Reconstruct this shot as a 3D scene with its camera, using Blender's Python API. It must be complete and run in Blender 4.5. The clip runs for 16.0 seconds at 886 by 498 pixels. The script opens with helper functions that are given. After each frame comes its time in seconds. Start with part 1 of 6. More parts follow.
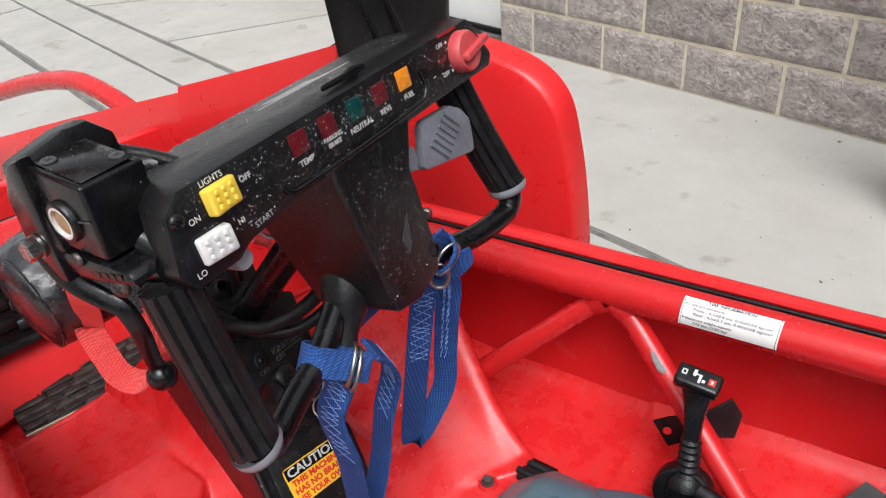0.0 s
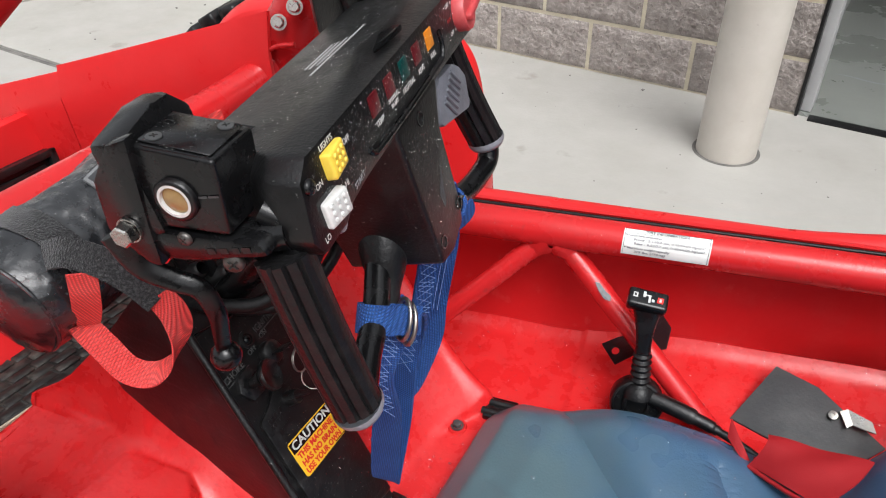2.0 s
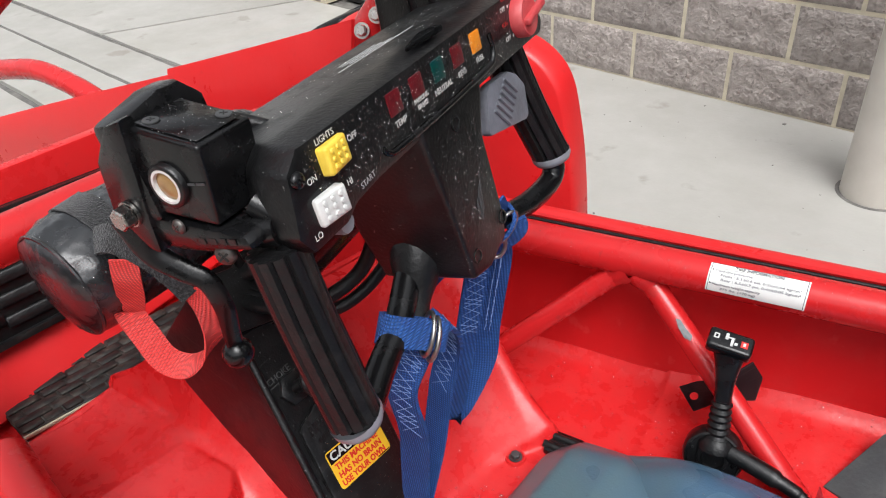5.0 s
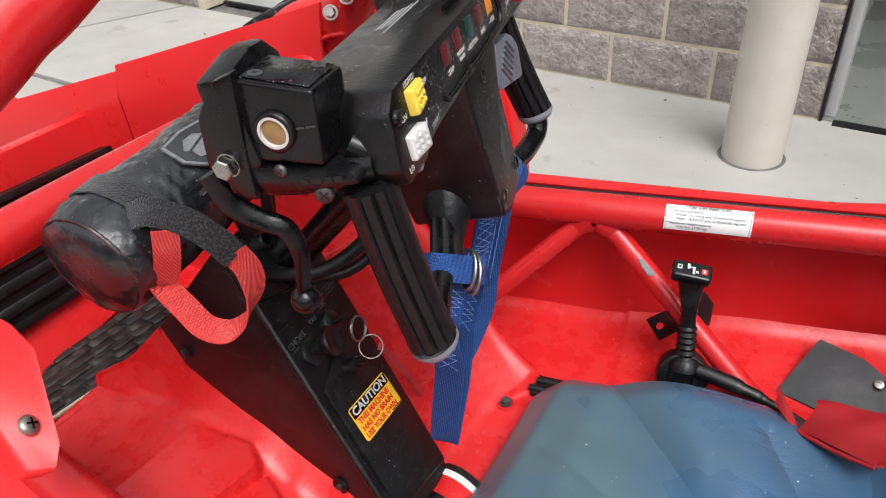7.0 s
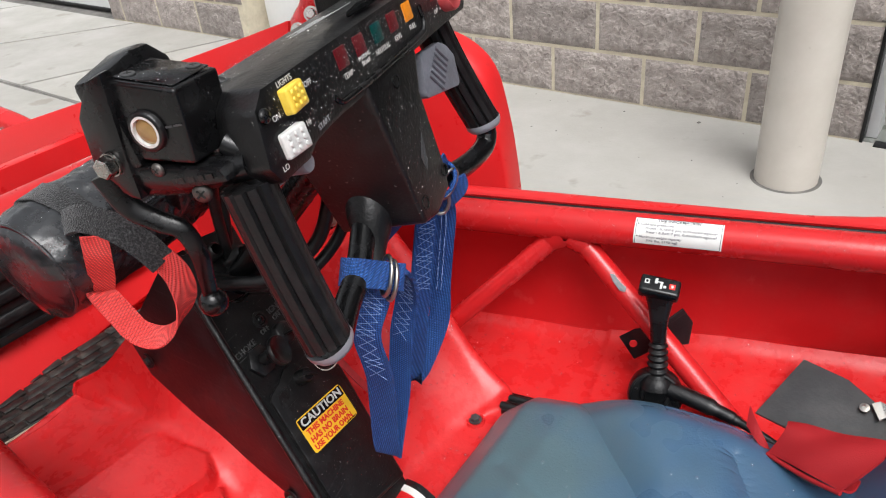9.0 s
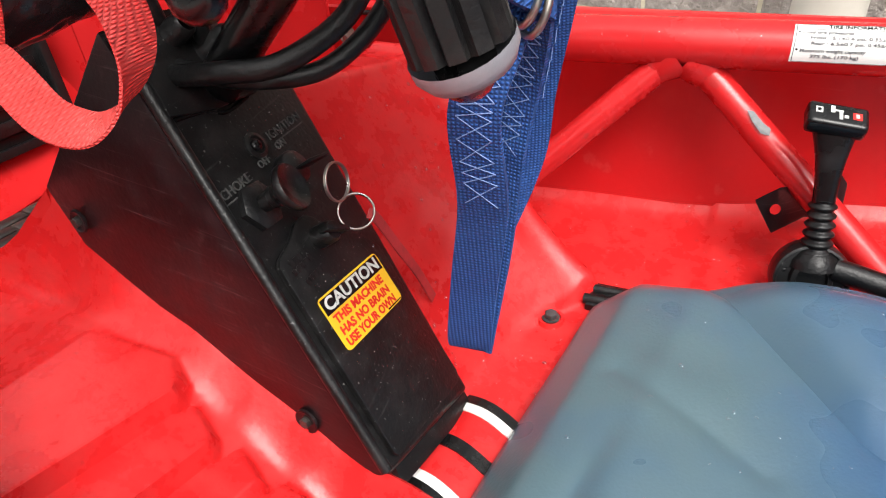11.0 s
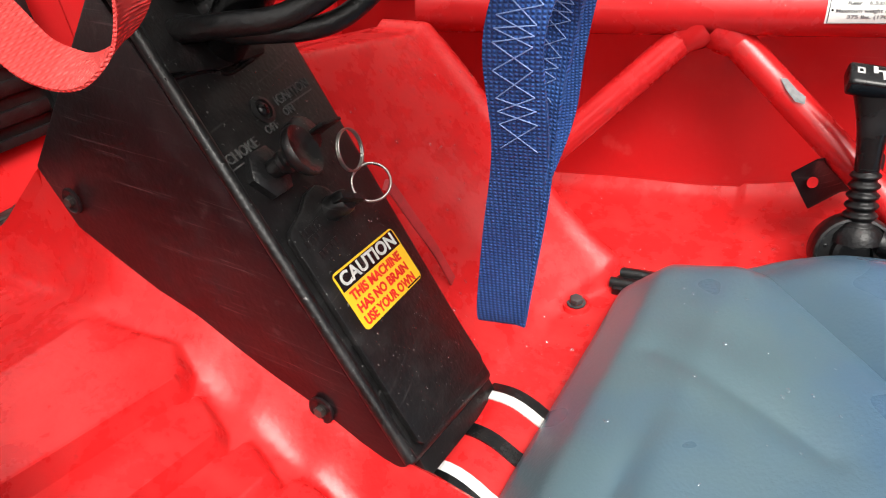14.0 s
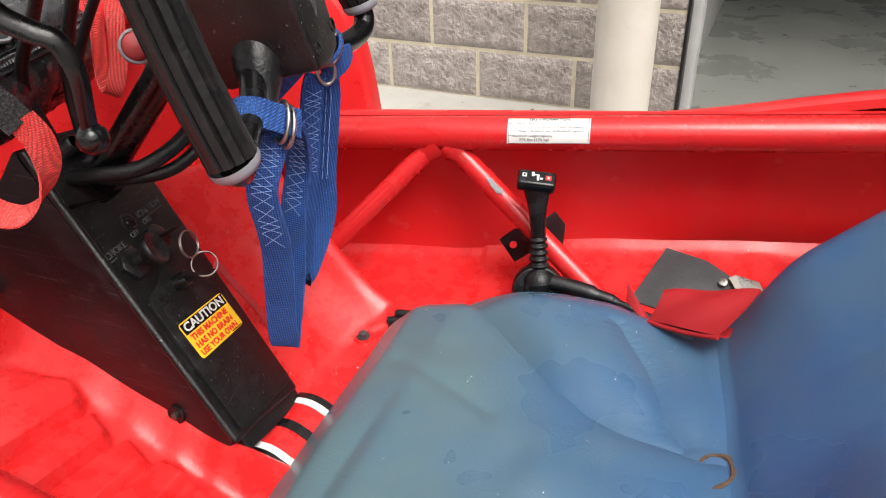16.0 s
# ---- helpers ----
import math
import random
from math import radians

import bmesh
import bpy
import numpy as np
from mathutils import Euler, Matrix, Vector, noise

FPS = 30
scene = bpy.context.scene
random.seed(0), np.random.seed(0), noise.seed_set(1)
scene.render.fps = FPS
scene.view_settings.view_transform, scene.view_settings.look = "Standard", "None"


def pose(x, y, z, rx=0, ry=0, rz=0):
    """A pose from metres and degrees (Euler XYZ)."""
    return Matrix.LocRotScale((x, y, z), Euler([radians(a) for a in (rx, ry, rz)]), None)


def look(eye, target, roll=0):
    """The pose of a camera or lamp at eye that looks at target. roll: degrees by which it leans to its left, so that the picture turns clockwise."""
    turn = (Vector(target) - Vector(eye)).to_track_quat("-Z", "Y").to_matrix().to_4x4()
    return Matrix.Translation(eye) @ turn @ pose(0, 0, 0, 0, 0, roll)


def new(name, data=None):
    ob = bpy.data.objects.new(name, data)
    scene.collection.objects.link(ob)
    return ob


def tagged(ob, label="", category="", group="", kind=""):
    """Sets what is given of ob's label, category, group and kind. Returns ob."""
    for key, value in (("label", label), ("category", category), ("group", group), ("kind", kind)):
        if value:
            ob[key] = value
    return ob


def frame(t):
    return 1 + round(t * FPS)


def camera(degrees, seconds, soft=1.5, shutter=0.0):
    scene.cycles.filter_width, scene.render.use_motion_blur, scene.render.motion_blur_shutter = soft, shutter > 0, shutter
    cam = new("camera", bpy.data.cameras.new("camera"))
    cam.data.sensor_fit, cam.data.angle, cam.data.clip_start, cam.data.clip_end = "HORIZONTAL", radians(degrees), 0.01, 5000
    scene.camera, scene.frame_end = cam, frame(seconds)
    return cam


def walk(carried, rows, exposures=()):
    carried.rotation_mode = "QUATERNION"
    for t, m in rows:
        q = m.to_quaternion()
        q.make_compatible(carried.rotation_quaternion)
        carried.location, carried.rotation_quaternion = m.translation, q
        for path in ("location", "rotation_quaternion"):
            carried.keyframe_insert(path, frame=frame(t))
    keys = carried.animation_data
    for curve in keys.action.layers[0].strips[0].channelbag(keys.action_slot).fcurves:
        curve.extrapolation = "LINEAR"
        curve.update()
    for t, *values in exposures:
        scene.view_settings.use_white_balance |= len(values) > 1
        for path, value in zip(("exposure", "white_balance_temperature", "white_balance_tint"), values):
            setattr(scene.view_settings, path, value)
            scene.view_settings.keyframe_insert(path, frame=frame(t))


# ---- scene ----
cam = camera(61.9, 16.0, 1.1)
PATH = [
    (0, (0.5044, -0.1958, 1.2390), (-0.5301, 1.1032, 0.1240), -5.9),
    (0.5, (0.4933, -0.2045, 1.2450), (-0.5355, 1.0972, 0.1280), -5.7),
    (1, (0.4825, -0.2113, 1.2280), (-0.4476, 1.1422, 0.0870), -4.4),
    (1.5, (0.4106, -0.2537, 1.2370), (-0.3355, 1.1806, 0.0610), -2.8),
    (2, (0.3709, -0.2981, 1.2530), (-0.1794, 1.1959, 0.0440), -1.5),
    (2.5, (0.3485, -0.3156, 1.2520), (-0.0981, 1.1931, 0.0170), -1.3),
    (3, (0.3400, -0.3035, 1.2400), (-0.1483, 1.1931, 0.0060), -2.0),
    (3.5, (0.3787, -0.2906, 1.2320), (-0.2767, 1.1644, 0.0270), -3.2),
    (4, (0.4215, -0.2551, 1.2280), (-0.4297, 1.1351, 0.0690), -4.2),
    (4.2, (0.4285, -0.2515, 1.2290), (-0.4633, 1.1272, 0.0880), -4.4),
    (6.3, (0.3724, -0.2820, 1.2190), (-0.3935, 1.1598, 0.0640), -4.1),
    (6.5, (0.3555, -0.3028, 1.2200), (-0.3613, 1.1618, 0.0620), -4.0),
    (7, (0.3569, -0.3605, 1.2260), (-0.2537, 1.1572, 0.0760), -3.5),
    (7.5, (0.4070, -0.4301, 1.2030), (-0.1811, 1.1287, 0.0970), -3.8),
    (8, (0.4545, -0.4695, 1.1840), (-0.1674, 1.1123, 0.1300), -4.4),
    (8.5, (0.4621, -0.4220, 1.2010), (-0.2277, 1.1360, 0.1550), -5.2),
    (9, (0.4542, -0.3290, 1.2030), (-0.3070, 1.1753, 0.1270), -6.0),
    (9.5, (0.4328, -0.2781, 1.1660), (-0.3454, 1.1777, 0.0370), -6.1),
    (10, (0.3728, -0.2575, 1.0900), (-0.3528, 1.1814, -0.0930), -4.9),
    (10.2, (0.3459, -0.2495, 1.0620), (-0.3516, 1.1914, -0.1380), -4.4),
    (12.3, (0.2673, -0.2114, 0.9410), (-0.3286, 1.2990, -0.2280), -3.5),
    (12.5, (0.2673, -0.2114, 0.9400), (-0.3364, 1.2915, -0.2340), -3.8),
    (13, (0.2666, -0.2102, 0.9370), (-0.3565, 1.2796, -0.2430), -4.6),
    (13.5, (0.2657, -0.2141, 0.9370), (-0.3649, 1.2784, -0.2360), -4.8),
    (14, (0.2646, -0.2190, 0.9390), (-0.3678, 1.2883, -0.2140), -4.4),
    (14.5, (0.2655, -0.2243, 0.9480), (-0.3851, 1.2890, -0.1850), -4.4),
    (15, (0.2867, -0.2485, 0.9740), (-0.3544, 1.2842, -0.1400), -4.6),
    (15.5, (0.3421, -0.3122, 1.0290), (-0.2124, 1.2730, -0.0570), -3.8),
    (16, (0.4209, -0.4046, 1.0850), (0.0634, 1.2646, 0.0430), -2.0),
]
walk(cam, [(t, look(eye, target, roll)) for t, eye, target, roll in PATH],
     exposures=[(0, 0.64, 6350, 10), (9.0, 0.64, 6400, 10), (10.0, 0.90, 6500, 10), (12.3, 1.18, 6850, 10), (14.5, 1.18, 6850, 10), (15.2, 1.14, 6850, 10), (16, 1.05, 6800, 10)])

# ---------------------------------------------------------------- world, light, exposure
world = bpy.data.worlds.new("overcast_world")
scene.world = world
world.use_nodes = True
wn = world.node_tree.nodes
sky = wn.new("ShaderNodeTexSky")
sky.sky_type = "NISHITA"
sky.sun_disc = False
sky.sun_elevation = radians(60)
sky.sun_rotation = radians(140)
sky.air_density = 1.0
sky.dust_density = 4.0
sky.ozone_density = 0.6
wn["Background"].inputs["Strength"].default_value = 0.15
grey = wn.new("ShaderNodeHueSaturation")            # cloud cover takes the blue out of the sky
grey.inputs["Saturation"].default_value = 0.12
world.node_tree.links.new(sky.outputs["Color"], grey.inputs["Color"])
world.node_tree.links.new(grey.outputs["Color"], wn["Background"].inputs["Color"])
sun_data = bpy.data.lights.new("sun", "SUN")
sun_data.energy = 1.35
sun_data.angle = radians(35)
sun_data.color = (1.0, 0.985, 0.97)
sun = new("sun", sun_data)
sun.matrix_world = look((2.0, -2.4, 5.3), (0, 0.2, 0))


# ---------------------------------------------------------------- materials
def mat(name, color, rough=0.5, metal=0.0, second=None, scale=8.0, mixlo=0.4, mixhi=0.7, bump=0.0, bscale=200.0,
        rvar=0.0, coat=0.0, spec=0.5, detail=6.0, island=0.0, stretch=None, sheen=0.0, bdist=0.002, speck=None, scratch=None, croughness=0.12):
    m = bpy.data.materials.new(name)
    m.use_nodes = True
    nt = m.node_tree
    n, l = nt.nodes, nt.links
    b = n["Principled BSDF"]
    b.inputs["Roughness"].default_value = rough
    b.inputs["Metallic"].default_value = metal
    b.inputs["Specular IOR Level"].default_value = spec
    b.inputs["Coat Weight"].default_value = coat
    b.inputs["Coat Roughness"].default_value = croughness
    b.inputs["Sheen Weight"].default_value = sheen
    b.inputs["Base Color"].default_value = (*color, 1)
    tc = n.new("ShaderNodeTexCoord")
    vec = tc.outputs["Object"]
    if stretch:
        mp = n.new("ShaderNodeMapping")
        mp.inputs["Scale"].default_value = stretch
        l.new(vec, mp.inputs["Vector"])
        vec = mp.outputs["Vector"]
    out = None
    if second or rvar:
        t = n.new("ShaderNodeTexNoise")
        t.inputs["Scale"].default_value = scale
        t.inputs["Detail"].default_value = detail
        t.inputs["Roughness"].default_value = 0.65
        l.new(vec, t.inputs["Vector"])
        r = n.new("ShaderNodeMapRange")
        r.inputs["From Min"].default_value = mixlo
        r.inputs["From Max"].default_value = mixhi
        l.new(t.outputs["Fac"], r.inputs["Value"])
        out = r.outputs["Result"]
        if second:
            mx = n.new("ShaderNodeMix")
            mx.data_type = "RGBA"
            mx.inputs["A"].default_value = (*color, 1)
            mx.inputs["B"].default_value = (*second, 1)
            l.new(out, mx.inputs["Factor"])
            col = mx.outputs["Result"]
            if speck:
                t3 = n.new("ShaderNodeTexNoise")
                t3.inputs["Scale"].default_value = speck[1]
                t3.inputs["Detail"].default_value = 5
                l.new(vec, t3.inputs["Vector"])
                r3 = n.new("ShaderNodeMapRange")
                r3.inputs["From Min"].default_value = speck[2]
                r3.inputs["From Max"].default_value = speck[2] + 0.06
                r3.inputs["To Max"].default_value = speck[3]
                l.new(t3.outputs["Fac"], r3.inputs["Value"])
                m3 = n.new("ShaderNodeMix")
                m3.data_type = "RGBA"
                m3.inputs["B"].default_value = (*speck[0], 1)
                l.new(r3.outputs["Result"], m3.inputs["Factor"])
                l.new(col, m3.inputs["A"])
                col = m3.outputs["Result"]
            if scratch:
                for turn in (0.5, -0.9):
                    mp4 = n.new("ShaderNodeMapping")
                    mp4.inputs["Rotation"].default_value = (turn, 0.4 * turn, 1.3 * turn)
                    mp4.inputs["Scale"].default_value = (9, 9, scratch[1])
                    l.new(tc.outputs["Object"], mp4.inputs["Vector"])
                    t4 = n.new("ShaderNodeTexNoise")
                    t4.inputs["Scale"].default_value = 1.0
                    t4.inputs["Detail"].default_value = 7
                    t4.inputs["Roughness"].default_value = 0.7
                    l.new(mp4.outputs["Vector"], t4.inputs["Vector"])
                    r4 = n.new("ShaderNodeMapRange")
                    r4.inputs["From Min"].default_value = scratch[2]
                    r4.inputs["From Max"].default_value = scratch[2] + 0.12
                    r4.inputs["To Max"].default_value = scratch[3]
                    l.new(t4.outputs["Fac"], r4.inputs["Value"])
                    m4 = n.new("ShaderNodeMix")
                    m4.data_type = "RGBA"
                    m4.inputs["B"].default_value = (*scratch[0], 1)
                    l.new(r4.outputs["Result"], m4.inputs["Factor"])
                    l.new(col, m4.inputs["A"])
                    col = m4.outputs["Result"]
            if island:
                oi = n.new("ShaderNodeObjectInfo")
                hs = n.new("ShaderNodeHueSaturation")
                rr = n.new("ShaderNodeMapRange")
                rr.inputs["To Min"].default_value = 1 - island
                rr.inputs["To Max"].default_value = 1 + island
                l.new(oi.outputs["Random"], rr.inputs["Value"])
                l.new(rr.outputs["Result"], hs.inputs["Value"])
                l.new(col, hs.inputs["Color"])
                col = hs.outputs["Color"]
            l.new(col, b.inputs["Base Color"])
        if rvar:
            r2 = n.new("ShaderNodeMapRange")
            r2.inputs["To Min"].default_value = max(0.03, rough - rvar)
            r2.inputs["To Max"].default_value = min(1, rough + rvar)
            l.new(out, r2.inputs["Value"])
            l.new(r2.outputs["Result"], b.inputs["Roughness"])
    if bump:
        t2 = n.new("ShaderNodeTexNoise")
        t2.inputs["Scale"].default_value = bscale
        t2.inputs["Detail"].default_value = 4
        l.new(vec, t2.inputs["Vector"])
        bp = n.new("ShaderNodeBump")
        bp.inputs["Strength"].default_value = bump
        bp.inputs["Distance"].default_value = bdist
        l.new(t2.outputs["Fac"], bp.inputs["Height"])
        l.new(bp.outputs["Normal"], b.inputs["Normal"])
    return m


def webbing(name, color, dark, ribs):
    """Woven strap: fine cross ribs by waves along two directions."""
    m = mat(name, color, 0.75, second=dark, scale=40, mixlo=0.45, mixhi=0.75)
    n, l = m.node_tree.nodes, m.node_tree.links
    tc = n.new("ShaderNodeTexCoord")
    w = n.new("ShaderNodeTexWave")
    w.bands_direction = "Z"
    w.inputs["Scale"].default_value = ribs
    w2 = n.new("ShaderNodeTexWave")
    w2.bands_direction = "X"
    w2.inputs["Scale"].default_value = ribs * 0.9
    l.new(tc.outputs["Object"], w.inputs["Vector"])
    l.new(tc.outputs["Object"], w2.inputs["Vector"])
    ad = n.new("ShaderNodeMath")
    ad.operation = "MULTIPLY"
    l.new(w.outputs["Fac"], ad.inputs[0])
    l.new(w2.outputs["Fac"], ad.inputs[1])
    bs = n["Principled BSDF"].inputs["Base Color"]
    old = bs.links[0].from_socket
    mx = n.new("ShaderNodeMix")
    mx.data_type = "RGBA"
    mx.blend_type = "MULTIPLY"
    mx.inputs["Factor"].default_value = 1.0
    gr = n.new("ShaderNodeMapRange")
    gr.inputs["To Min"].default_value = 0.62
    gr.inputs["To Max"].default_value = 1.5
    l.new(ad.outputs[0], gr.inputs["Value"])
    l.new(old, mx.inputs["A"])
    l.new(gr.outputs["Result"], mx.inputs["B"])
    l.new(mx.outputs["Result"], bs)
    bp = n.new("ShaderNodeBump")
    bp.inputs["Strength"].default_value = 0.7
    bp.inputs["Distance"].default_value = 0.0015
    l.new(ad.outputs[0], bp.inputs["Height"])
    l.new(bp.outputs["Normal"], n["Principled BSDF"].inputs["Normal"])
    return m


RED = mat("red_moulded_plastic", (0.62, 0.0165, 0.0185), 0.38, second=(0.66, 0.028, 0.030), scale=7, mixlo=0.42, mixhi=0.75, bump=0.10, bscale=160, rvar=0.12, spec=0.38, detail=10, speck=((0.45, 0.03, 0.03), 60, 0.68, 0.25))
RED_WORN = mat("worn_red_floor_plastic", (0.60, 0.016, 0.0175), 0.38, second=(0.66, 0.050, 0.048), scale=34, mixlo=0.45, mixhi=0.95, bump=0.16, bscale=170, spec=0.42, rvar=0.12, detail=14, speck=((0.34, 0.022, 0.02), 120, 0.67, 0.28), scratch=((0.74, 0.15, 0.14), 260, 0.64, 0.16))
# Darker than RED_WORN: the shade on the side panel is in the colour.
RED_SIDE = mat("dull_shaded_red_side_plastic", (0.50, 0.0115, 0.0135), 0.42, second=(0.54, 0.030, 0.030), scale=20, mixlo=0.52, mixhi=0.92, bump=0.14, bscale=120, spec=0.34, rvar=0.12, detail=14, speck=((0.62, 0.10, 0.095), 38, 0.66, 0.22), scratch=((0.66, 0.13, 0.12), 180, 0.66, 0.18))
RED_PAINT = mat("red_painted_steel", (0.53, 0.0145, 0.0165), 0.38, second=(0.46, 0.014, 0.015), scale=16, mixlo=0.5, mixhi=0.8, bump=0.10, bscale=110, rvar=0.12, coat=0.10, spec=0.42, detail=10, speck=((0.30, 0.03, 0.028), 70, 0.67, 0.4))
BLACK = mat("black_textured_plastic", (0.0036, 0.0036, 0.0039), 0.46, second=(0.011, 0.0108, 0.0112), scale=45, mixlo=0.5, mixhi=0.8, bump=0.22, bscale=420, rvar=0.12, spec=0.46, detail=10, speck=((0.17, 0.165, 0.16), 330, 0.675, 0.6), coat=0.04, croughness=0.2)
CONSOLE_PL = mat("dusty_black_console_plastic", (0.0062, 0.0060, 0.0062), 0.46, second=(0.022, 0.021, 0.021), scale=55, mixlo=0.48, mixhi=0.85, bump=0.20, bscale=360, rvar=0.14, spec=0.42, detail=12, speck=((0.22, 0.215, 0.21), 420, 0.672, 0.7), scratch=((0.10, 0.096, 0.096), 260, 0.615, 0.42))
BLACK_GLOSS = mat("wet_black_enamel", (0.0042, 0.0042, 0.0046), 0.36, second=(0.011, 0.011, 0.012), scale=40, mixlo=0.5, mixhi=0.8, bump=0.08, bscale=300, rvar=0.12, spec=0.32, coat=0.12, croughness=0.2)
BLACK_WORN = mat("scuffed_black_steel", (0.0105, 0.0066, 0.0076), 0.47, second=(0.026, 0.018, 0.020), scale=30, mixlo=0.5, mixhi=0.80, bump=0.12, bscale=260, rvar=0.12, detail=14, spec=0.34, coat=0.03, speck=((0.12, 0.09, 0.09), 85, 0.64, 0.14), scratch=((0.20, 0.155, 0.16), 420, 0.60, 0.45))
RUBBER = mat("black_rubber", (0.0075, 0.0075, 0.008), 0.46, second=(0.022, 0.0215, 0.021), scale=60, mixlo=0.48, mixhi=0.85, bump=0.35, bscale=260, rvar=0.12, spec=0.28, coat=0.03, croughness=0.3)
MATB = mat("dusty_black_rubber_mat", (0.020, 0.019, 0.018), 0.6, second=(0.14, 0.125, 0.105), scale=50, mixlo=0.5, mixhi=0.85, bump=0.3, bscale=240, rvar=0.12, spec=0.3)
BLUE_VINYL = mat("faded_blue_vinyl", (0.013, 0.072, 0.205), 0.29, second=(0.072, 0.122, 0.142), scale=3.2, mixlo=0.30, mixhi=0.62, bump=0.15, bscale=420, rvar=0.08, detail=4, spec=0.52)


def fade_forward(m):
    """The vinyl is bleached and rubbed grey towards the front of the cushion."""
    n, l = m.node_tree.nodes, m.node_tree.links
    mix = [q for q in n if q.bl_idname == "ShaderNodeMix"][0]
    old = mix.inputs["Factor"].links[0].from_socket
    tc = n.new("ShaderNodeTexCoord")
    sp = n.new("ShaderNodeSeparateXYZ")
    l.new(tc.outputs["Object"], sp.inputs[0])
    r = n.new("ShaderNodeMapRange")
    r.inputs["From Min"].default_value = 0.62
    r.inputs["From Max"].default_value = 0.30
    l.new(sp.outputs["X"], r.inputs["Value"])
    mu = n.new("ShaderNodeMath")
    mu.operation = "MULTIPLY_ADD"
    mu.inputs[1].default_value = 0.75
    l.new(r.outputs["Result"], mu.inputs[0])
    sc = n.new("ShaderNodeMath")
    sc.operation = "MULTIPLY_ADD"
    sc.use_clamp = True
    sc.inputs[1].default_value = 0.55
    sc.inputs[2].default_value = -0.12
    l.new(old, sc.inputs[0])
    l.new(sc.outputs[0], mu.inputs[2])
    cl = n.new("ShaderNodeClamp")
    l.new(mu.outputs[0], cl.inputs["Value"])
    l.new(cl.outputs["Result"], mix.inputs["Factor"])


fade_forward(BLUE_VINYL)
BLUE_WEB = webbing("blue_nylon_webbing", (0.010, 0.062, 0.255), (0.018, 0.095, 0.335), 165)
BELT_WEB = mat("deep_red_belt_webbing", (0.31, 0.008, 0.012), 0.66, second=(0.38, 0.013, 0.017), scale=3, mixlo=0.35, mixhi=0.7, bump=0.45, bscale=1500, stretch=(1.0, 0.55, 0.55), detail=2, spec=0.3)
RED_WEB = webbing("red_nylon_webbing", (0.80, 0.055, 0.050), (0.86, 0.11, 0.10), 180)
VELCRO = mat("fuzzy_black_hook_tape", (0.014, 0.014, 0.015), 0.95, second=(0.085, 0.085, 0.088), scale=520, mixlo=0.45, mixhi=0.75, bump=1.0, bscale=700, spec=0.15, sheen=0.3)
NYLON = mat("wet_black_bag_leatherette", (0.010, 0.0105, 0.012), 0.28, second=(0.032, 0.034, 0.037), scale=26, bump=0.7, bscale=70, rvar=0.14, spec=0.45, detail=10, speck=((0.11, 0.11, 0.11), 200, 0.68, 0.6), coat=0.45, croughness=0.25)
STEEL = mat("dull_steel", (0.42, 0.41, 0.385), 0.36, 1.0, second=(0.33, 0.30, 0.26), scale=60, bump=0.08, bscale=300, rvar=0.1)
PATCH_GREY = mat("worn_grey_patch", (0.20, 0.205, 0.21), 0.7, second=(0.12, 0.12, 0.125), scale=200)
RUST = mat("dull_zinc_steel", (0.36, 0.33, 0.29), 0.42, 0.9, second=(0.22, 0.12, 0.07), scale=120, mixlo=0.5, mixhi=0.8)
SCREW_DARK = mat("tarnished_screw_steel", (0.13, 0.125, 0.12), 0.45, 0.8, second=(0.07, 0.05, 0.04), scale=140)
GREY_PL = mat("grey_plastic", (0.26, 0.27, 0.30), 0.42, second=(0.20, 0.21, 0.23), scale=60, bump=0.1, bscale=500)
GREY_PLATE = mat("grey_flap_plate", (0.030, 0.032, 0.034), 0.5, second=(0.062, 0.063, 0.062), scale=22, bump=0.12, bscale=300)
YELLOW_PL = mat("yellow_switch_plastic", (0.76, 0.55, 0.07), 0.4, second=(0.74, 0.46, 0.03), scale=90)
WHITE_PL = mat("grey_white_switch_plastic", (0.62, 0.62, 0.60), 0.42, second=(0.45, 0.45, 0.44), scale=90)
KNOB_RED = mat("dull_red_knob_plastic", (0.44, 0.045, 0.05), 0.42, second=(0.52, 0.10, 0.10), scale=60)
TAG_RED = mat("worn_dark_red_tag", (0.46, 0.035, 0.04), 0.45, second=(0.30, 0.03, 0.03), scale=90)
LAMP_RED = mat("dark_red_lens", (0.075, 0.004, 0.008), 0.3, second=(0.12, 0.006, 0.01), scale=300, spec=0.4)
LAMP_GREEN = mat("dark_green_lens", (0.0, 0.030, 0.028), 0.3, second=(0.0, 0.05, 0.045), scale=300, spec=0.4)
LAMP_AMBER = mat("amber_lens", (0.60, 0.19, 0.008), 0.35, second=(0.72, 0.26, 0.015), scale=300)
INK_WHITE = mat("white_print", (0.60, 0.60, 0.58), 0.6, second=(0.40, 0.40, 0.39), scale=260)
INK_RED_DIM = mat("worn_red_print", (0.26, 0.012, 0.012), 0.6)
PADDLE = mat("scuffed_grey_paddle_plastic", (0.150, 0.155, 0.180), 0.45, second=(0.105, 0.108, 0.125), scale=60, bump=0.15, bscale=400)
INK_GREY = mat("worn_grey_print", (0.30, 0.31, 0.32), 0.6)
INK_PALE = mat("worn_pale_print", (0.36, 0.36, 0.36), 0.6)
INK_DIM = mat("thin_grey_print", (0.20, 0.20, 0.21), 0.6)
INK_FAINT = mat("faint_embossed_print", (0.042, 0.043, 0.046), 0.5)
# Lighter than the console: highlights on the raised letters are put into the colour.
BLACK_RAISED = mat("highlit_raised_black_plastic", (0.055, 0.054, 0.055), 0.38, second=(0.10, 0.10, 0.10), scale=300, coat=0.3)
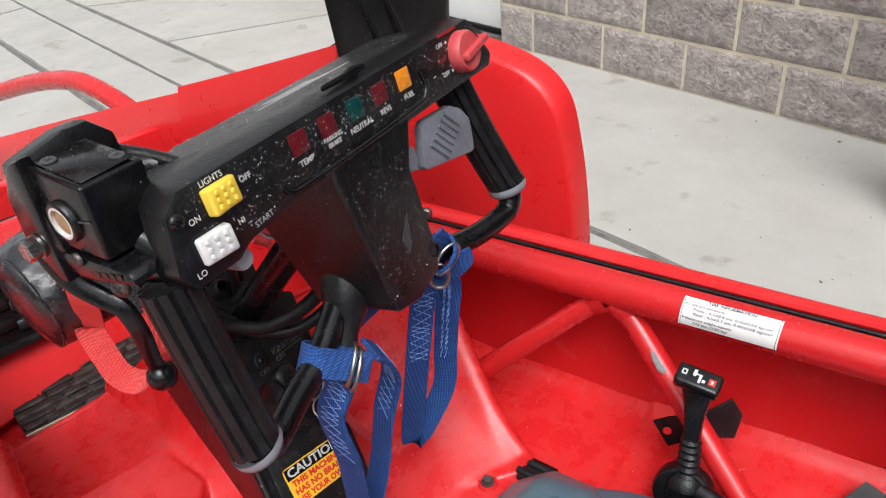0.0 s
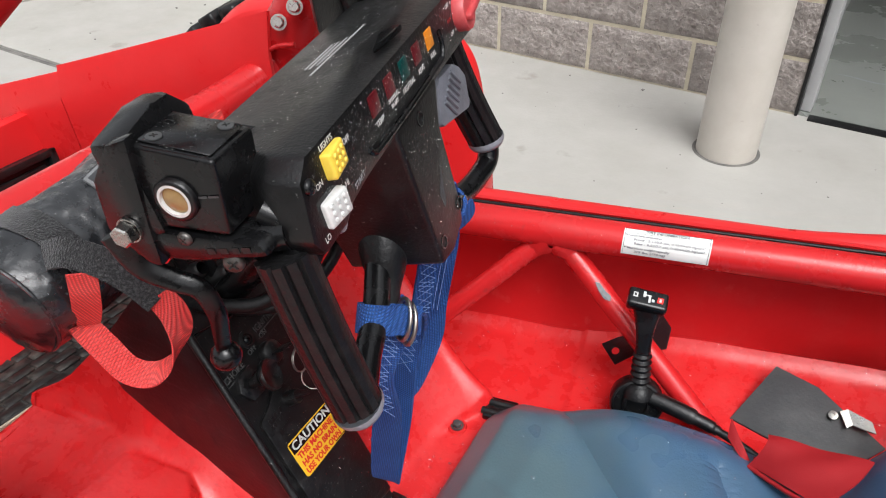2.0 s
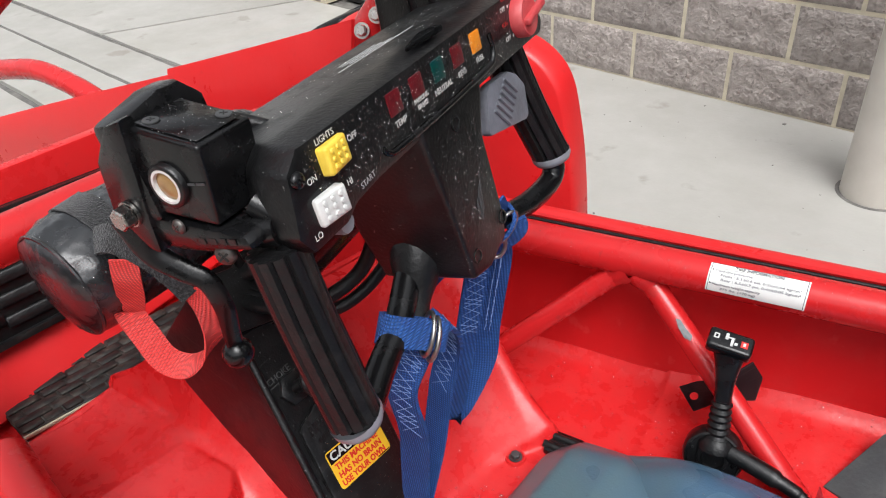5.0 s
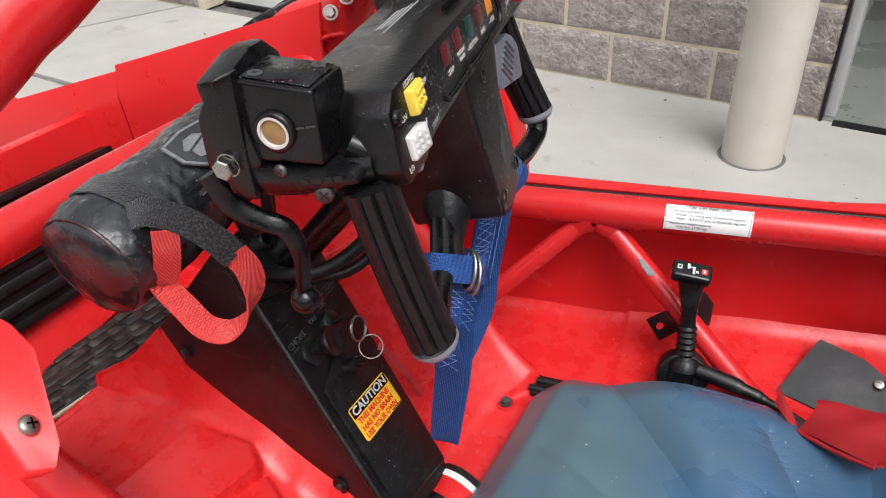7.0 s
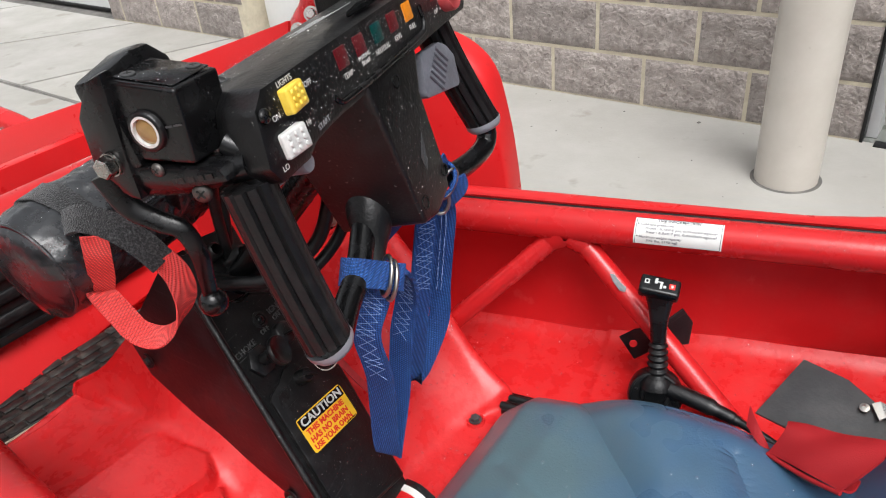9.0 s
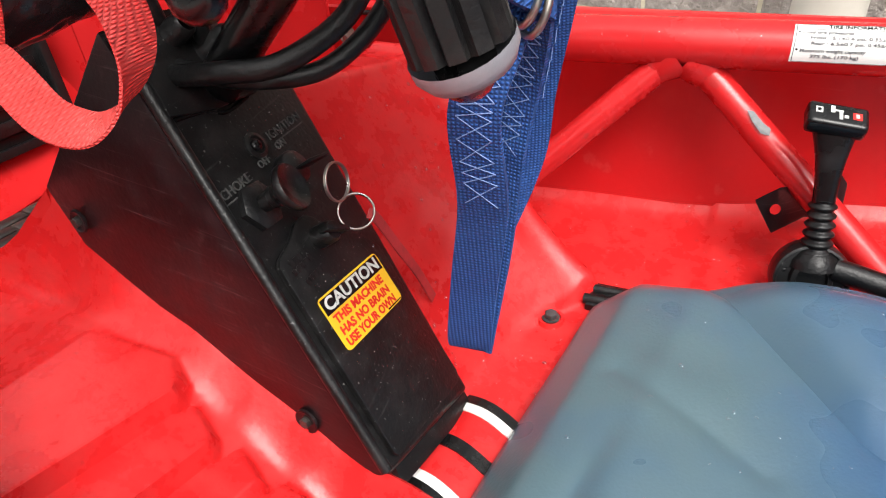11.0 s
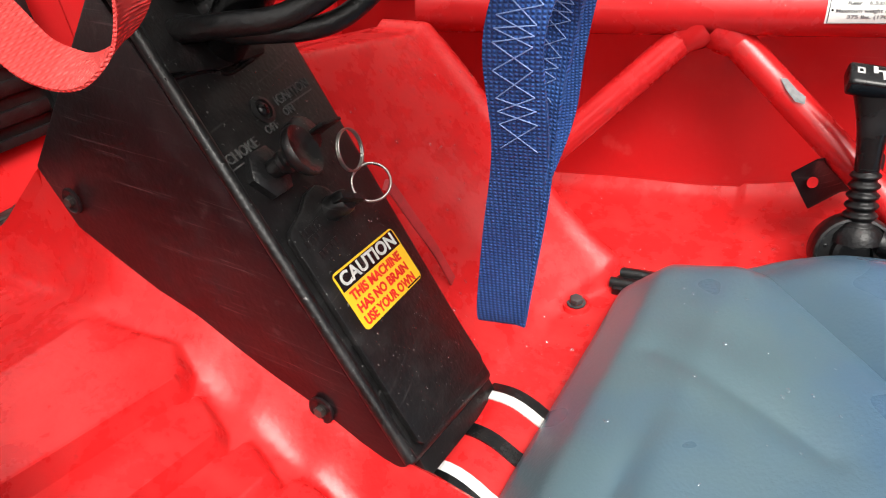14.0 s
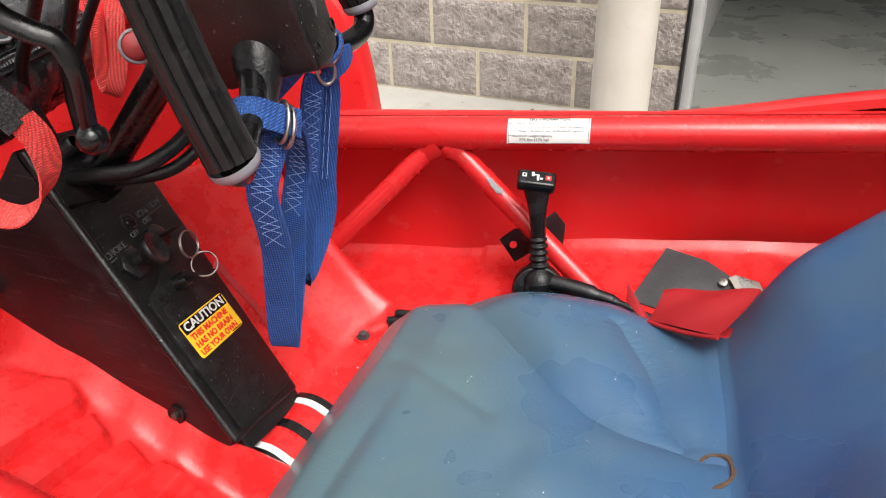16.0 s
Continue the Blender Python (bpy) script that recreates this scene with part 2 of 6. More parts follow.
INK_BLACK = mat("black_textured_plastic", (0.0052, 0.0052, 0.0055), 0.33, second=(0.017, 0.0165, 0.017), scale=45, mixlo=0.5, mixhi=0.8, bump=0.22, bscale=420, rvar=0.14, spec=0.5, detail=10, speck=((0.16, 0.155, 0.15), 330, 0.69, 0.7))
INK_RED = mat("red_print", (0.70, 0.02, 0.015), 0.5)
PAPER = mat("white_label_vinyl", (0.76, 0.76, 0.73), 0.4, second=(0.62, 0.61, 0.58), scale=60, mixlo=0.55, mixhi=0.9)
YELLOW_LABEL = mat("yellow_label_vinyl", (0.88, 0.53, 0.025), 0.42, second=(0.80, 0.47, 0.03), scale=40, detail=8)
BRASS = mat("sight_glass_amber", (0.30, 0.19, 0.075), 0.25, second=(0.22, 0.13, 0.05), scale=60)
THREAD = mat("pale_blue_thread", (0.16, 0.25, 0.50), 0.8)
WATER = bpy.data.materials.new("rain_water")
WATER.use_nodes = True
wt = WATER.node_tree
wt.nodes.remove(wt.nodes["Principled BSDF"])
w_clear, w_gloss, w_mix = (wt.nodes.new(k) for k in ("ShaderNodeBsdfTransparent", "ShaderNodeBsdfGlossy", "ShaderNodeMixShader"))
w_clear.inputs["Color"].default_value = (1, 1, 1, 1)
w_gloss.inputs["Roughness"].default_value = 0.06
w_mix.inputs[0].default_value = 0.13
wt.links.new(w_clear.outputs[0], w_mix.inputs[1])
wt.links.new(w_gloss.outputs[0], w_mix.inputs[2])
wt.links.new(w_mix.outputs[0], wt.nodes["Material Output"].inputs["Surface"])
TEAR = mat("torn_foam", (0.10, 0.055, 0.03), 0.9, second=(0.03, 0.02, 0.015), scale=120)
CONCRETE = mat("wet_pale_concrete", (0.400, 0.390, 0.362), 0.52, second=(0.335, 0.322, 0.290), scale=1.5, mixlo=0.36, mixhi=0.70, bump=0.3, bscale=90, rvar=0.18, detail=12, island=0.05, speck=((0.20, 0.175, 0.135), 5, 0.63, 0.5))
TAR = mat("dark_joint_filler", (0.10, 0.095, 0.09), 0.8, second=(0.2, 0.19, 0.17), scale=14)
GARAGE_FLOOR = mat("smooth_grey_garage_floor", (0.15, 0.157, 0.144), 0.36, second=(0.24, 0.25, 0.23), scale=1.6, mixlo=0.42, mixhi=0.72, bump=0.1, bscale=40, rvar=0.14, detail=13, speck=((0.10, 0.098, 0.088), 9, 0.64, 0.3))
BLOCK = mat("split_face_grey_block", (0.232, 0.200, 0.184), 0.92, second=(0.40, 0.354, 0.325), scale=30, mixlo=0.36, mixhi=0.66, bump=1.0, bscale=60, bdist=0.014, island=0.16, speck=((0.12, 0.100, 0.090), 60, 0.61, 0.6), detail=12)
MORTAR = mat("cream_mortar", (0.55, 0.49, 0.37), 0.9, second=(0.44, 0.39, 0.30), scale=20, bump=0.4, bscale=160)
CREAM = mat("cream_painted_steel", (0.53, 0.492, 0.44), 0.45, second=(0.47, 0.432, 0.38), scale=5, bump=0.06, bscale=40, rvar=0.08, detail=10, speck=((0.28, 0.24, 0.20), 22, 0.69, 0.5))
WHITE_DOOR = mat("white_painted_door", (0.74, 0.74, 0.73), 0.45, second=(0.66, 0.66, 0.65), scale=3)
GREY_JAMB = mat("grey_metal_jamb", (0.42, 0.42, 0.42), 0.45, second=(0.5, 0.5, 0.5), scale=6)
DARK_WALL = mat("garage_inner_wall", (0.30, 0.30, 0.29), 0.8, second=(0.24, 0.24, 0.23), scale=4)
WOOD = mat("weathered_plywood_deck", (0.22, 0.17, 0.11), 0.7, second=(0.15, 0.11, 0.07), scale=9)


# ---------------------------------------------------------------- mesh helpers
def V3(p):
    return Vector(p)


def finish(bm, name, material, smooth=True, angle=35):
    bmesh.ops.recalc_face_normals(bm, faces=bm.faces)
    me = bpy.data.meshes.new(name)
    for f in bm.faces:
        f.smooth = smooth
    if smooth:
        lim = radians(angle)
        for e in bm.edges:
            if len(e.link_faces) == 2:
                e.smooth = e.calc_face_angle(0) < lim
    bm.to_mesh(me)
    bm.free()
    me.materials.append(material)
    return me


def part(name, bm, material, parent=None, label="", smooth=True, angle=46):
    ob = new(name, finish(bm, name, material, smooth, angle))
    while parent is not None and parent.parent is not None and parent.parent.parent is not None:
        parent = parent.parent
    if parent is not None:
        ob.parent = parent
        ob.matrix_parent_inverse = root_of(parent).inverted()
    if label:
        ob["label"] = label
    return ob


def root_of(ob):
    m = ob.matrix_basis.copy()
    p = ob
    while p.parent is not None:
        m = p.parent.matrix_basis @ p.matrix_parent_inverse @ m
        p = p.parent
    return m


def thing(name, at, label, category, group=""):
    ob = new(name)
    ob.empty_display_size = 0.05
    ob.matrix_basis = Matrix.Translation(at)
    return tagged(ob, label, category, group)


def join(bm, other):
    """Moves all of another bmesh into bm."""
    made = {v: bm.verts.new(v.co) for v in other.verts}
    for f in other.faces:
        bm.faces.new([made[v] for v in f.verts])
    other.free()
    return bm


def box(bm, lo, hi, m=None, bevel=0.0, seg=2):
    t = bmesh.new()
    vs = [t.verts.new((x, y, z)) for x in (lo[0], hi[0]) for y in (lo[1], hi[1]) for z in (lo[2], hi[2])]
    for f in [(0, 1, 3, 2), (4, 6, 7, 5), (0, 4, 5, 1), (2, 3, 7, 6), (0, 2, 6, 4), (1, 5, 7, 3)]:
        t.faces.new([vs[i] for i in f])
    if bevel:
        bmesh.ops.bevel(t, geom=list(t.edges), offset=bevel, segments=seg, affect="EDGES", profile=0.6)
    if m is not None:
        t.transform(m)
    return join(bm, t)


def B():
    return bmesh.new()


def prism(poly, depth_vec, bevel=0.0, seg=2, m=None):
    """Polygon of 3D points pushed along a vector, with rounded edges."""
    bm = B()
    a = [bm.verts.new(p) for p in poly]
    d = V3(depth_vec)
    b = [bm.verts.new(V3(p) + d) for p in poly]
    bm.faces.new(a)
    bm.faces.new(b[::-1])
    k = len(poly)
    for i in range(k):
        bm.faces.new((a[i], b[i], b[(i + 1) % k], a[(i + 1) % k]))
    bmesh.ops.recalc_face_normals(bm, faces=bm.faces)
    if bevel:
        bmesh.ops.bevel(bm, geom=list(bm.edges), offset=bevel, segments=seg, affect="EDGES", profile=0.6)
    if m is not None:
        bm.transform(m)
    return bm


def smooth_path(pts, n=8, closed=False):
    """Catmull-Rom through the points."""
    P = [V3(p) for p in pts]
    out = []
    k = len(P)
    rng = range(k) if closed else range(k - 1)
    for i in rng:
        p0 = P[(i - 1) % k] if closed or i > 0 else P[0] * 2 - P[1]
        p1, p2 = P[i], P[(i + 1) % k]
        p3 = P[(i + 2) % k] if closed or i + 2 < k else P[-1] * 2 - P[-2]
        for j in range(n):
            t = j / n
            out.append(0.5 * ((2 * p1) + (p2 - p0) * t + (2 * p0 - 5 * p1 + 4 * p2 - p3) * t * t + (3 * p1 - p0 - 3 * p2 + p3) * t ** 3))
    if not closed:
        out.append(P[-1])
    return out


def sweep(bm, path, section, closed=False, up=(0, 0, 1), caps=True):
    """Section: function i, f -> list of (a, b) offsets; carried along the path."""
    k = len(path)
    rings = []
    nrm = None
    for i, p in enumerate(path):
        a = path[(i - 1) % k] if closed or i > 0 else path[0]
        b = path[(i + 1) % k] if closed or i + 1 < k else path[-1]
        t = (b - a).normalized()
        if nrm is None:
            u = V3(up)
            nrm = (u - t * u.dot(t))
            if nrm.length < 1e-4:
                nrm = t.orthogonal()
            nrm.normalize()
        else:
            nrm = (nrm - t * nrm.dot(t)).normalized()
        s = t.cross(nrm)
        rings.append([bm.verts.new(p + s * x + nrm * y) for x, y in section(i, i / max(1, k - 1))])
    m = len(rings[0])
    for i in range(k if closed else k - 1):
        r0, r1 = rings[i], rings[(i + 1) % k]
        for j in range(m):
            bm.faces.new((r0[j], r0[(j + 1) % m], r1[(j + 1) % m], r1[j]))
    if caps and not closed:
        bm.faces.new(rings[0])
        bm.faces.new(rings[-1][::-1])
    return bm


def ring_sec(r, n=12):
    rf = r if callable(r) else (lambda f: r)
    return lambda i, f: [(rf(f) * math.cos(2 * math.pi * j / n), rf(f) * math.sin(2 * math.pi * j / n)) for j in range(n)]


def tube(pts, r, n=12, steps=8, closed=False, bm=None, up=(0, 0, 1)):
    bm = bm or B()
    path = smooth_path(pts, steps, closed) if len(pts) > 2 else [V3(pts[0]).lerp(V3(pts[1]), i / 4) for i in range(5)]
    return sweep(bm, path, ring_sec(r, n), closed, up)


def strap(pts, w, th, steps=8, up=(0, 1, 0), closed=False, bm=None):
    """A flat band; up: the direction across which its width lies at its start."""
    bm = bm or B()
    path = smooth_path(pts, steps, closed)
    return sweep(bm, path, lambda i, f: [(-th / 2, -w / 2), (th / 2, -w / 2), (th / 2, w / 2), (-th / 2, w / 2)], closed, up)


def twisted(pts, ws, w, th, steps=8):
    """A flat band through the points whose width lies along ws, one direction a point."""
    bm = B()
    path, wide = smooth_path(pts, steps), smooth_path(ws, steps)
    rings = []
    for i, (c, d) in enumerate(zip(path, wide)):
        t = (path[min(i + 1, len(path) - 1)] - path[max(i - 1, 0)]).normalized()
        d = (d - t * d.dot(t)).normalized()
        k = t.cross(d)
        rings.append([bm.verts.new(c + d * a * w / 2 + k * b * th / 2) for a, b in ((-1, -1), (1, -1), (1, 1), (-1, 1))])
    for r0, r1 in zip(rings, rings[1:]):
        for j in range(4):
            bm.faces.new((r0[j], r0[(j + 1) % 4], r1[(j + 1) % 4], r1[j]))
    bm.faces.new(rings[0])
    bm.faces.new(rings[-1][::-1])
    return bm


def stitches(path, w, th, up, i0, i1, step, parent):
    """Crossed zigzag thread on both faces of a band."""
    k = len(path)
    fr = []
    nrm = None
    for i, p in enumerate(path):
        t = (path[min(k - 1, i + 1)] - path[max(0, i - 1)]).normalized()
        u = V3(up) if nrm is None else nrm
        nrm = (u - t * u.dot(t)).normalized()
        fr.append((p, t.cross(nrm), nrm))
    bm = B()
    for side in (-1, 1):
        for phase in (-1, 1):
            pts = []
            for j, i in enumerate(sorted({round(i0 + q * step) for q in range(int((i1 - i0) / step) + 1)})):
                p, s, n = fr[i]
                pts.append(p + n * (w * 0.36 * (phase if j % 2 else -phase)) + s * side * (th / 2 + 0.0003))
            for a, b in zip(pts, pts[1:]):
                tube([a, b], 0.00030, 4, 1, False, bm)
    return part("stitching", bm, THREAD, parent, "pale zigzag stitching", False)


def drops(name, patches, label, seed, lo=0.0004, hi=0.0012):
    """Scattered water beads. patches: (matrix, width, height, count) with the surface in its xy plane."""
    rnd = random.Random(seed)
    bm = B()
    for m, w, h, count in patches:
        for _ in range(count):
            x, y = (rnd.random() - 0.5) * w, (rnd.random() - 0.5) * h
            r = lo + (hi - lo) * rnd.random() ** 2.5
            sx, sy = r * rnd.uniform(0.8, 1.3), r * rnd.uniform(0.8, 1.3)
            ring0 = [bm.verts.new(m @ V3((x + sx * math.cos(a * math.pi / 3), y + sy * math.sin(a * math.pi / 3), 0))) for a in range(6)]
            ring1 = [bm.verts.new(m @ V3((x + 0.66 * sx * math.cos(a * math.pi / 3), y + 0.66 * sy * math.sin(a * math.pi / 3), r * 0.5))) for a in range(6)]
            top = bm.verts.new(m @ V3((x, y, r * 0.7)))
            for a in range(6):
                bm.faces.new((ring0[a], ring0[(a + 1) % 6], ring1[(a + 1) % 6], ring1[a]))
                bm.faces.new((ring1[a], ring1[(a + 1) % 6], top))
            bm.faces.new(ring0[::-1])
    return tagged(part(name, bm, WATER, None, "", True, 180), label, "raindrops", kind="stuff")


def lathe(profile, origin, axis, n=24, bm=None, ref=None):
    """Profile: (radius, height) pairs turned about an axis."""
    bm = bm or B()
    ax = V3(axis).normalized()
    a = (V3(ref) - ax * V3(ref).dot(ax)).normalized() if ref else ax.orthogonal().normalized()
    b = ax.cross(a)
    o = V3(origin)
    rings = []
    for r, h in profile:
        if r < 1e-6:
            rings.append([bm.verts.new(o + ax * h)])
        else:
            rings.append([bm.verts.new(o + ax * h + (a * math.cos(2 * math.pi * j / n) + b * math.sin(2 * math.pi * j / n)) * r) for j in range(n)])
    for r0, r1 in zip(rings, rings[1:]):
        for j in range(n):
            q = [r0[j % len(r0)], r0[(j + 1) % len(r0)], r1[(j + 1) % len(r1)], r1[j % len(r1)]]
            q = list(dict.fromkeys(q))
            if len(q) > 2:
                bm.faces.new(q)
    return bm


def sheet(fn, nu, nv, th=0.004, bm=None):
    """A surface fn(u, v) -> point, 0..1, with a thickness below it."""
    bm = bm or B()
    top = [[bm.verts.new(fn(i / nu, j / nv)) for j in range(nv + 1)] for i in range(nu + 1)]
    for i in range(nu):
        for j in range(nv):
            bm.faces.new((top[i][j], top[i + 1][j], top[i + 1][j + 1], top[i][j + 1]))
    if th:
        bmesh.ops.recalc_face_normals(bm, faces=bm.faces)
        bm.normal_update()
        low = [[bm.verts.new(v.co - v.normal * th) for v in row] for row in top]
        for i in range(nu):
            for j in range(nv):
                bm.faces.new((low[i][j], low[i][j + 1], low[i + 1][j + 1], low[i + 1][j]))
        edge = [top[i][0] for i in range(nu + 1)] + [top[nu][j] for j in range(1, nv + 1)] + [top[i][nv] for i in range(nu - 1, -1, -1)] + [top[0][j] for j in range(nv - 1, 0, -1)]
        elow = [low[i][0] for i in range(nu + 1)] + [low[nu][j] for j in range(1, nv + 1)] + [low[i][nv] for i in range(nu - 1, -1, -1)] + [low[0][j] for j in range(nv - 1, 0, -1)]
        k = len(edge)
        for i in range(k):
            bm.faces.new((edge[i], edge[(i + 1) % k], elow[(i + 1) % k], elow[i]))
    return bm


def lerp(a, b, t):
    return a + (b - a) * t


def sst(a, b, x):
    t = min(1, max(0, (x - a) / (b - a)))
    return t * t * (3 - 2 * t)


def lin(x, pts):
    """Straight interpolation through (x, y) pairs."""
    for (x0, y0), (x1, y1) in zip(pts, pts[1:]):
        if x <= x1:
            return y0 + (y1 - y0) * max(0, (x - x0) / (x1 - x0))
    return pts[-1][1]


def interp(x, pts):
    """Smooth interpolation through (x, y) pairs."""
    if x <= pts[0][0]:
        return pts[0][1]
    for (x0, y0), (x1, y1) in zip(pts, pts[1:]):
        if x <= x1:
            t = (x - x0) / (x1 - x0)
            t = t * t * (3 - 2 * t) * 0.6 + t * 0.4
            return y0 + (y1 - y0) * t
    return pts[-1][1]


def text_mesh(body, size, m, depth=0.0002, align="CENTER", bold=0.0):
    cu = bpy.data.curves.new("text", "FONT")
    cu.body = body
    cu.size = size
    cu.align_x = align
    cu.align_y = "CENTER"
    cu.extrude = depth
    cu.offset = bold
    cu.resolution_u = 3
    ob = bpy.data.objects.new("text", cu)
    scene.collection.objects.link(ob)
    me = bpy.data.meshes.new_from_object(ob.evaluated_get(bpy.context.evaluated_depsgraph_get()))
    bpy.data.objects.remove(ob)
    bpy.data.curves.remove(cu)
    bm = B()
    bm.from_mesh(me)
    bpy.data.meshes.remove(me)
    bm.transform(m)
    return bm


def frame_of(o, x, z):
    """Matrix with origin o, its x axis along x and its z axis along z."""
    x = V3(x).normalized()
    z = V3(z)
    z = (z - x * z.dot(x)).normalized()
    y = z.cross(x)
    return Matrix.Translation(o) @ Matrix((x, y, z)).transposed().to_4x4()


def hexbolt(o, axis, r, h, parent, name="bolt", material=STEEL, washer=1.4, label=""):
    bm = lathe([(r * washer, 0), (r * washer, h * 0.2), (r, h * 0.2)], o, axis, 20)
    lathe([(r, h * 0.2), (r, h * 0.9), (r * 0.86, h), (0, h)], o, axis, 6, bm)
    return part(name, bm, material, parent, label, True, 30)


def crosshead(o, axis, r, parent, name="screw", material=RUST):
    ax = V3(axis).normalized()
    bm = lathe([(r, 0), (r, r * 0.25), (r * 0.75, r * 0.55), (r * 0.0, r * 0.62)], o, axis, 16)
    ob = part(name, bm, material, parent)
    a = ax.orthogonal().normalized()
    b = ax.cross(a)
    bm = B()
    for d, s in ((a, b), (b, a)):
        mm = frame_of(V3(o) + ax * r * 0.5, d, ax)
        box(bm, (-r * 0.55, -r * 0.1, 0), (r * 0.55, r * 0.1, r * 0.16), mm)
    part("cross_slot", bm, INK_BLACK, ob)
    return ob


def flat_screw(o, axis, r, parent, material=None):
    ax = V3(axis).normalized()
    ob = part("screw", lathe([(r, -0.001), (r, 0.0003), (r * 0.86, 0.0005), (0, 0.0005)], o, axis, 20), material or RUST, parent)
    a = ax.orthogonal().normalized()
    b = ax.cross(a)
    bm = B()
    for d in (a, b):
        box(bm, (-r * 0.5, -r * 0.09, 0), (r * 0.5, r * 0.09, r * 0.05), frame_of(V3(o) + ax * 0.0005, d, ax))
    part("cross_slot", bm, INK_BLACK, ob)
    return ob


def bars(parent, m, rows, material, h=0.0012):
    """Unreadable print: short plain bars in rows (x0, x1, y)."""
    bm = B()
    for x0, x1, y in rows:
        box(bm, (x0, y - h / 2, 0), (x1, y + h / 2, 0.0003), m)
    return part("print", bm, material, parent, "", False)


# ---------------------------------------------------------------- the yard: ground, wall, garage
WA = radians(-12.6)
WALL_M = Matrix.Translation((-0.0402, 2.5707, 0)) @ Matrix.Rotation(WA, 4, "Z")   # s along the wall, d into the building
MOD, COURSE = 0.4064, 0.2032

bm = B()
R = 400
box(bm, (-R, -R, -0.3), (R, R, -0.012))
tagged(part("ground", bm, TAR, None, "", False), "dark filled ground under pale concrete slabs", "ground", kind="structure")

pavement = tagged(new("pavement"), "pale wet concrete slabs with dark tarred joints", "pavement", kind="structure")
J = 0.014


def slab(low0, low1, top0, top1, d0, d1, z=0.0):
    """A slab with chipped, uneven edges; its ends may run askew."""
    bm = B()
    pts = []
    corners = [(low0 + J, d0 + J), (low1 - J, d0 + J), (top1 - J, d1 - J), (top0 + J, d1 - J)]
    mid_s, mid_d = sum(c[0] for c in corners) / 4, sum(c[1] for c in corners) / 4
    for (a0, c0), (a1, c1) in zip(corners, corners[1:] + corners[:1]):
        k = max(4, int(math.hypot(a1 - a0, c1 - c0) / 0.05))
        for i in range(k):
            s, d = lerp(a0, a1, i / k), lerp(c0, c1, i / k)
            w = 0.009 * noise.noise((s * 2.2, d * 2.2, 1)) + 0.006 * max(0, noise.noise((s * 9, d * 9, 4)))
            pts.append((s + math.copysign(w, mid_s - s), d + math.copysign(w, mid_d - d)))
    top = [bm.verts.new(WALL_M @ V3((s, d, z))) for s, d in pts]
    under = [bm.verts.new(WALL_M @ V3((s, d, -0.15))) for s, d in pts]
    bm.faces.new(top)
    for i in range(len(pts)):
        bm.faces.new((top[i], under[i], under[(i + 1) % len(pts)], top[(i + 1) % len(pts)]))
    return part("slab", bm, CONCRETE, pavement, "", False)


def row(cuts, d0, d1, z=0.0):
    for (l0, t0), (l1, t1) in zip(cuts, cuts[1:]):
        slab(l0, l1, t0, t1, d0, d1, z)


row([(-14, -14), (-10.0, -9.1), (-7.2, -6.4), (-5.85, -5.0), (-4.38, -3.55), (-3.08, -2.58), (5.2, 5.2), (9.5, 9.5), (14, 14)], -1.055, 0.016)
row([(-14, -14), (-7.4, -7.4), (5.6, 5.6), (14, 14)], -1.32, -1.055)
row([(-14, -14), (-8.6, -8.6), (-4.72, -4.75), (4.5, 4.5), (14, 14)], -1.69, -1.32, 0.010)
row([(-14, -14), (-6.8, -6.8), (3.8, 3.8), (14, 14)], -4.6, -1.69, -0.004)
row([(-14, -14), (-5.0, -5.0), (4.0, 4.0), (14, 14)], -9.0, -4.6)

bm = B()
rnd = random.Random(12)
for i in range(90):
    s, d = rnd.uniform(-2.2, 1.8), rnd.uniform(-1.0, -0.04)
    r = 0.0015 + 0.006 * rnd.random() ** 3
    mm = WALL_M @ Matrix.Translation((s, d, 0.0)) @ Matrix.Rotation(rnd.random() * 6, 4, "Z")
    box(bm, (-r, -r * rnd.uniform(0.4, 1), 0), (r, r * 0.7, r * 0.5), mm, r * 0.2, 1)
tagged(part("grit", bm, TAR, None, "", False), "dark grit and crumbs on the concrete", "grit", kind="stuff")



def block_meshes(w):
    out = []
    for k in range(5):
        bm = B()
        nx, nz = 16, 9
        g = [[None] * (nz + 1) for _ in range(nx + 1)]
        h = COURSE - 0.015
        for i in range(nx + 1):
            for j in range(nz + 1):
                edge = i in (0, nx) or j in (0, nz)
                y = 0.0 if edge else -0.008 - 0.010 * noise.noise((i * 0.4 + k * 7, j * 0.5, k * 3 + w * 5)) - 0.006 * noise.noise((i * 1.1 + k * 7, j * 1.3, k * 3))
                g[i][j] = bm.verts.new((i / nx * w, y, j / nz * h))
        for i in range(nx):
            for j in range(nz):
                bm.faces.new((g[i][j], g[i + 1][j], g[i + 1][j + 1], g[i][j + 1]))
        back = [bm.verts.new((x, 0.05, z)) for x, z in ((0, 0), (w, 0), (w, h), (0, h))]
        e = [[g[i][0] for i in range(nx + 1)], [g[nx][j] for j in range(nz + 1)], [g[i][nz] for i in range(nx, -1, -1)], [g[0][j] for j in range(nz, -1, -1)]]
        for q in range(4):
            bm.faces.new(e[q][::-1] + [back[q], back[(q + 1) % 4]])
        out.append(finish(bm, "block", BLOCK, True, 50))
    return out


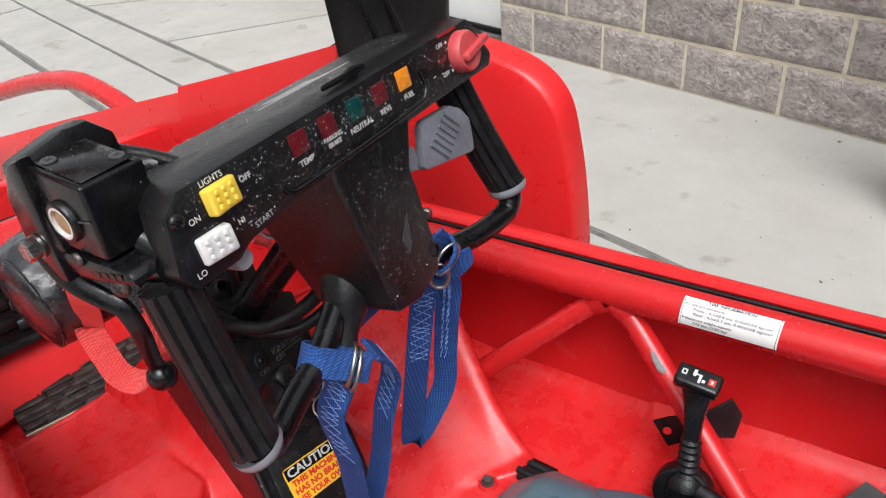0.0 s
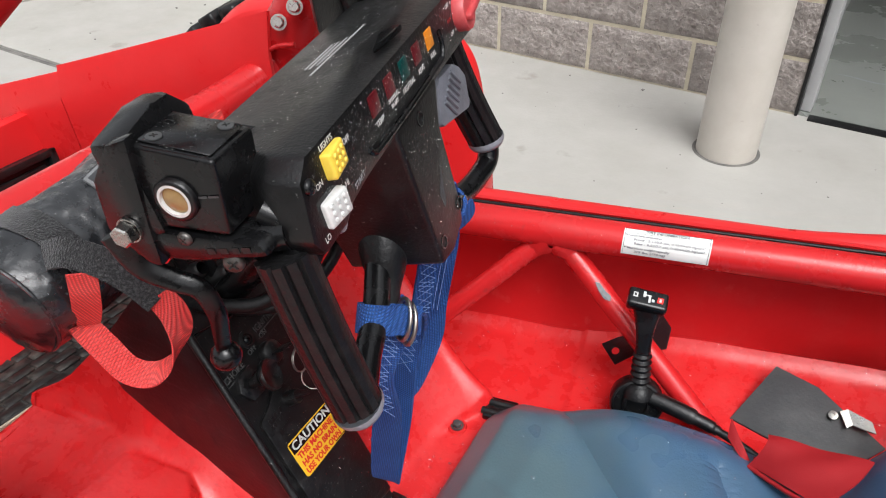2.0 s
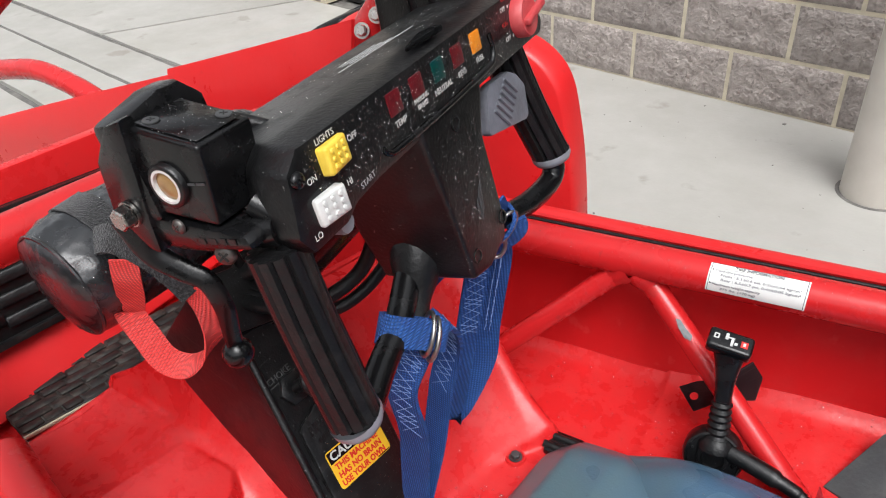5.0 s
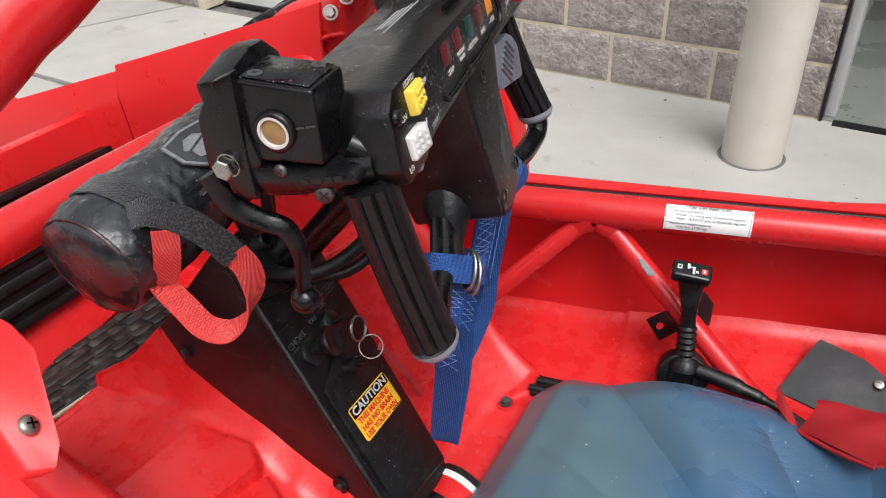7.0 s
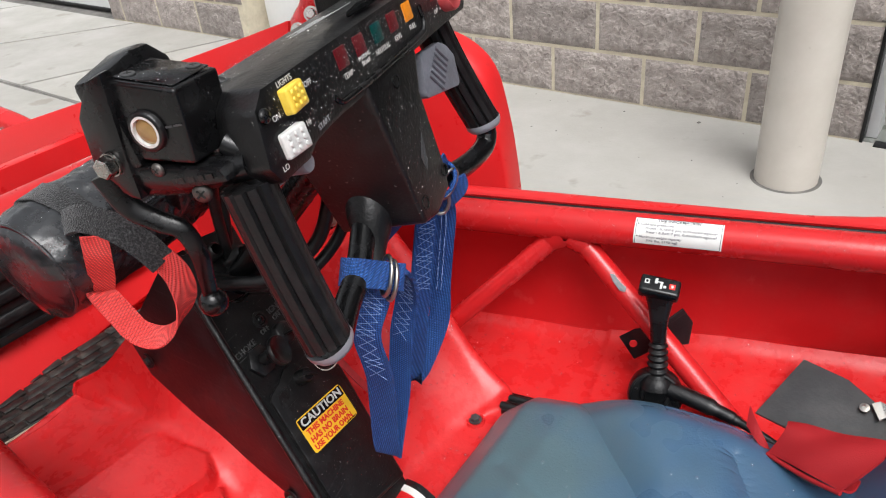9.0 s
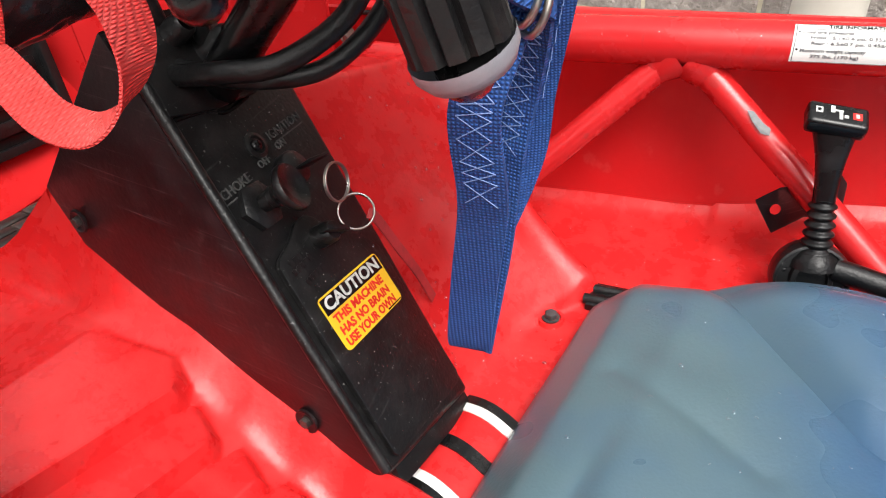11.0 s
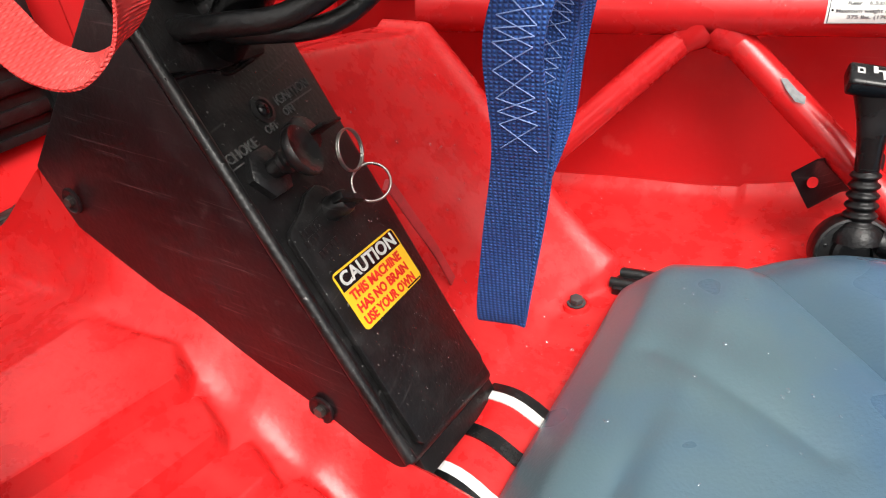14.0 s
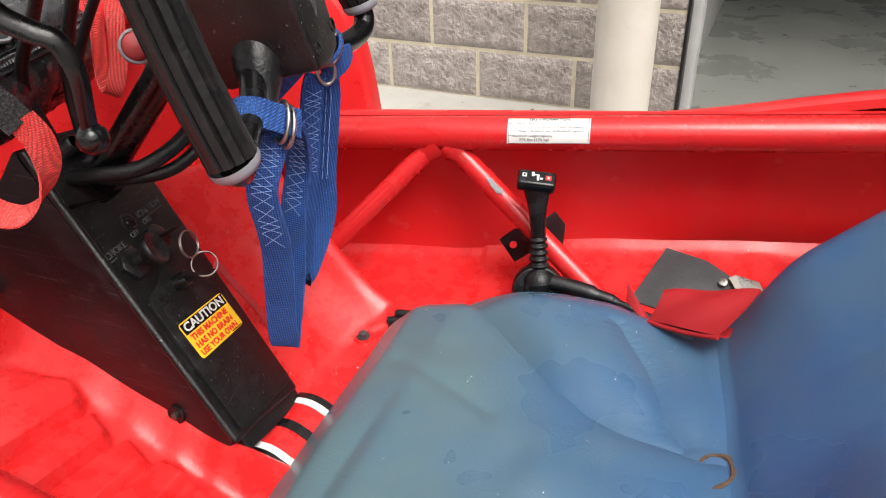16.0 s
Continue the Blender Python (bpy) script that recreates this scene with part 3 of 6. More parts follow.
def pier(name, s0, s1, label, top):
    w = tagged(new(name), label, "wall", kind="structure")
    bm = B()
    box(bm, (s0, -0.0025, 0), (s1, 0.30, top), WALL_M)
    part("mortar", bm, MORTAR, w, "", False)
    cache = {}
    rows = int(top / COURSE)
    rnd = random.Random(5)
    for r in range(rows):
        off = 0.0 if r % 2 == 0 else MOD / 2
        k = math.floor((s0 - off) / MOD)
        while True:
            a, b = k * MOD + off, (k + 1) * MOD + off
            k += 1
            if a >= s1 - 0.02:
                break
            a, b = max(a, s0 - 0.005), min(b, s1 + 0.005)
            if b - a < 0.05:
                continue
            wd = round(b - a - 0.015, 3)
            if wd not in cache:
                cache[wd] = block_meshes(wd)
            ob = new("block", rnd.choice(cache[wd]))
            ob.parent = w
            ob.matrix_basis = WALL_M @ Matrix.Translation((a + 0.0075, -0.004, r * COURSE + 0.0075))
    return w


def plain(name, lo, hi, material, label, category, bevel=0.0):
    bm = B()
    box(bm, lo, hi, WALL_M, bevel)
    return tagged(part(name, bm, material, None, "", bevel > 0), label, category, kind="structure")


def garage_door(name, s0, s1, label):
    d = tagged(new(name), label, "door", kind="structure")
    bm = B()
    box(bm, (s0, 0.16, 0.0), (s1, 0.2, 2.6), WALL_M)
    part("door_frame", bm, GREY_JAMB, d, "", False)
    n = 5
    for i in range(n):
        bm = B()
        z0 = 0.02 + i * 0.5
        box(bm, (s0 + 0.04, 0.125, z0), (s1 - 0.04, 0.165, z0 + 0.492), WALL_M, 0.006)
        part("panel", bm, WHITE_DOOR, d)
    bm = B()
    box(bm, (s0 + 0.03, 0.11, 0.001), (s1 - 0.03, 0.17, 0.022), WALL_M, 0.004)
    part("bottom_seal", bm, RUBBER, d)


pier("wall_1", -1.43, 0.81, "rough grey split-face block wall with cream mortar joints", 2.845)
pier("wall_2", -3.80, -2.40, "rough grey split-face block pier between white doors", 2.845)
garage_door("door_1", -2.40, -1.43, "white painted sectional door between block piers")
garage_door("door_2", -6.6, -3.80, "white painted wide garage door, closed")
plain("wall_lintel", (-14, 0.0, 2.845), (14, 0.30, 3.6), DARK_WALL, "plain wall above the garage doors", "wall")
plain("wall_far_left", (-14, 0.0, 0), (-6.6, 0.30, 2.845), DARK_WALL, "plain wall closing the building", "wall")
plain("garage_floor", (0.79, 0.0, -0.15), (4.6, 7.0, -0.002), GARAGE_FLOOR, "smooth worn grey concrete floor inside the open garage", "floor")
plain("garage_wall_back", (0.6, 7.0, 0), (4.8, 7.2, 3.6), DARK_WALL, "plain grey inner wall of the garage", "wall")
plain("garage_wall_left", (0.55, 0.30, 0), (0.79, 7.0, 3.6), DARK_WALL, "plain grey inner side wall of the garage", "wall")
plain("garage_wall_right", (4.6, 0.30, 0), (4.8, 7.0, 3.6), DARK_WALL, "plain grey inner side wall of the garage", "wall")
plain("ceiling", (0.55, 0.30, 3.6), (4.8, 7.2, 3.7), DARK_WALL, "plain garage ceiling", "ceiling")
plain("wall_far_right", (4.6, 0.0, 0), (14, 0.30, 2.845), DARK_WALL, "plain wall closing the building", "wall")
plain("door_jamb", (0.812, 0.045, 0.0), (0.850, 0.16, 2.845), GREY_JAMB, "light grey metal track beside the open garage door", "jamb", 0.004)
plain("door_seal", (0.803, -0.012, 0.0), (0.815, 0.06, 2.845), RUBBER, "dark rubber seal at the edge of the block pier", "seal", 0.003)
plain("trim", (0.85, -0.03, -0.01), (4.6, 0.02, 0.004), RUBBER, "dark rubber threshold strip of the garage opening", "threshold", 0.003)
bm = B()
rnd = random.Random(9)
for i in range(26):
    s, d = 0.95 + rnd.random() * 2.2, 0.25 + rnd.random() * 2.2
    a = -0.15 + rnd.random() * 0.3
    mm = WALL_M @ Matrix.Translation((s, d, -0.0015)) @ Matrix.Rotation(a, 4, "Z")
    w = 0.05 + 0.22 * rnd.random()
    sheet(lambda u, v: mm @ V3(((u - 0.5) * w, (v - 0.5) * 0.012 * (1 - abs(2 * u - 1) ** 2) + 0.01 * math.sin(u * 7 + i), 0.0006)), 8, 1, 0, bm)
tagged(part("floor_scuff", bm, GREY_PL, None, "", False), "pale scuff marks on the garage floor", "scuff", kind="structure")

# Unseen walls, added to dim the low sky and darken reflections.
plain("light_block_behind", (-9.0, -11.3, 0), (12.0, -11.0, 3.6), DARK_WALL, "unseen plain wall added to block low sky light", "wall")
plain("light_block_rear", (9.0, -11.3, 0), (9.3, -0.3, 3.6), DARK_WALL, "unseen plain wall added to block low sky light", "wall")

bollard = thing("bollard", (0.522, 2.055, 0), "cream painted round steel bollard set in the concrete slab", "bollard")
part("post", lathe([(0.097, -0.02), (0.097, 1.15), (0.090, 1.19), (0.06, 1.22), (0, 1.235)], (0.522, 2.055, 0), (0, 0, 1), 40), CREAM, bollard)
part("joint_ring", lathe([(0.097, 0.0015), (0.106, 0.002), (0.109, 0.0005)], (0.522, 2.055, 0), (0, 0, 1), 40), TAR, bollard, "dark gap round the foot")


# ---------------------------------------------------------------- the buggy
buggy = thing("off_road_buggy", (0.1, 0.12, 0.3), "red single seat off-road buggy, wet from rain, open cockpit", "buggy")

deck = tagged(new("trailer_deck"), "low flat plywood trailer deck under the buggy", "trailer")
for i in range(7):
    bm = B()
    box(bm, (-0.9 + i * 0.32, -0.6, 0.262), (-0.585 + i * 0.32, 0.86, 0.3), None, 0.004)
    part("deck_board", bm, WOOD, deck)
for x in (-0.6, 0.9):
    for y in (-0.45, 0.7):
        bm = B()
        box(bm, (x - 0.1, y - 0.1, 0.0), (x + 0.1, y + 0.1, 0.262), None, 0.01)
        part("support", bm, WOOD, deck)

# --- tub: floor, side panel, toe boards, sills
RAILZ = lambda x: 0.729 + 0.047 * x


def floor_z(x, y):
    z = 0.549 + 0.03 * max(0, x - 0.1)
    k = min(1, max(0, (y - 0.398) / 0.038))
    z += interp(x, [(0.25, 0), (0.47, 0.020), (0.70, 0.026)]) * sst(0.31, 0.43, y) + 0.016 * k ** 3
    return z


def toe_right(x, y):
    """Height of the moulded foot board right of the console: a slope that ends in a rounded ridge."""
    k = (y - 0.15) / 0.235
    x0, z0 = lerp(-0.02, 0.016, k), lerp(0.775, 0.722, k)
    x1 = interp(y, [(0.12, 0.135), (0.22, 0.158), (0.30, 0.207), (0.40, 0.24)])
    t = (x - x0) / (x1 - x0)
    base = 0.549 + 0.03 * max(0, x - 0.1)
    if t <= 0:
        z = z0
    else:
        z = z0 + (base + 0.014 * sst(0.20, 0.28, y) - z0) * min(t, 1.0) - 0.013 * math.sin(min(1, t) * math.pi)
        z = lerp(z, 0.50, sst(1.0, 1.16, t))
        for c in (0.42, 0.56, 0.70):
            z += 0.0035 * math.exp(-((t - c) / 0.035) ** 2) * interp(y, [(0.14, 0), (0.16, 1), (0.215, 1), (0.24, 0)])
    ye = interp(x, [(0.0, 0.388), (0.016, 0.385), (0.206, 0.298), (0.24, 0.27)])
    z += 0.007 * math.exp(-((y - ye + 0.008) / 0.012) ** 2)
    z = lerp(z, 0.50, sst(ye - 0.002, ye + 0.020, y))
    return lerp(0.50, z, sst(0.085, 0.115, y))


def f_floor(u, v):
    x, y = lerp(-0.50, 1.05, u), lerp(-0.24, 0.436, v)
    z = floor_z(x, y) + 0.0012 * noise.noise((x * 9, y * 9, 3)) + 0.0006 * noise.noise((x * 30, y * 30, 8))
    if -0.03 < x < 0.30:
        h = toe_right(x, y)
        d = h - z
        z += 0.5 * (d + math.sqrt(d * d + 0.00003)) - 0.0025        # soft blend of the two surfaces
    return (x, y, z)


part("floor_pan", sheet(f_floor, 420, 176, 0.006), RED_WORN, buggy, "red moulded plastic floor with foot board, worn pink and wet", angle=70)


def f_side(u, v):
    x = lerp(-0.12, 1.05, u)
    z0 = floor_z(x, 0.436) - 0.020
    z1 = RAILZ(x) + 0.012
    bulge = 0.014 * math.sin(v * math.pi) + 0.006 * noise.noise((x * 5, v * 2, 1))
    y = lerp(0.436, 0.446, v) + bulge
    if x > 0.42 and v < 0.28:
        y += interp(x, [(0.42, 0), (0.6, 0.02)]) * (1 - v / 0.28)
    return (x, y, lerp(z0, z1, v))


part("side_panel", sheet(f_side, 60, 16, 0.005), RED_SIDE, buggy, "red inner side panel, rubbed and dull, darkened in colour for shade")


def f_lip(u, v):
    x = lerp(-0.10, 1.0, u)
    z = 0.7335 + 0.036 * x + interp(x, [(0.50, 0), (0.78, 0.030)])
    prof = [(0.447, -0.008), (0.449, 0.002), (0.456, 0.006), (0.470, 0.005), (0.480, -0.002), (0.487, -0.03), (0.50, -0.12), (0.51, -0.28)]
    k = v * (len(prof) - 1)
    i = min(int(k), len(prof) - 2)
    t = k - i
    return (x, lerp(prof[i][0], prof[i + 1][0], t), z + lerp(prof[i][1], prof[i + 1][1], t))


part("outer_side_panel", sheet(f_lip, 40, 14, 0.004), RED, buggy, "glossy red outer body panel with rolled lip")
part("edge_rubber", tube([(x, 0.440, RAILZ(x) + 0.006 - 0.0075 * (x > 0.7)) for x in (-0.1, 0.1, 0.3, 0.5, 0.7, 0.9)], 0.0026, 8), RUBBER, buggy, "thin black strip between rail and lip")

def left_rail(x):
    """The near rail runs outwards towards the seat."""
    return -0.145 - 0.286 * (x - 0.039)


rail = part("side_rail", tube([(x, 0.410, RAILZ(x)) for x in (0.0, 0.25, 0.5, 0.75, 1.0)], 0.0205, 20), RED_PAINT, buggy, "red painted tubular frame rail")
part("side_rail", tube([(x, left_rail(x), 0.712) for x in (-0.17, 0.04, 0.25, 0.5, 0.7)], 0.021, 20), RED_PAINT, buggy)


def strut(a, b, name="rail_strut"):
    ob = part(name, tube([a, b], 0.0128, 16), RED_PAINT, buggy, "thin red painted frame tube")
    d = (V3(b) - V3(a)).normalized()
    bm = lathe([(0.0128, 0.014), (0.0165, 0.006), (0.019, 0.0), (0.021, -0.006)], a, d, 18)
    rnd = random.Random(3)
    for v in bm.verts:
        v.co += Vector((rnd.uniform(-1, 1), rnd.uniform(-1, 1), rnd.uniform(-1, 1))) * 0.0012
    part("weld_bead", bm, RED_PAINT, ob, "lumpy weld bead")
    return ob


strut((0.238, 0.408, 0.724), (0.040, 0.318, 0.535))
s2 = strut((0.266, 0.410, 0.722), (0.508, 0.296, 0.535))
# bare metal where the paint is worn through
mm = frame_of((0.318, 0.3755, 0.6905), (0.242, -0.114, -0.187), (0.10, -0.78, 0.60))
bm = B()
vs = [bm.verts.new(mm @ V3(p)) for p in ((-0.014, 0.001, 0.0012), (-0.010, 0.0045, 0.0004), (0.002, 0.004, 0.0006), (0.010, 0.0055, 0), (0.014, 0.001, 0.0012), (0.008, -0.003, 0.001), (-0.004, -0.002, 0.0014))]
bm.faces.new(vs)
part("bare_metal", bm, PATCH_GREY, s2, "chipped paint showing bare metal", False)

# left toe board with foot ridges
TOE = [(-0.292, 0.600), (-0.20, 0.618), (-0.11, 0.634), (-0.045, 0.632), (0.015, 0.609), (0.07, 0.587), (0.11, 0.571), (0.15, 0.557), (0.25, 0.552)]
TOE_IN = [(-0.292, 0.640), (-0.180, 0.700), (-0.165, 0.708), (-0.128, 0.681), (-0.082, 0.659), (-0.047, 0.646), (-0.014, 0.632), (0.023, 0.619), (0.058, 0.609), (0.092, 0.598), (0.121, 0.592), (0.147, 0.588), (0.25, 0.560)]


STAIR = [(-0.292, 0.588), (-0.20, 0.615), (-0.11, 0.636), (-0.013, 0.635), (-0.0105, 0.618), (0.028, 0.616), (0.0305, 0.601), (0.063, 0.599), (0.0655, 0.586), (0.096, 0.584), (0.0985, 0.570), (0.15, 0.556), (0.25, 0.552)]


# where each step ends beside the console, with its cut corner
STEP_END = [(-0.06, 0.044), (-0.041, 0.042), (-0.020, 0.028), (-0.009, 0.012), (-0.007, 0.022), (0.0, 0.018), (0.022, 0.006), (0.032, -0.006), (0.034, 0.010), (0.045, 0.006), (0.067, -0.006), (0.069, 0.004), (0.085, 0.002), (0.099, -0.003), (0.12, -0.010)]


def STAIR_AT(x):
    for (x0, z0), (x1, z1) in zip(STAIR, STAIR[1:]):
        if x <= x1:
            t = (x - x0) / (x1 - x0)
            if x1 - x0 < 0.004:
                t = t * t * (3 - 2 * t)
            return z0 + (z1 - z0) * t
    return STAIR[-1][1]


FRONT = [(0.0, -0.305, -0.085, 0.598), (0.55, -0.270, 0.022, 0.613), (0.80, -0.262, 0.072, 0.616), (0.82, -0.266, 0.078, 0.628), (0.92, -0.215, 0.092, 0.655), (1.0, -0.165, 0.102, 0.707)]


def front_at(v):
    """The torn front edge of the foot board."""
    for a, b in zip(FRONT, FRONT[1:]):
        if v <= b[0]:
            t = (v - a[0]) / (b[0] - a[0])
            return tuple(lerp(a[i], b[i], t) for i in (1, 2, 3))
    return FRONT[-1][1:]


def board_left(x):
    return -0.130 - 0.20 * (x + 0.044)


def f_toe(u, v):
    fx, fy, fz = front_at(v)
    x0 = lerp(fx, -0.08, u / 0.35) if u < 0.35 else lerp(-0.08, 0.25, (u - 0.35) / 0.65)
    yl = board_left(x0)
    yr = lin(x0, [(-0.292, 0.115), (-0.165, 0.102), (-0.118, 0.086), (-0.018, 0.060), (0.058, 0.043), (0.134, 0.027), (0.25, 0.012)])
    y = lerp(yl, yr, v)
    x = x0 + (y - 0.010) * lin(x0, [(-0.22, 0.0), (-0.06, 0.31), (-0.010, 0.31), (0.030, 0.27), (0.066, 0.22), (0.099, 0.16), (0.18, 0.0)])
    tilt = -0.10 * (y - 0.01) * sst(-0.16, -0.06, x0) * (1 - sst(0.08, 0.16, x0))
    stair = STAIR_AT(x0) + tilt
    yp = lin(x0, STEP_END)
    w = 1 - sst(yp - 0.005, yp + 0.003, y)
    valley = interp(x0, TOE) - 0.006 * sst(-0.12, -0.05, x0)
    z = lerp(valley, stair, w)
    f = min(1, max(0, (y - (yr - 0.034)) / 0.034))
    z = lerp(z, lin(x0, TOE_IN), f * f * (1.9 - 0.9 * f))
    z += 0.0007 * noise.noise((x * 14, y * 14, 7))
    z += 0.020 * max(0, 1 - (y - yl) / 0.016) ** 2
    k = max(0, 1 - u / 0.22)
    k = k * k * (3 - 2 * k)
    return (lerp(x, fx, k * k), lerp(y, fy, k), lerp(z, fz, k))


part("toe_board", sheet(f_toe, 400, 110, 0.004), RED_WORN, buggy, "sloping red foot board with raised ridges")


def f_toe_front(u, v):
    p = f_toe(0.0, u)
    return (p[0] - 0.010 * v + 0.004 * math.sin(p[1] * 50) * (1 - v), p[1], lerp(p[2], 0.55, v))


part("toe_edge", sheet(f_toe_front, 30, 6, 0.003), RED_WORN, buggy)

# Unseen rear panel, added to block sky light from behind the seat.
part("bulkhead", prism([(1.03, -0.16, 0.50), (1.03, 0.44, 0.50), (1.10, 0.44, 1.10), (1.10, -0.16, 1.10)], (0.02, 0, 0), 0.003), RED, buggy, "unseen red panel added behind the seat to block sky light")
# front bulkhead, far side panels and front deck
part("bulkhead", prism([(-0.47, -0.16, 0.50), (-0.47, 0.40, 0.50), (-0.475, 0.40, 0.80), (-0.49, -0.16, 0.84)], (-0.02, 0, 0), 0.003), RED, buggy, "red front bulkhead")
part("bulkhead", prism([(-0.03, 0.13, 0.50), (-0.03, 0.40, 0.50), (-0.03, 0.40, 0.715), (-0.03, 0.13, 0.78)], (-0.008, 0, 0), 0.002), RED, buggy)


def f_panel(x0, x1, top0, topm, top1):
    def fn(u, v):
        x = lerp(x0, x1, u)
        t = (1 - u) * (1 - u) * top0 + 2 * u * (1 - u) * topm + u * u * top1
        y = 0.370 + 0.02 * (1 - v) + 0.006 * math.sin(u * 3) * v
        if v > 0.93:
            y += 0.012 * ((v - 0.93) / 0.07) ** 2
        return (x, y, lerp(0.44, t, v))
    return fn


part("front_side_panel", sheet(f_panel(-1.6, -0.404, 0.490, 0.690, 0.869), 30, 12, 0.005), RED, buggy, "red front body panel")
part("front_side_panel", sheet(f_panel(-0.396, -0.072, 0.879, 0.926, 0.980), 24, 12, 0.005), RED, buggy)
# Black strip added behind the gap, standing in for the shade inside it.
part("panel_gap_backing", prism([(-0.412, 0.381, 0.858), (-0.388, 0.381, 0.866), (-0.388, 0.401, 0.45), (-0.412, 0.401, 0.45)], (0, 0.004, 0), 0), RUBBER, buggy, "black strip added behind the panel gap as its shade")
part("bumper_tube", tube([(-1.55, 0.56, 0.60), (-1.25, 0.56, 0.685), (-1.06, 0.555, 0.722), (-0.96, 0.55, 0.722), (-0.84, 0.54, 0.700), (-0.70, 0.52, 0.655)], 0.021, 16), RED_PAINT, buggy, "bent red bumper tube")

# right front fender and wheel
FEN = [(-0.41, 0.50), (-0.40, 0.68), (-0.365, 0.80), (-0.310, 0.870), (-0.23, 0.900), (-0.11, 0.906), (-0.03, 0.897), (0.033, 0.876), (0.071, 0.838), (0.088, 0.775), (0.099, 0.70), (0.106, 0.60), (0.108, 0.45)]
fen = smooth_path([(x, 0.62, z) for x, z in FEN], 5)
cen = V3((-0.14, 0.62, 0.62))


def f_fender(u, v):
    k = u * (len(fen) - 1)
    i = min(int(k), len(fen) - 2)
    p = fen[i].lerp(fen[i + 1], k - i)
    if v < 0.5:
        t = v / 0.5
        q = cen.lerp(p, 0.02 + 0.94 * t)
        q.y = 0.618 - 0.02 * (1 - t) - 0.012 * math.sin(t * math.pi)
        return q
    t = (v - 0.5) / 0.5
    q = cen.lerp(p, 0.96 + 0.04 * math.sin(t * math.pi / 2))
    q.y = 0.618 + 0.035 * t * t + 0.008 * t
    return q


part("fender", sheet(f_fender, 60, 24, 0.004), RED, buggy, "glossy red moulded front fender")


def wheel(c, r, w):
    tyre = part("wheel", lathe([(r * 0.55, -w / 2), (r * 0.8, -w * 0.54), (r * 0.95, -w * 0.45), (r, -w * 0.25), (r, w * 0.25), (r * 0.95, w * 0.45), (r * 0.8, w * 0.54), (r * 0.55, w / 2), (0.02, w * 0.3), (0.02, -w * 0.3), (r * 0.55, -w / 2)], c, (0, 1, 0), 48), RUBBER, buggy, "knobbly black off-road tyre")
    for j in range(30):
        a = 2 * math.pi * j / 30
        for s in (-1, 1):
            b = a + (0.1 if s > 0 else 0)
            m = Matrix.Translation(c) @ Matrix.Rotation(b, 4, "Y") @ Matrix.Translation((r, s * w * 0.26, 0))
            bm = B()
            box(bm, (-0.01, -w * 0.2, -0.016), (0.013, w * 0.2, 0.016), m, 0.003, 1)
            part("tread_lug", bm, RUBBER, tyre)


wheel((-0.262, 0.730, 0.650), 0.215, 0.155)


# --- roll bars
part("cross_bar", tube([(-0.185, -0.20, 0.910), (-0.170, -0.03, 0.904), (-0.150, 0.18, 0.893), (-0.125, 0.30, 0.890), (-0.100, 0.370, 0.900), (-0.085, 0.400, 0.918)], 0.021, 20), RED_PAINT, buggy, "red painted cross tube")
clamp = part("bar_clamp", tube([(-0.080, 0.414, 0.900), (-0.062, 0.411, 0.950), (-0.040, 0.408, 0.990), (-0.008, 0.408, 1.050), (0.05, 0.41, 1.14)], lambda f: 0.028 + 0.006 * math.sin(min(1, f * 2.2) * math.pi), 24), RED_PAINT, buggy, "stout red tube joint with bolts")
part("clamp_seam", tube([(-0.090, 0.382, 0.925), (-0.066, 0.371, 0.944), (-0.040, 0.372, 0.950)], 0.003, 8), RED_PAINT, clamp)
for q in ((-0.057, 0.374, 0.972), (-0.033, 0.371, 0.992)):
    hexbolt(q, (0.35, -0.85, 0.35), 0.0062, 0.010, clamp)
part("roof_bar", tube([(-0.02, -0.215, 1.045), (0.028, -0.131, 1.104), (0.040, -0.107, 1.122), (0.057, -0.080, 1.142), (0.12, 0.03, 1.235)], 0.021, 16), RED_PAINT, buggy)
FOOT = [(-0.137, -0.084, 0.897), (-0.108, -0.080, 0.877), (-0.087, -0.085, 0.863), (-0.041, -0.128, 0.820), (-0.038, -0.142, 0.808), (-0.052, -0.153, 0.812), (-0.085, -0.139, 0.846), (-0.150, -0.125, 0.905)]
tab = part("bar_foot", prism(FOOT, (-0.010, -0.006, -0.006), 0.003), RED, buggy, "flattened red tube end")
crosshead((-0.061, -0.132, 0.836), (0.75, 0.35, 0.5), 0.0080, tab)


# left body side
def f_pod(u, v):
    x = lerp(-0.75, 0.9, u)
    prof = [(-0.016, 0.006), (-0.028, 0.004), (-0.036, 0.000), (-0.060, 0.004), (-0.17, -0.010), (-0.30, -0.06), (-0.38, -0.16), (-0.40, -0.30)]
    k = v * (len(prof) - 1)
    i = min(int(k), len(prof) - 2)
    t = k - i
    return (x, left_rail(max(-0.17, x)) + lerp(prof[i][0], prof[i + 1][0], t), 0.712 + lerp(prof[i][1], prof[i + 1][1], t))


part("side_pod", sheet(f_pod, 40, 28, 0.005), RED, buggy, "smooth red moulded side pod")


def f_sill(u, v):
    x = lerp(-0.5, 0.9, u)
    return (x, lerp(board_left(max(-0.285, x)) - 0.002, left_rail(max(-0.285, x)) + 0.004, v), lerp(0.545, 0.712, v))


part("sill", sheet(f_sill, 30, 8, 0.004), RED_WORN, buggy, "red inner sill")

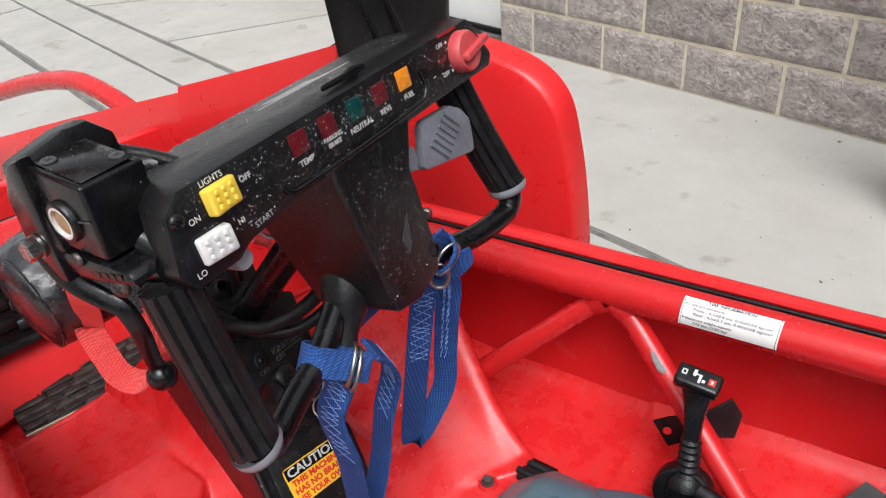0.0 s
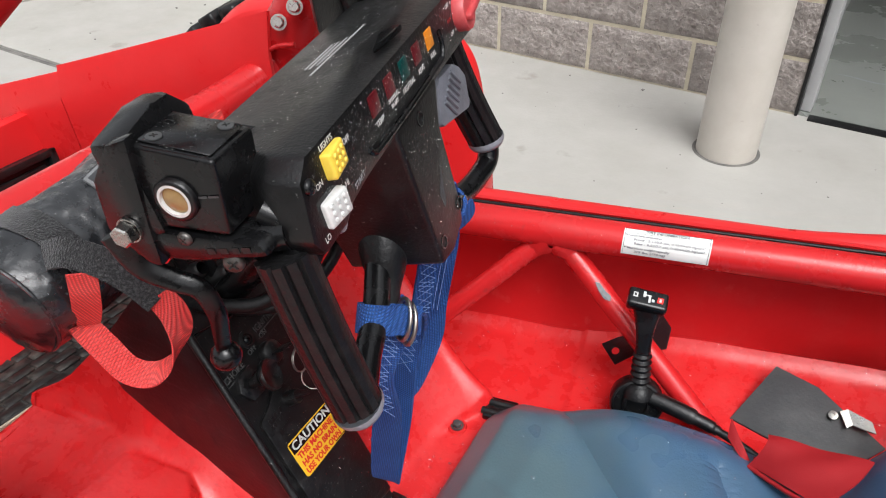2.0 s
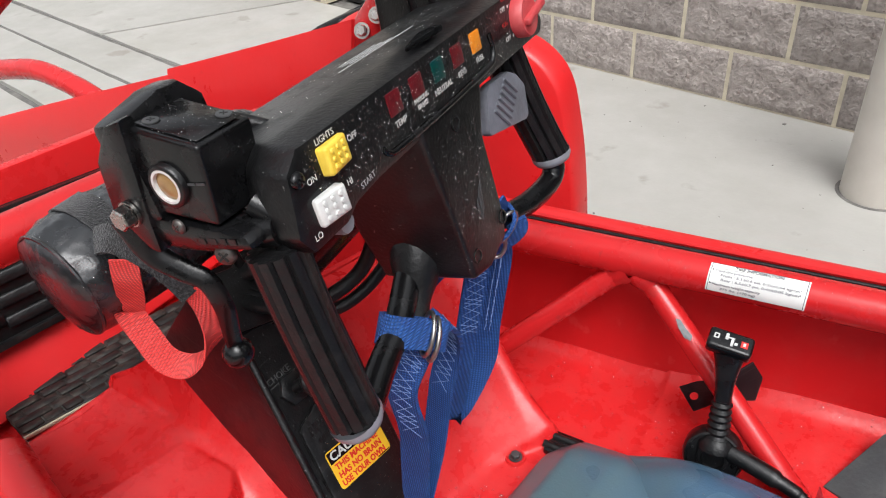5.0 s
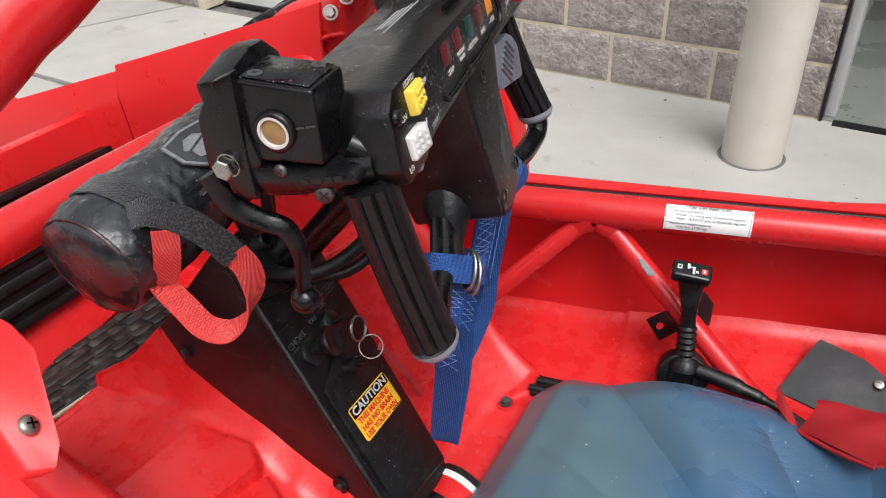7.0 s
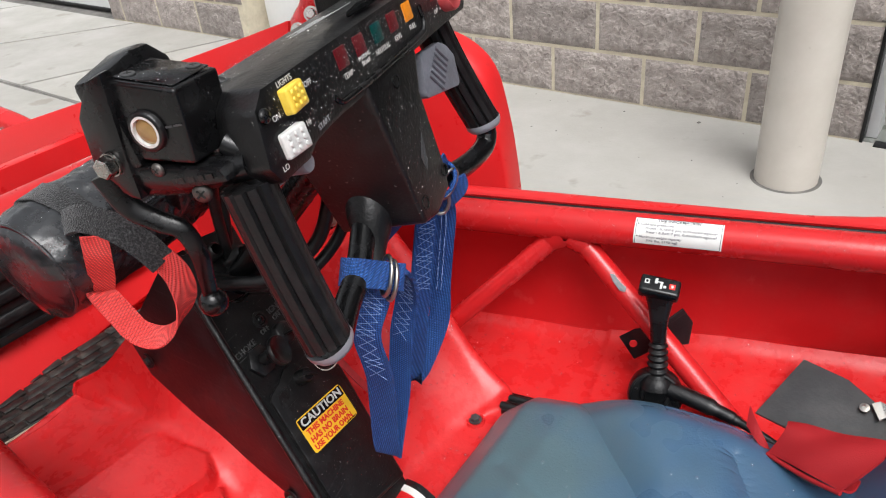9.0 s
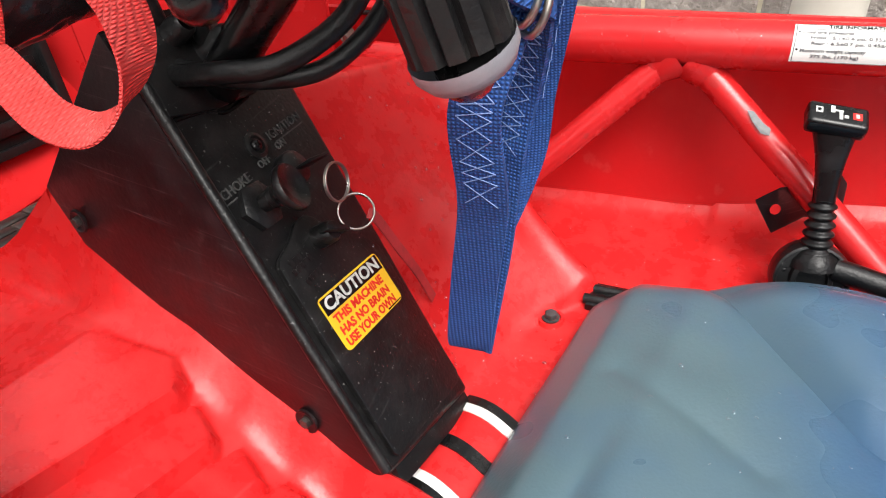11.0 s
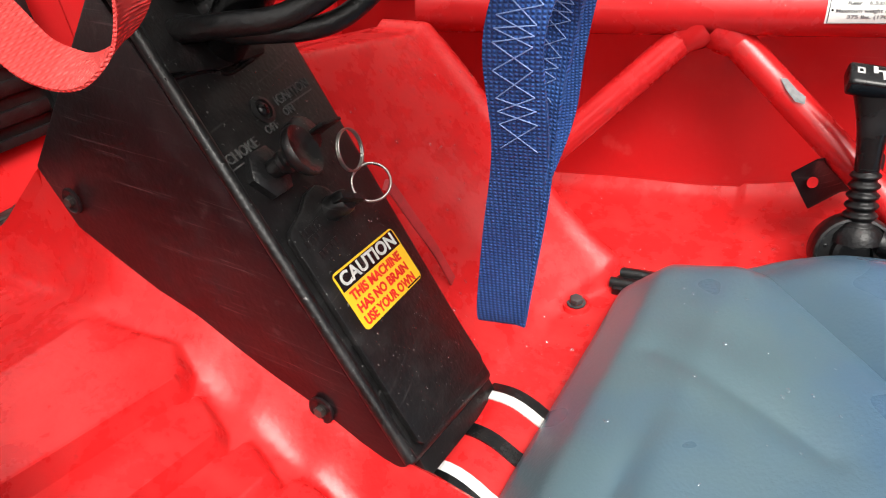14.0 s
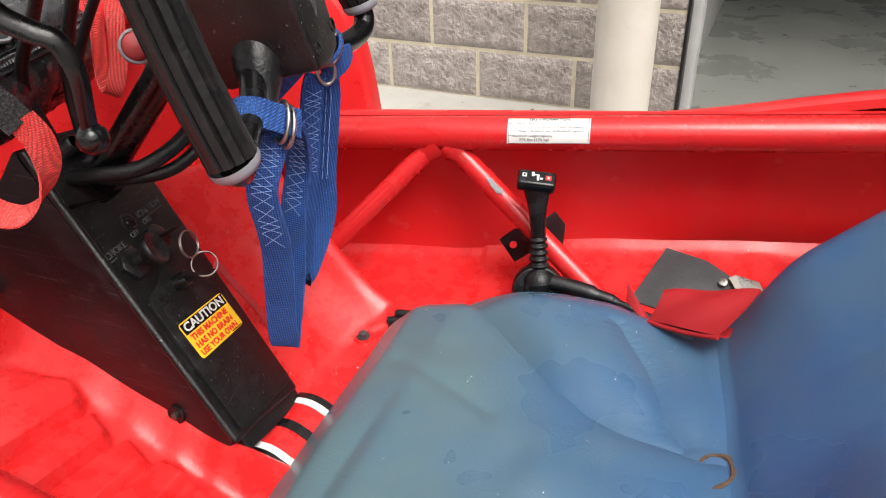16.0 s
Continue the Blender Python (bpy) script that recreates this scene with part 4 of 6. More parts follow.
# --- ribbed black panel on the bulkhead and rubber mat with brick pattern
GP = [V3((-0.462, 0.00, 0.815)), V3((-0.452, 0.405, 0.748)), V3((-0.410, 0.327, 0.604)), V3((-0.425, 0.00, 0.640))]
gm = frame_of(GP[3], GP[2] - GP[3], (GP[2] - GP[3]).cross(GP[0] - GP[3]))
bm = B()
box(bm, (-0.25, 0.0, -0.012), (0.345, 0.165, 0.0), gm, 0.006)
grille = part("ribbed_panel", bm, RUBBER, buggy, "black ribbed plastic panel")
for i in range(5):
    bm = B()
    y0 = 0.020 + i * 0.028
    for x0, x1, dy in ((-0.25, -0.02, 0), (-0.02, 0.06, 0.007), (0.06, 0.325, 0.0)):
        box(bm, (x0, y0 + dy, 0), (x1, y0 + dy + 0.016, 0.006), gm, 0.002, 1)
    part("rib", bm, RUBBER, grille)
bm = B()
for a, b in (((-0.25, 0.155, 0), (0.345, 0.165, 0.010)), ((-0.25, 0, 0), (0.345, 0.010, 0.010)), ((0.333, 0.0, 0), (0.345, 0.165, 0.010))):
    box(bm, a, b, gm, 0.003)
part("rim", bm, RUBBER, grille)
part("bulkhead_ramp", prism([(-0.46, -0.16, 0.66), (-0.46, 0.39, 0.66), (-0.39, 0.37, 0.568), (-0.39, -0.13, 0.568)], (-0.03, 0, -0.03), 0.003), RED, buggy)
MQ = [V3((-0.432, 0.008, 0.566)), V3((-0.344, -0.010, 0.566)), V3((-0.252, 0.30, 0.566)), V3((-0.360, 0.31, 0.566))]


def mat_piece(u0, u1, v0, v1, h, name, parent):
    q = [MQ[0].lerp(MQ[3], u).lerp(MQ[1].lerp(MQ[2], u), v) for u, v in ((u0, v0), (u0, v1), (u1, v1), (u1, v0))]
    return part(name, prism(q, (0, 0, h), 0.001, 1), MATB, parent)


mat_ob = mat_piece(0, 1, 0, 1, 0.006, "foot_mat", buggy)
mat_ob["label"] = "dusty black rubber mat with brick pattern"
part("mat_edge", prism([MQ[1], MQ[1] + V3((0.0035, 0, 0)), MQ[2] + V3((0.0035, 0, 0)), MQ[2]], (0, 0, 0.0045), 0.0005), MORTAR, mat_ob, "pale worn edge")
rnd = random.Random(4)
for r in range(6):
    v0 = 0.02 + r * 0.163
    u = -0.05 * (r % 2)
    while u < 0.98:
        w = rnd.choice((0.075, 0.10, 0.14))
        a, b = max(0.005, u + 0.004), min(0.995, u + w - 0.004)
        if b - a > 0.01:
            ob = mat_piece(a, b, v0 + 0.006, v0 + 0.150, 0.0015 + 0.002 * rnd.random(), "tread_block", mat_ob)
            ob.location.z += 0.006
        u += w

# --- console
CN = V3((0.815, 0.051, 0.5775)).normalized()
C_TL, C_BL, C_BR, C_TR = V3((-0.043, 0.084, 0.848)), V3((0.137, 0.019, 0.599)), V3((0.150, 0.128, 0.572)), V3((-0.008, 0.192, 0.790))
CM = frame_of(C_BL.lerp(C_BR, 0.5), C_BR - C_BL, CN)          # x across, y up the slope, z out


def con(p, px=0.0):
    """A point of the console's face by its world place, pushed out by px."""
    return V3(p) - CN * ((V3(p) - V3((0.0806, 0.1041, 0.672))).dot(CN)) + CN * px


def taper(front, back, bevel, seg=3):
    """A block between a front polygon and its back polygon."""
    bm = B()
    a, b = [bm.verts.new(p) for p in front], [bm.verts.new(p) for p in back]
    bm.faces.new(a)
    bm.faces.new(b[::-1])
    k = len(a)
    for i in range(k):
        bm.faces.new((a[i], b[i], b[(i + 1) % k], a[(i + 1) % k]))
    bmesh.ops.recalc_face_normals(bm, faces=bm.faces)
    bmesh.ops.bevel(bm, geom=list(bm.edges), offset=bevel, segments=seg, affect="EDGES", profile=0.6)
    return bm


console = part("console", taper([C_TL, C_BL, C_BR, C_TR], [C_TL + V3((-0.05, 0.035, -0.05)), C_BL + V3((-0.05, 0.035, -0.028)), C_BR + V3((-0.06, -0.01, -0.028)), C_TR + V3((-0.06, -0.02, -0.05))], 0.005), CONSOLE_PL, buggy, "black plastic steering column console, wet")
side = part("console_side", prism([(-0.163, 0.096, 0.712), (-0.052, 0.086, 0.842), (-0.010, 0.070, 0.792), (0.130, 0.024, 0.592), (0.112, 0.029, 0.578), (0.072, 0.036, 0.580), (0.02, 0.048, 0.606), (-0.063, 0.068, 0.648), (-0.13, 0.083, 0.676)], (0.004, 0.024, -0.002), 0.0025), BLACK_WORN, console, "scuffed black steel side plate")
part("console_back", prism([(-0.163, 0.115, 0.712), con((-0.05, 0.12, 0.842), -0.008), con((0.0, 0.10, 0.79), -0.008), con((0.12, 0.06, 0.585), -0.008), (0.0, 0.10, 0.56), (-0.13, 0.11, 0.66)], (0.004, 0.060, -0.012), 0.004), CONSOLE_PL, console)
# raised edge strip along the face, seam and lid
part("edge_strip", tube([con((-0.039, 0.085, 0.842), -0.0015), con((0.047, 0.054, 0.726), -0.0015), con((0.134, 0.0225, 0.602), -0.0015)], 0.0040, 14), CONSOLE_PL, console)
part("seam", tube([con((-0.006, 0.070, 0.798), 0.0), con((-0.003, 0.100, 0.792), 0.0), con((0.0, 0.115, 0.784), -0.0005), con((-0.002, 0.14, 0.782), 0.0)], 0.0016, 6), INK_BLACK, console)
part("top_cover", prism([con(p) for p in ((-0.040, 0.088, 0.843), (-0.008, 0.074, 0.798), (0.001, 0.110, 0.790), (0.0, 0.150, 0.782), (-0.012, 0.182, 0.795), (-0.034, 0.150, 0.830))], CN * 0.003, 0.0015, 2), CONSOLE_PL, console, "raised upper cover round the cable boots")
lid_poly = [con(p) for p in ((0.0546, 0.0645, 0.7173), (0.0560, 0.0600, 0.7140), (0.133, 0.0315, 0.606), (0.1380, 0.0339, 0.6039), (0.1450, 0.1200, 0.586), (0.1410, 0.1260, 0.590), (0.0780, 0.1460, 0.676), (0.0700, 0.1380, 0.690), (0.0600, 0.1180, 0.706), (0.0520, 0.1120, 0.7185), (0.0490, 0.1060, 0.7225), (0.0488, 0.0944, 0.7230), (0.0525, 0.0820, 0.7195))]
lid = part("lid", prism(lid_poly, CN * 0.0045, 0.0018, 2), CONSOLE_PL, console, "black cover lid with rounded edges")
for p in ((-0.124, 0.0815, 0.699), (0.070, 0.0365, 0.608)):
    part("bolt_recess", lathe([(0.0092, -0.001), (0.0092, 0.0006), (0.0080, 0.0010), (0.0070, 0.0002), (0, 0.0002)], p, (-0.19, -1, 0.11), 28), BLACK_WORN, side)
    hexbolt(p, (-0.19, -1, 0.11), 0.0038, 0.0034, side, material=SCREW_DARK, washer=1.1)
bm = B()
box(bm, (-0.044, -0.013, -0.020), (0.056, 0.004, -0.004), CM, 0.002)
part("foot_flange", bm, CONSOLE_PL, console, "black lower lip of the console")
crosshead(con((0.0165, 0.1166, 0.7627), 0.0005), CN, 0.0042, console, material=BLACK)
part("screw_boss", lathe([(0.009, 0), (0.009, 0.0012), (0.0065, 0.0018), (0.0060, 0.0004), (0, 0.0004)], con((0.0165, 0.1166, 0.7627)), CN, 20), CONSOLE_PL, console)


def on_con(p, out=0.0007, turn=0.0):
    """A frame lying on the console's face at p, its x axis across, turned by degrees."""
    return frame_of(con(p, out), C_BR - C_BL, CN) @ Matrix.Rotation(radians(turn), 4, "Z")


for word, p, size in (("CHOKE", (0.0244, 0.0800, 0.755), 0.0088), ("IGNITION", (0.0165, 0.1500, 0.7600), 0.0088), ("ON", (0.0215, 0.1358, 0.7543), 0.0072), ("OFF", (0.0233, 0.1128, 0.7538), 0.0072)):
    part("lettering", text_mesh(word, size, on_con(p, 0.0003, 12), 0.0007), BLACK_RAISED, console, "raised black lettering", False)
for word, p in (("CHOKE", (0.0274, 0.0810, 0.7505)), ("IGNITION", (0.0195, 0.1510, 0.7555))):
    bm = B()
    box(bm, (-0.017, -0.0005, 0), (0.017, 0.0005, 0.0008), on_con(p, 0, 12))
    part("underline", bm, BLACK_RAISED, console)
for word, p, size in (("CHOKE", (0.0603, 0.0790, 0.7118), 0.0062), ("START", (0.0635, 0.0765, 0.7075), 0.0062), ("OPEN", (0.0692, 0.0800, 0.6991), 0.0062)):
    bars(lid, on_con(p, 0.0046, 12), [(-0.011, -0.008, 0), (-0.0065, -0.0035, 0), (-0.002, 0.001, 0), (0.0025, 0.0055, 0), (0.007, 0.010, 0)], CONSOLE_PL, 0.0042)
# choke knob and ignition
part("choke_knob", lathe([(0.0060, 0), (0.0060, 0.012), (0.0072, 0.013), (0.0072, 0.016), (0.0055, 0.017), (0.0055, 0.021), (0.0125, 0.0225), (0.0152, 0.0255), (0.0156, 0.0285), (0.0146, 0.0302), (0.0130, 0.0300), (0.0095, 0.0272), (0.0, 0.0266)], con((0.0365, 0.0835, 0.742)), CN + V3((0.02, 0.20, -0.04)), 32), CONSOLE_PL, console, "round black pull knob")
part("hex_nut", lathe([(0.016, 0), (0.016, 0.005), (0.0138, 0.0068), (0.006, 0.0068)], con((0.0369, 0.0831, 0.7424)), CN, 6), RUBBER, console)
part("tap_stem", lathe([(0.008, 0), (0.0075, 0.014), (0.006, 0.016), (0, 0.016)], con((0.0600, 0.1030, 0.7090), 0.003), CN, 16), CONSOLE_PL, console)
bm = B()
box(bm, (-0.002, -0.010, 0.012), (0.002, 0.010, 0.021), on_con((0.0600, 0.1030, 0.7090), 0.003, 70), 0.0008)
part("tap_lever", bm, BLACK, console)
part("ignition_lock", lathe([(0.012, 0), (0.012, 0.008), (0.010, 0.010), (0, 0.010)], con((0.0340, 0.1250, 0.7430)), CN, 24), CONSOLE_PL, console)

# caution label
lx = V3((0.0042, 0.0718, -0.0123))
label_m = frame_of(con((0.0893, 0.0962, 0.6695), 0.0052), lx - CN * lx.dot(CN), CN)
LW, LH = 0.0362, 0.0190


def round_card(w, h, r, z0, z1):
    """A thin card with rounded corners lying in the label's plane."""
    pts = []
    for cx, cy, a0 in ((w - r, h - r, 0), (-w + r, h - r, 90), (-w + r, -h + r, 180), (w - r, -h + r, 270)):
        pts += [(cx + r * math.cos(radians(a0 + q)), cy + r * math.sin(radians(a0 + q))) for q in (0, 30, 60, 90)]
    return prism([(x, y, z0) for x, y in pts], (0, 0, z1 - z0), 0, 2, label_m)


caution = part("caution_label", round_card(LW, LH, 0.0034, 0, 0.0004), YELLOW_LABEL, console, "yellow caution sticker with black heading and red words", False)
bm = B()
box(bm, (-LW + 0.0014, 0.0068, 0.0004), (LW - 0.0014, LH - 0.0013, 0.0007), label_m)
part("heading_band", bm, INK_BLACK, caution, "", False)
for word, y, size, mt, z, wide in (("CAUTION", 0.0123, 0.0118, INK_WHITE, 0.0008, 0.064), ("THIS MACHINE", 0.0018, 0.0080, INK_RED, 0.0007, 0.0600), ("HAS NO BRAIN", -0.0064, 0.0080, INK_RED, 0.0007, 0.0600), ("USE YOUR OWN", -0.0144, 0.0080, INK_RED, 0.0007, 0.0615)):
    wm = text_mesh(word, size, Matrix.Identity(4), 0.0001, bold=0.00032)
    xs = [v.co.x for v in wm.verts]
    k = wide / (max(xs) - min(xs))
    wm.transform(label_m @ Matrix.Translation((0.0 if word == "CAUTION" else -0.0020, y, z)) @ Matrix.Diagonal((k, 1, 1, 1)))
    part("wording", wm, mt, caution, "", False)
bars(caution, label_m @ Matrix.Translation((0, 0, 0.0004)), [(0.017, 0.034, -0.0178)], INK_BLACK, 0.0009)

# floor stripes between console and seat, floor bolt and slot
S0, S1 = V3((0.130, 0.033, 0.570)), V3((0.149, 0.130, 0.562))
E0, E1 = V3((0.240, -0.002, 0.562)), V3((0.259, 0.095, 0.558))


def stripe(a, b, material, lift, name="stripe"):
    def fn(u, v):
        w = lerp(a, b, v)
        p = S0.lerp(S1, w).lerp(E0.lerp(E1, w), u)
        p.z += 0.006 * math.sin(min(1, u * 2.5) * math.pi) + lift
        return p
    return part(name, sheet(fn, 16, 2, 0.002), material, buggy)


stripe(0.0, 1.0, RED_WORN, 0.0)
for a, b, mt in ((0.0, 0.125, INK_BLACK), (0.125, 0.205, PAPER), (0.465, 0.575, INK_BLACK), (0.835, 0.915, PAPER), (0.915, 1.0, INK_BLACK)):
    stripe(a, b, mt, 0.0012)
fb = part("bolt_recess", lathe([(0.012, -0.003), (0.011, 0.0012), (0.009, 0.0008), (0.008, -0.001), (0, -0.001)], (0.183, 0.245, floor_z(0.183, 0.245)), (0, 0, 1), 28), RED_WORN, buggy)
hexbolt((0.183, 0.245, floor_z(0.183, 0.245)), (0, 0, 1), 0.0055, 0.006, fb, material=GREY_PLATE)
bm = B()
box(bm, (0.207, 0.266, 0.545), (0.245, 0.299, 0.5560), None, 0.003)
slot = part("slot_grommet", bm, INK_BLACK, buggy)
part("hose", tube([(0.205, 0.275, 0.5555), (0.25, 0.273, 0.5565)], 0.0045, 8), RUBBER, slot)
part("hose", tube([(0.205, 0.290, 0.5555), (0.25, 0.288, 0.5565)], 0.0045, 8), RUBBER, slot)

# --- seat
def near_line(x, y, pts):
    """Distance in plan from a broken line."""
    best = 9.0
    for (ax_, ay_), (bx_, by_) in zip(pts, pts[1:]):
        dx, dy = bx_ - ax_, by_ - ay_
        t = min(1, max(0, ((x - ax_) * dx + (y - ay_) * dy) / (dx * dx + dy * dy)))
        best = min(best, math.hypot(x - ax_ - dx * t, y - ay_ - dy * t))
    return best


def seat_point(u, v):
    """u from the front underside back over the cushion and up the backrest, v across."""
    y0 = lerp(-0.105, 0.285, v)
    # The top of the backrest is unseen, raised to block sky light.
    prof = [(0.0, 0.205, 0.470), (0.05, 0.196, 0.530), (0.10, 0.203, 0.566), (0.15, 0.228, 0.588), (0.21, 0.272, 0.597), (0.32, 0.36, 0.596), (0.44, 0.46, 0.590), (0.53, 0.543, 0.591), (0.553, 0.562, 0.596), (0.575, 0.578, 0.606), (0.60, 0.596, 0.622), (0.68, 0.649, 0.675), (0.80, 0.735, 0.752), (0.90, 0.830, 0.860), (1.0, 0.95, 1.16)]
    for (a, xa, za), (b, xb, zb) in zip(prof, prof[1:]):
        if u <= b:
            t = (u - a) / (b - a)
            x, z = lerp(xa, xb, t), lerp(za, zb, t)
            break
    x += 0.17 * (y0 - 0.10) * interp(u, [(0.25, 1), (0.6, 0.3)])
    yc = 0.075
    w = abs(y0 - yc) / 0.18
    # a diagonal fold parts the cushion from its outer bolster, which dips before the backrest
    fold_y = lin(x, [(0.30, 0.270), (0.331, 0.232), (0.363, 0.192), (0.410, 0.132), (0.440, 0.108), (0.471, 0.089), (0.540, 0.064), (0.57, 0.058)])
    span = interp(u, [(0.14, 0), (0.22, 1), (0.50, 1), (0.58, 0)])
    for d, deep in ((y0 - fold_y, 1.0),):
        if d > -0.05:
            t = min(1, max(0, d / 0.085))
            z += 0.024 * (t * (2 - t)) * span * interp(u, [(0.18, 0.4), (0.34, 1), (0.41, 0.9), (0.50, 0.10), (0.58, 0.0)])
            z -= (0.0042 * math.exp(-(d / 0.005) ** 2) + 0.004 * math.exp(-((d - 0.008) / 0.022) ** 2)) * span * deep
    # puckered crease across the bolster, soft ridge and dent in the cushion
    g = near_line(x, y0, [(0.466, 0.226), (0.495, 0.166), (0.509, 0.112), (0.526, 0.082)])
    z -= 0.0050 * math.exp(-(g / 0.010) ** 2) - 0.0009 * noise.noise((x * 110, y0 * 300, 3)) * math.exp(-(g / 0.018) ** 2)
    z += 0.0030 * math.exp(-(near_line(x, y0, [(0.416, 0.125), (0.407, 0.062), (0.400, 0.012)]) / 0.014) ** 2)
    z -= 0.0025 * math.exp(-(near_line(x, y0, [(0.255, 0.152), (0.300, 0.122), (0.350, 0.088)]) / 0.010) ** 2)
    # backrest wings come forward
    wing = interp(w, [(0.2, 0), (1.1, 1)]) * interp(u, [(0.57, 0), (0.70, 1)])
    x -= 0.030 * wing
    z += 0.012 * wing
    z -= 0.0035 * math.exp(-(((x - 0.235) - 0.22 * (y0 + 0.02)) / 0.012) ** 2) * interp(y0, [(0.03, 1), (0.12, 0)])
    # round the outer edges down
    e = min(v, 1 - v)
    r = interp(e, [(0, 1), (0.05, 0.45), (0.13, 0)])
    z -= 0.050 * r * r + 0.006 * r
    if u > 0.6:
        x += 0.05 * r * r
    fold = math.exp(-((u - 0.565) / 0.02) ** 2) * interp(w, [(0.0, 1), (0.5, 0.5), (1, 0)])
    z -= 0.006 * fold
    z += 0.003 * noise.noise((x * 8, y0 * 8, 2)) + 0.0012 * noise.noise((x * 25, y0 * 25, 5))
    return V3((x, y0, z))


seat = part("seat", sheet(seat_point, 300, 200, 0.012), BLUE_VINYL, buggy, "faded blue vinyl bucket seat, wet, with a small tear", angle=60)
bm = B()
tm = [(0.536, 0.066), (0.546, 0.071), (0.557, 0.069), (0.562, 0.060), (0.560, 0.048), (0.553, 0.038), (0.544, 0.034)]


def seat_z(x, y):
    best = min((seat_point(u / 200, (y + 0.105) / 0.390) for u in range(40, 140)), key=lambda p: abs(p.x - x) + 0.001 * abs(p.z))
    return best


tear_path = [seat_z(x, y) + V3((-0.0008, 0, 0.0122)) for x, y in tm]
part("tear", tube(tear_path, lambda f: 0.0011 + 0.0016 * math.sin(f * math.pi) + 0.0006 * math.sin(f * 23), 6, 6), TEAR, seat, "brown torn crack in the vinyl")

# --- gear lever beside the seat
LC = V3((0.379, 0.312, 0.592))
LA = V3((0.10, -0.93, 0.35)).normalized()
lev = part("gear_lever_base", lathe([(0.0, -0.014), (0.026, -0.014), (0.030, -0.010), (0.0305, 0.004), (0.0285, 0.008), (0.0265, 0.0085), (0.0255, 0.006), (0.017, 0.0055), (0.0155, 0.009), (0.012, 0.010), (0.011, 0.006), (0.0, 0.006)], LC, LA, 40), BLACK, buggy, "round black gear lever housing")
for q in range(6):
    a = q * math.pi / 3
    o = LA.orthogonal().normalized()
    hexbolt(LC + LA * 0.0055 + (o * math.cos(a) + LA.cross(o) * math.sin(a)) * 0.0215, LA, 0.0018, 0.0012, lev, "rivet", BLACK_GLOSS)
a, b = V3((0.379, 0.318, 0.612)), V3((0.371, 0.345, 0.712))
part("gaiter_boot", lathe([(0.019, 0.0), (0.018, 0.006), (0.013, 0.012), (0.0105, 0.014)], a - (b - a) * 0.10, b - a, 24), RUBBER, lev, "rubber boot")
part("gaiter", sweep(B(), [a.lerp(b, t / 60 * 0.44) for t in range(61)], ring_sec(lambda f: 0.0112 - 0.0022 * f + 0.0015 * math.sin(f * 6 * 2 * math.pi), 18)), RUBBER, lev, "ribbed rubber gaiter")
part("lever", sweep(B(), [a.lerp(b, 0.42 + 0.56 * t / 16) for t in range(17)], lambda i, f: [(math.copysign(abs(math.cos(q)) ** 0.7, math.cos(q)) * (0.0085 + 0.0085 * f ** 2.2), math.copysign(abs(math.sin(q)) ** 0.7, math.sin(q)) * (0.0080 - 0.0005 * f)) for q in [j * math.pi / 10 for j in range(20)]], False, (0.0, -1, 0)), BLACK_GLOSS, lev, "flared black lever stem")
hm = frame_of(b + V3((-0.001, 0, 0.004)), (1, 0.05, -0.10), (0.0, -0.30, 0.95))
bm = B()
box(bm, (-0.0215, -0.0115, -0.008), (0.0215, 0.0115, 0.0065), hm, 0.0042, 3)
hd = part("lever_handle", bm, BLACK_GLOSS, lev, "black handle with white and red markings")
for x0, x1, y0, y1, mt in ((-0.0165, -0.0115, -0.002, 0.004, INK_WHITE), (0.0095, 0.0160, -0.004, 0.003, INK_RED)):
    bm = B()
    box(bm, (x0, y0, 0.0065), (x1, y1, 0.0069), hm)
    mk = part("marking", bm, mt, hd, "", False)
    bm = B()
    box(bm, ((x0 + x1) / 2 - 0.0012, y0 + 0.0015, 0.0069), ((x0 + x1) / 2 + 0.0012, y1 - 0.0015, 0.0071), hm)
    part("marking_figure", bm, INK_BLACK if mt is INK_WHITE else INK_WHITE, mk, "", False)
bm = B()
for x0, x1, y0, y1 in ((-0.006, -0.003, 0.000, 0.007), (-0.003, 0.003, 0.002, 0.0035), (0.000, 0.0025, -0.006, 0.002), (0.0035, 0.0065, -0.004, -0.001)):
    box(bm, (x0, y0, 0.0065), (x1, y1, 0.0069), hm)
part("marking_arrow", bm, INK_WHITE, hd, "white arrow marks", False)
part("cable_socket", tube([(0.395, 0.312, 0.604), (0.425, 0.305, 0.602), (0.455, 0.298, 0.598), (0.470, 0.294, 0.595)], lambda f: 0.0095 - 0.0022 * sst(0.5, 0.55, f) - 0.0014 * sst(0.85, 0.88, f), 14), BLACK, lev)
part("cable", tube([(0.460, 0.297, 0.597), (0.50, 0.285, 0.588), (0.55, 0.268, 0.570), (0.60, 0.26, 0.555)], 0.0046, 10), RUBBER, lev)
brk = prism([(0.328, 0.350, 0.634), (0.345, 0.352, 0.648), (0.368, 0.374, 0.642), (0.390, 0.415, 0.642), (0.403, 0.413, 0.626), (0.402, 0.397, 0.605), (0.370, 0.372, 0.612), (0.346, 0.352, 0.604)], (0.001, 0.001, -0.003), 0.0008)
bk = part("bracket", brk, BLACK_WORN, buggy, "small black bracket with a hole")
part("bracket_hole", lathe([(0.0045, 0), (0.0045, 0.001), (0, 0.001)], (0.345, 0.3495, 0.628), (0.35, -0.85, 0.2), 16), RED_PAINT, bk)

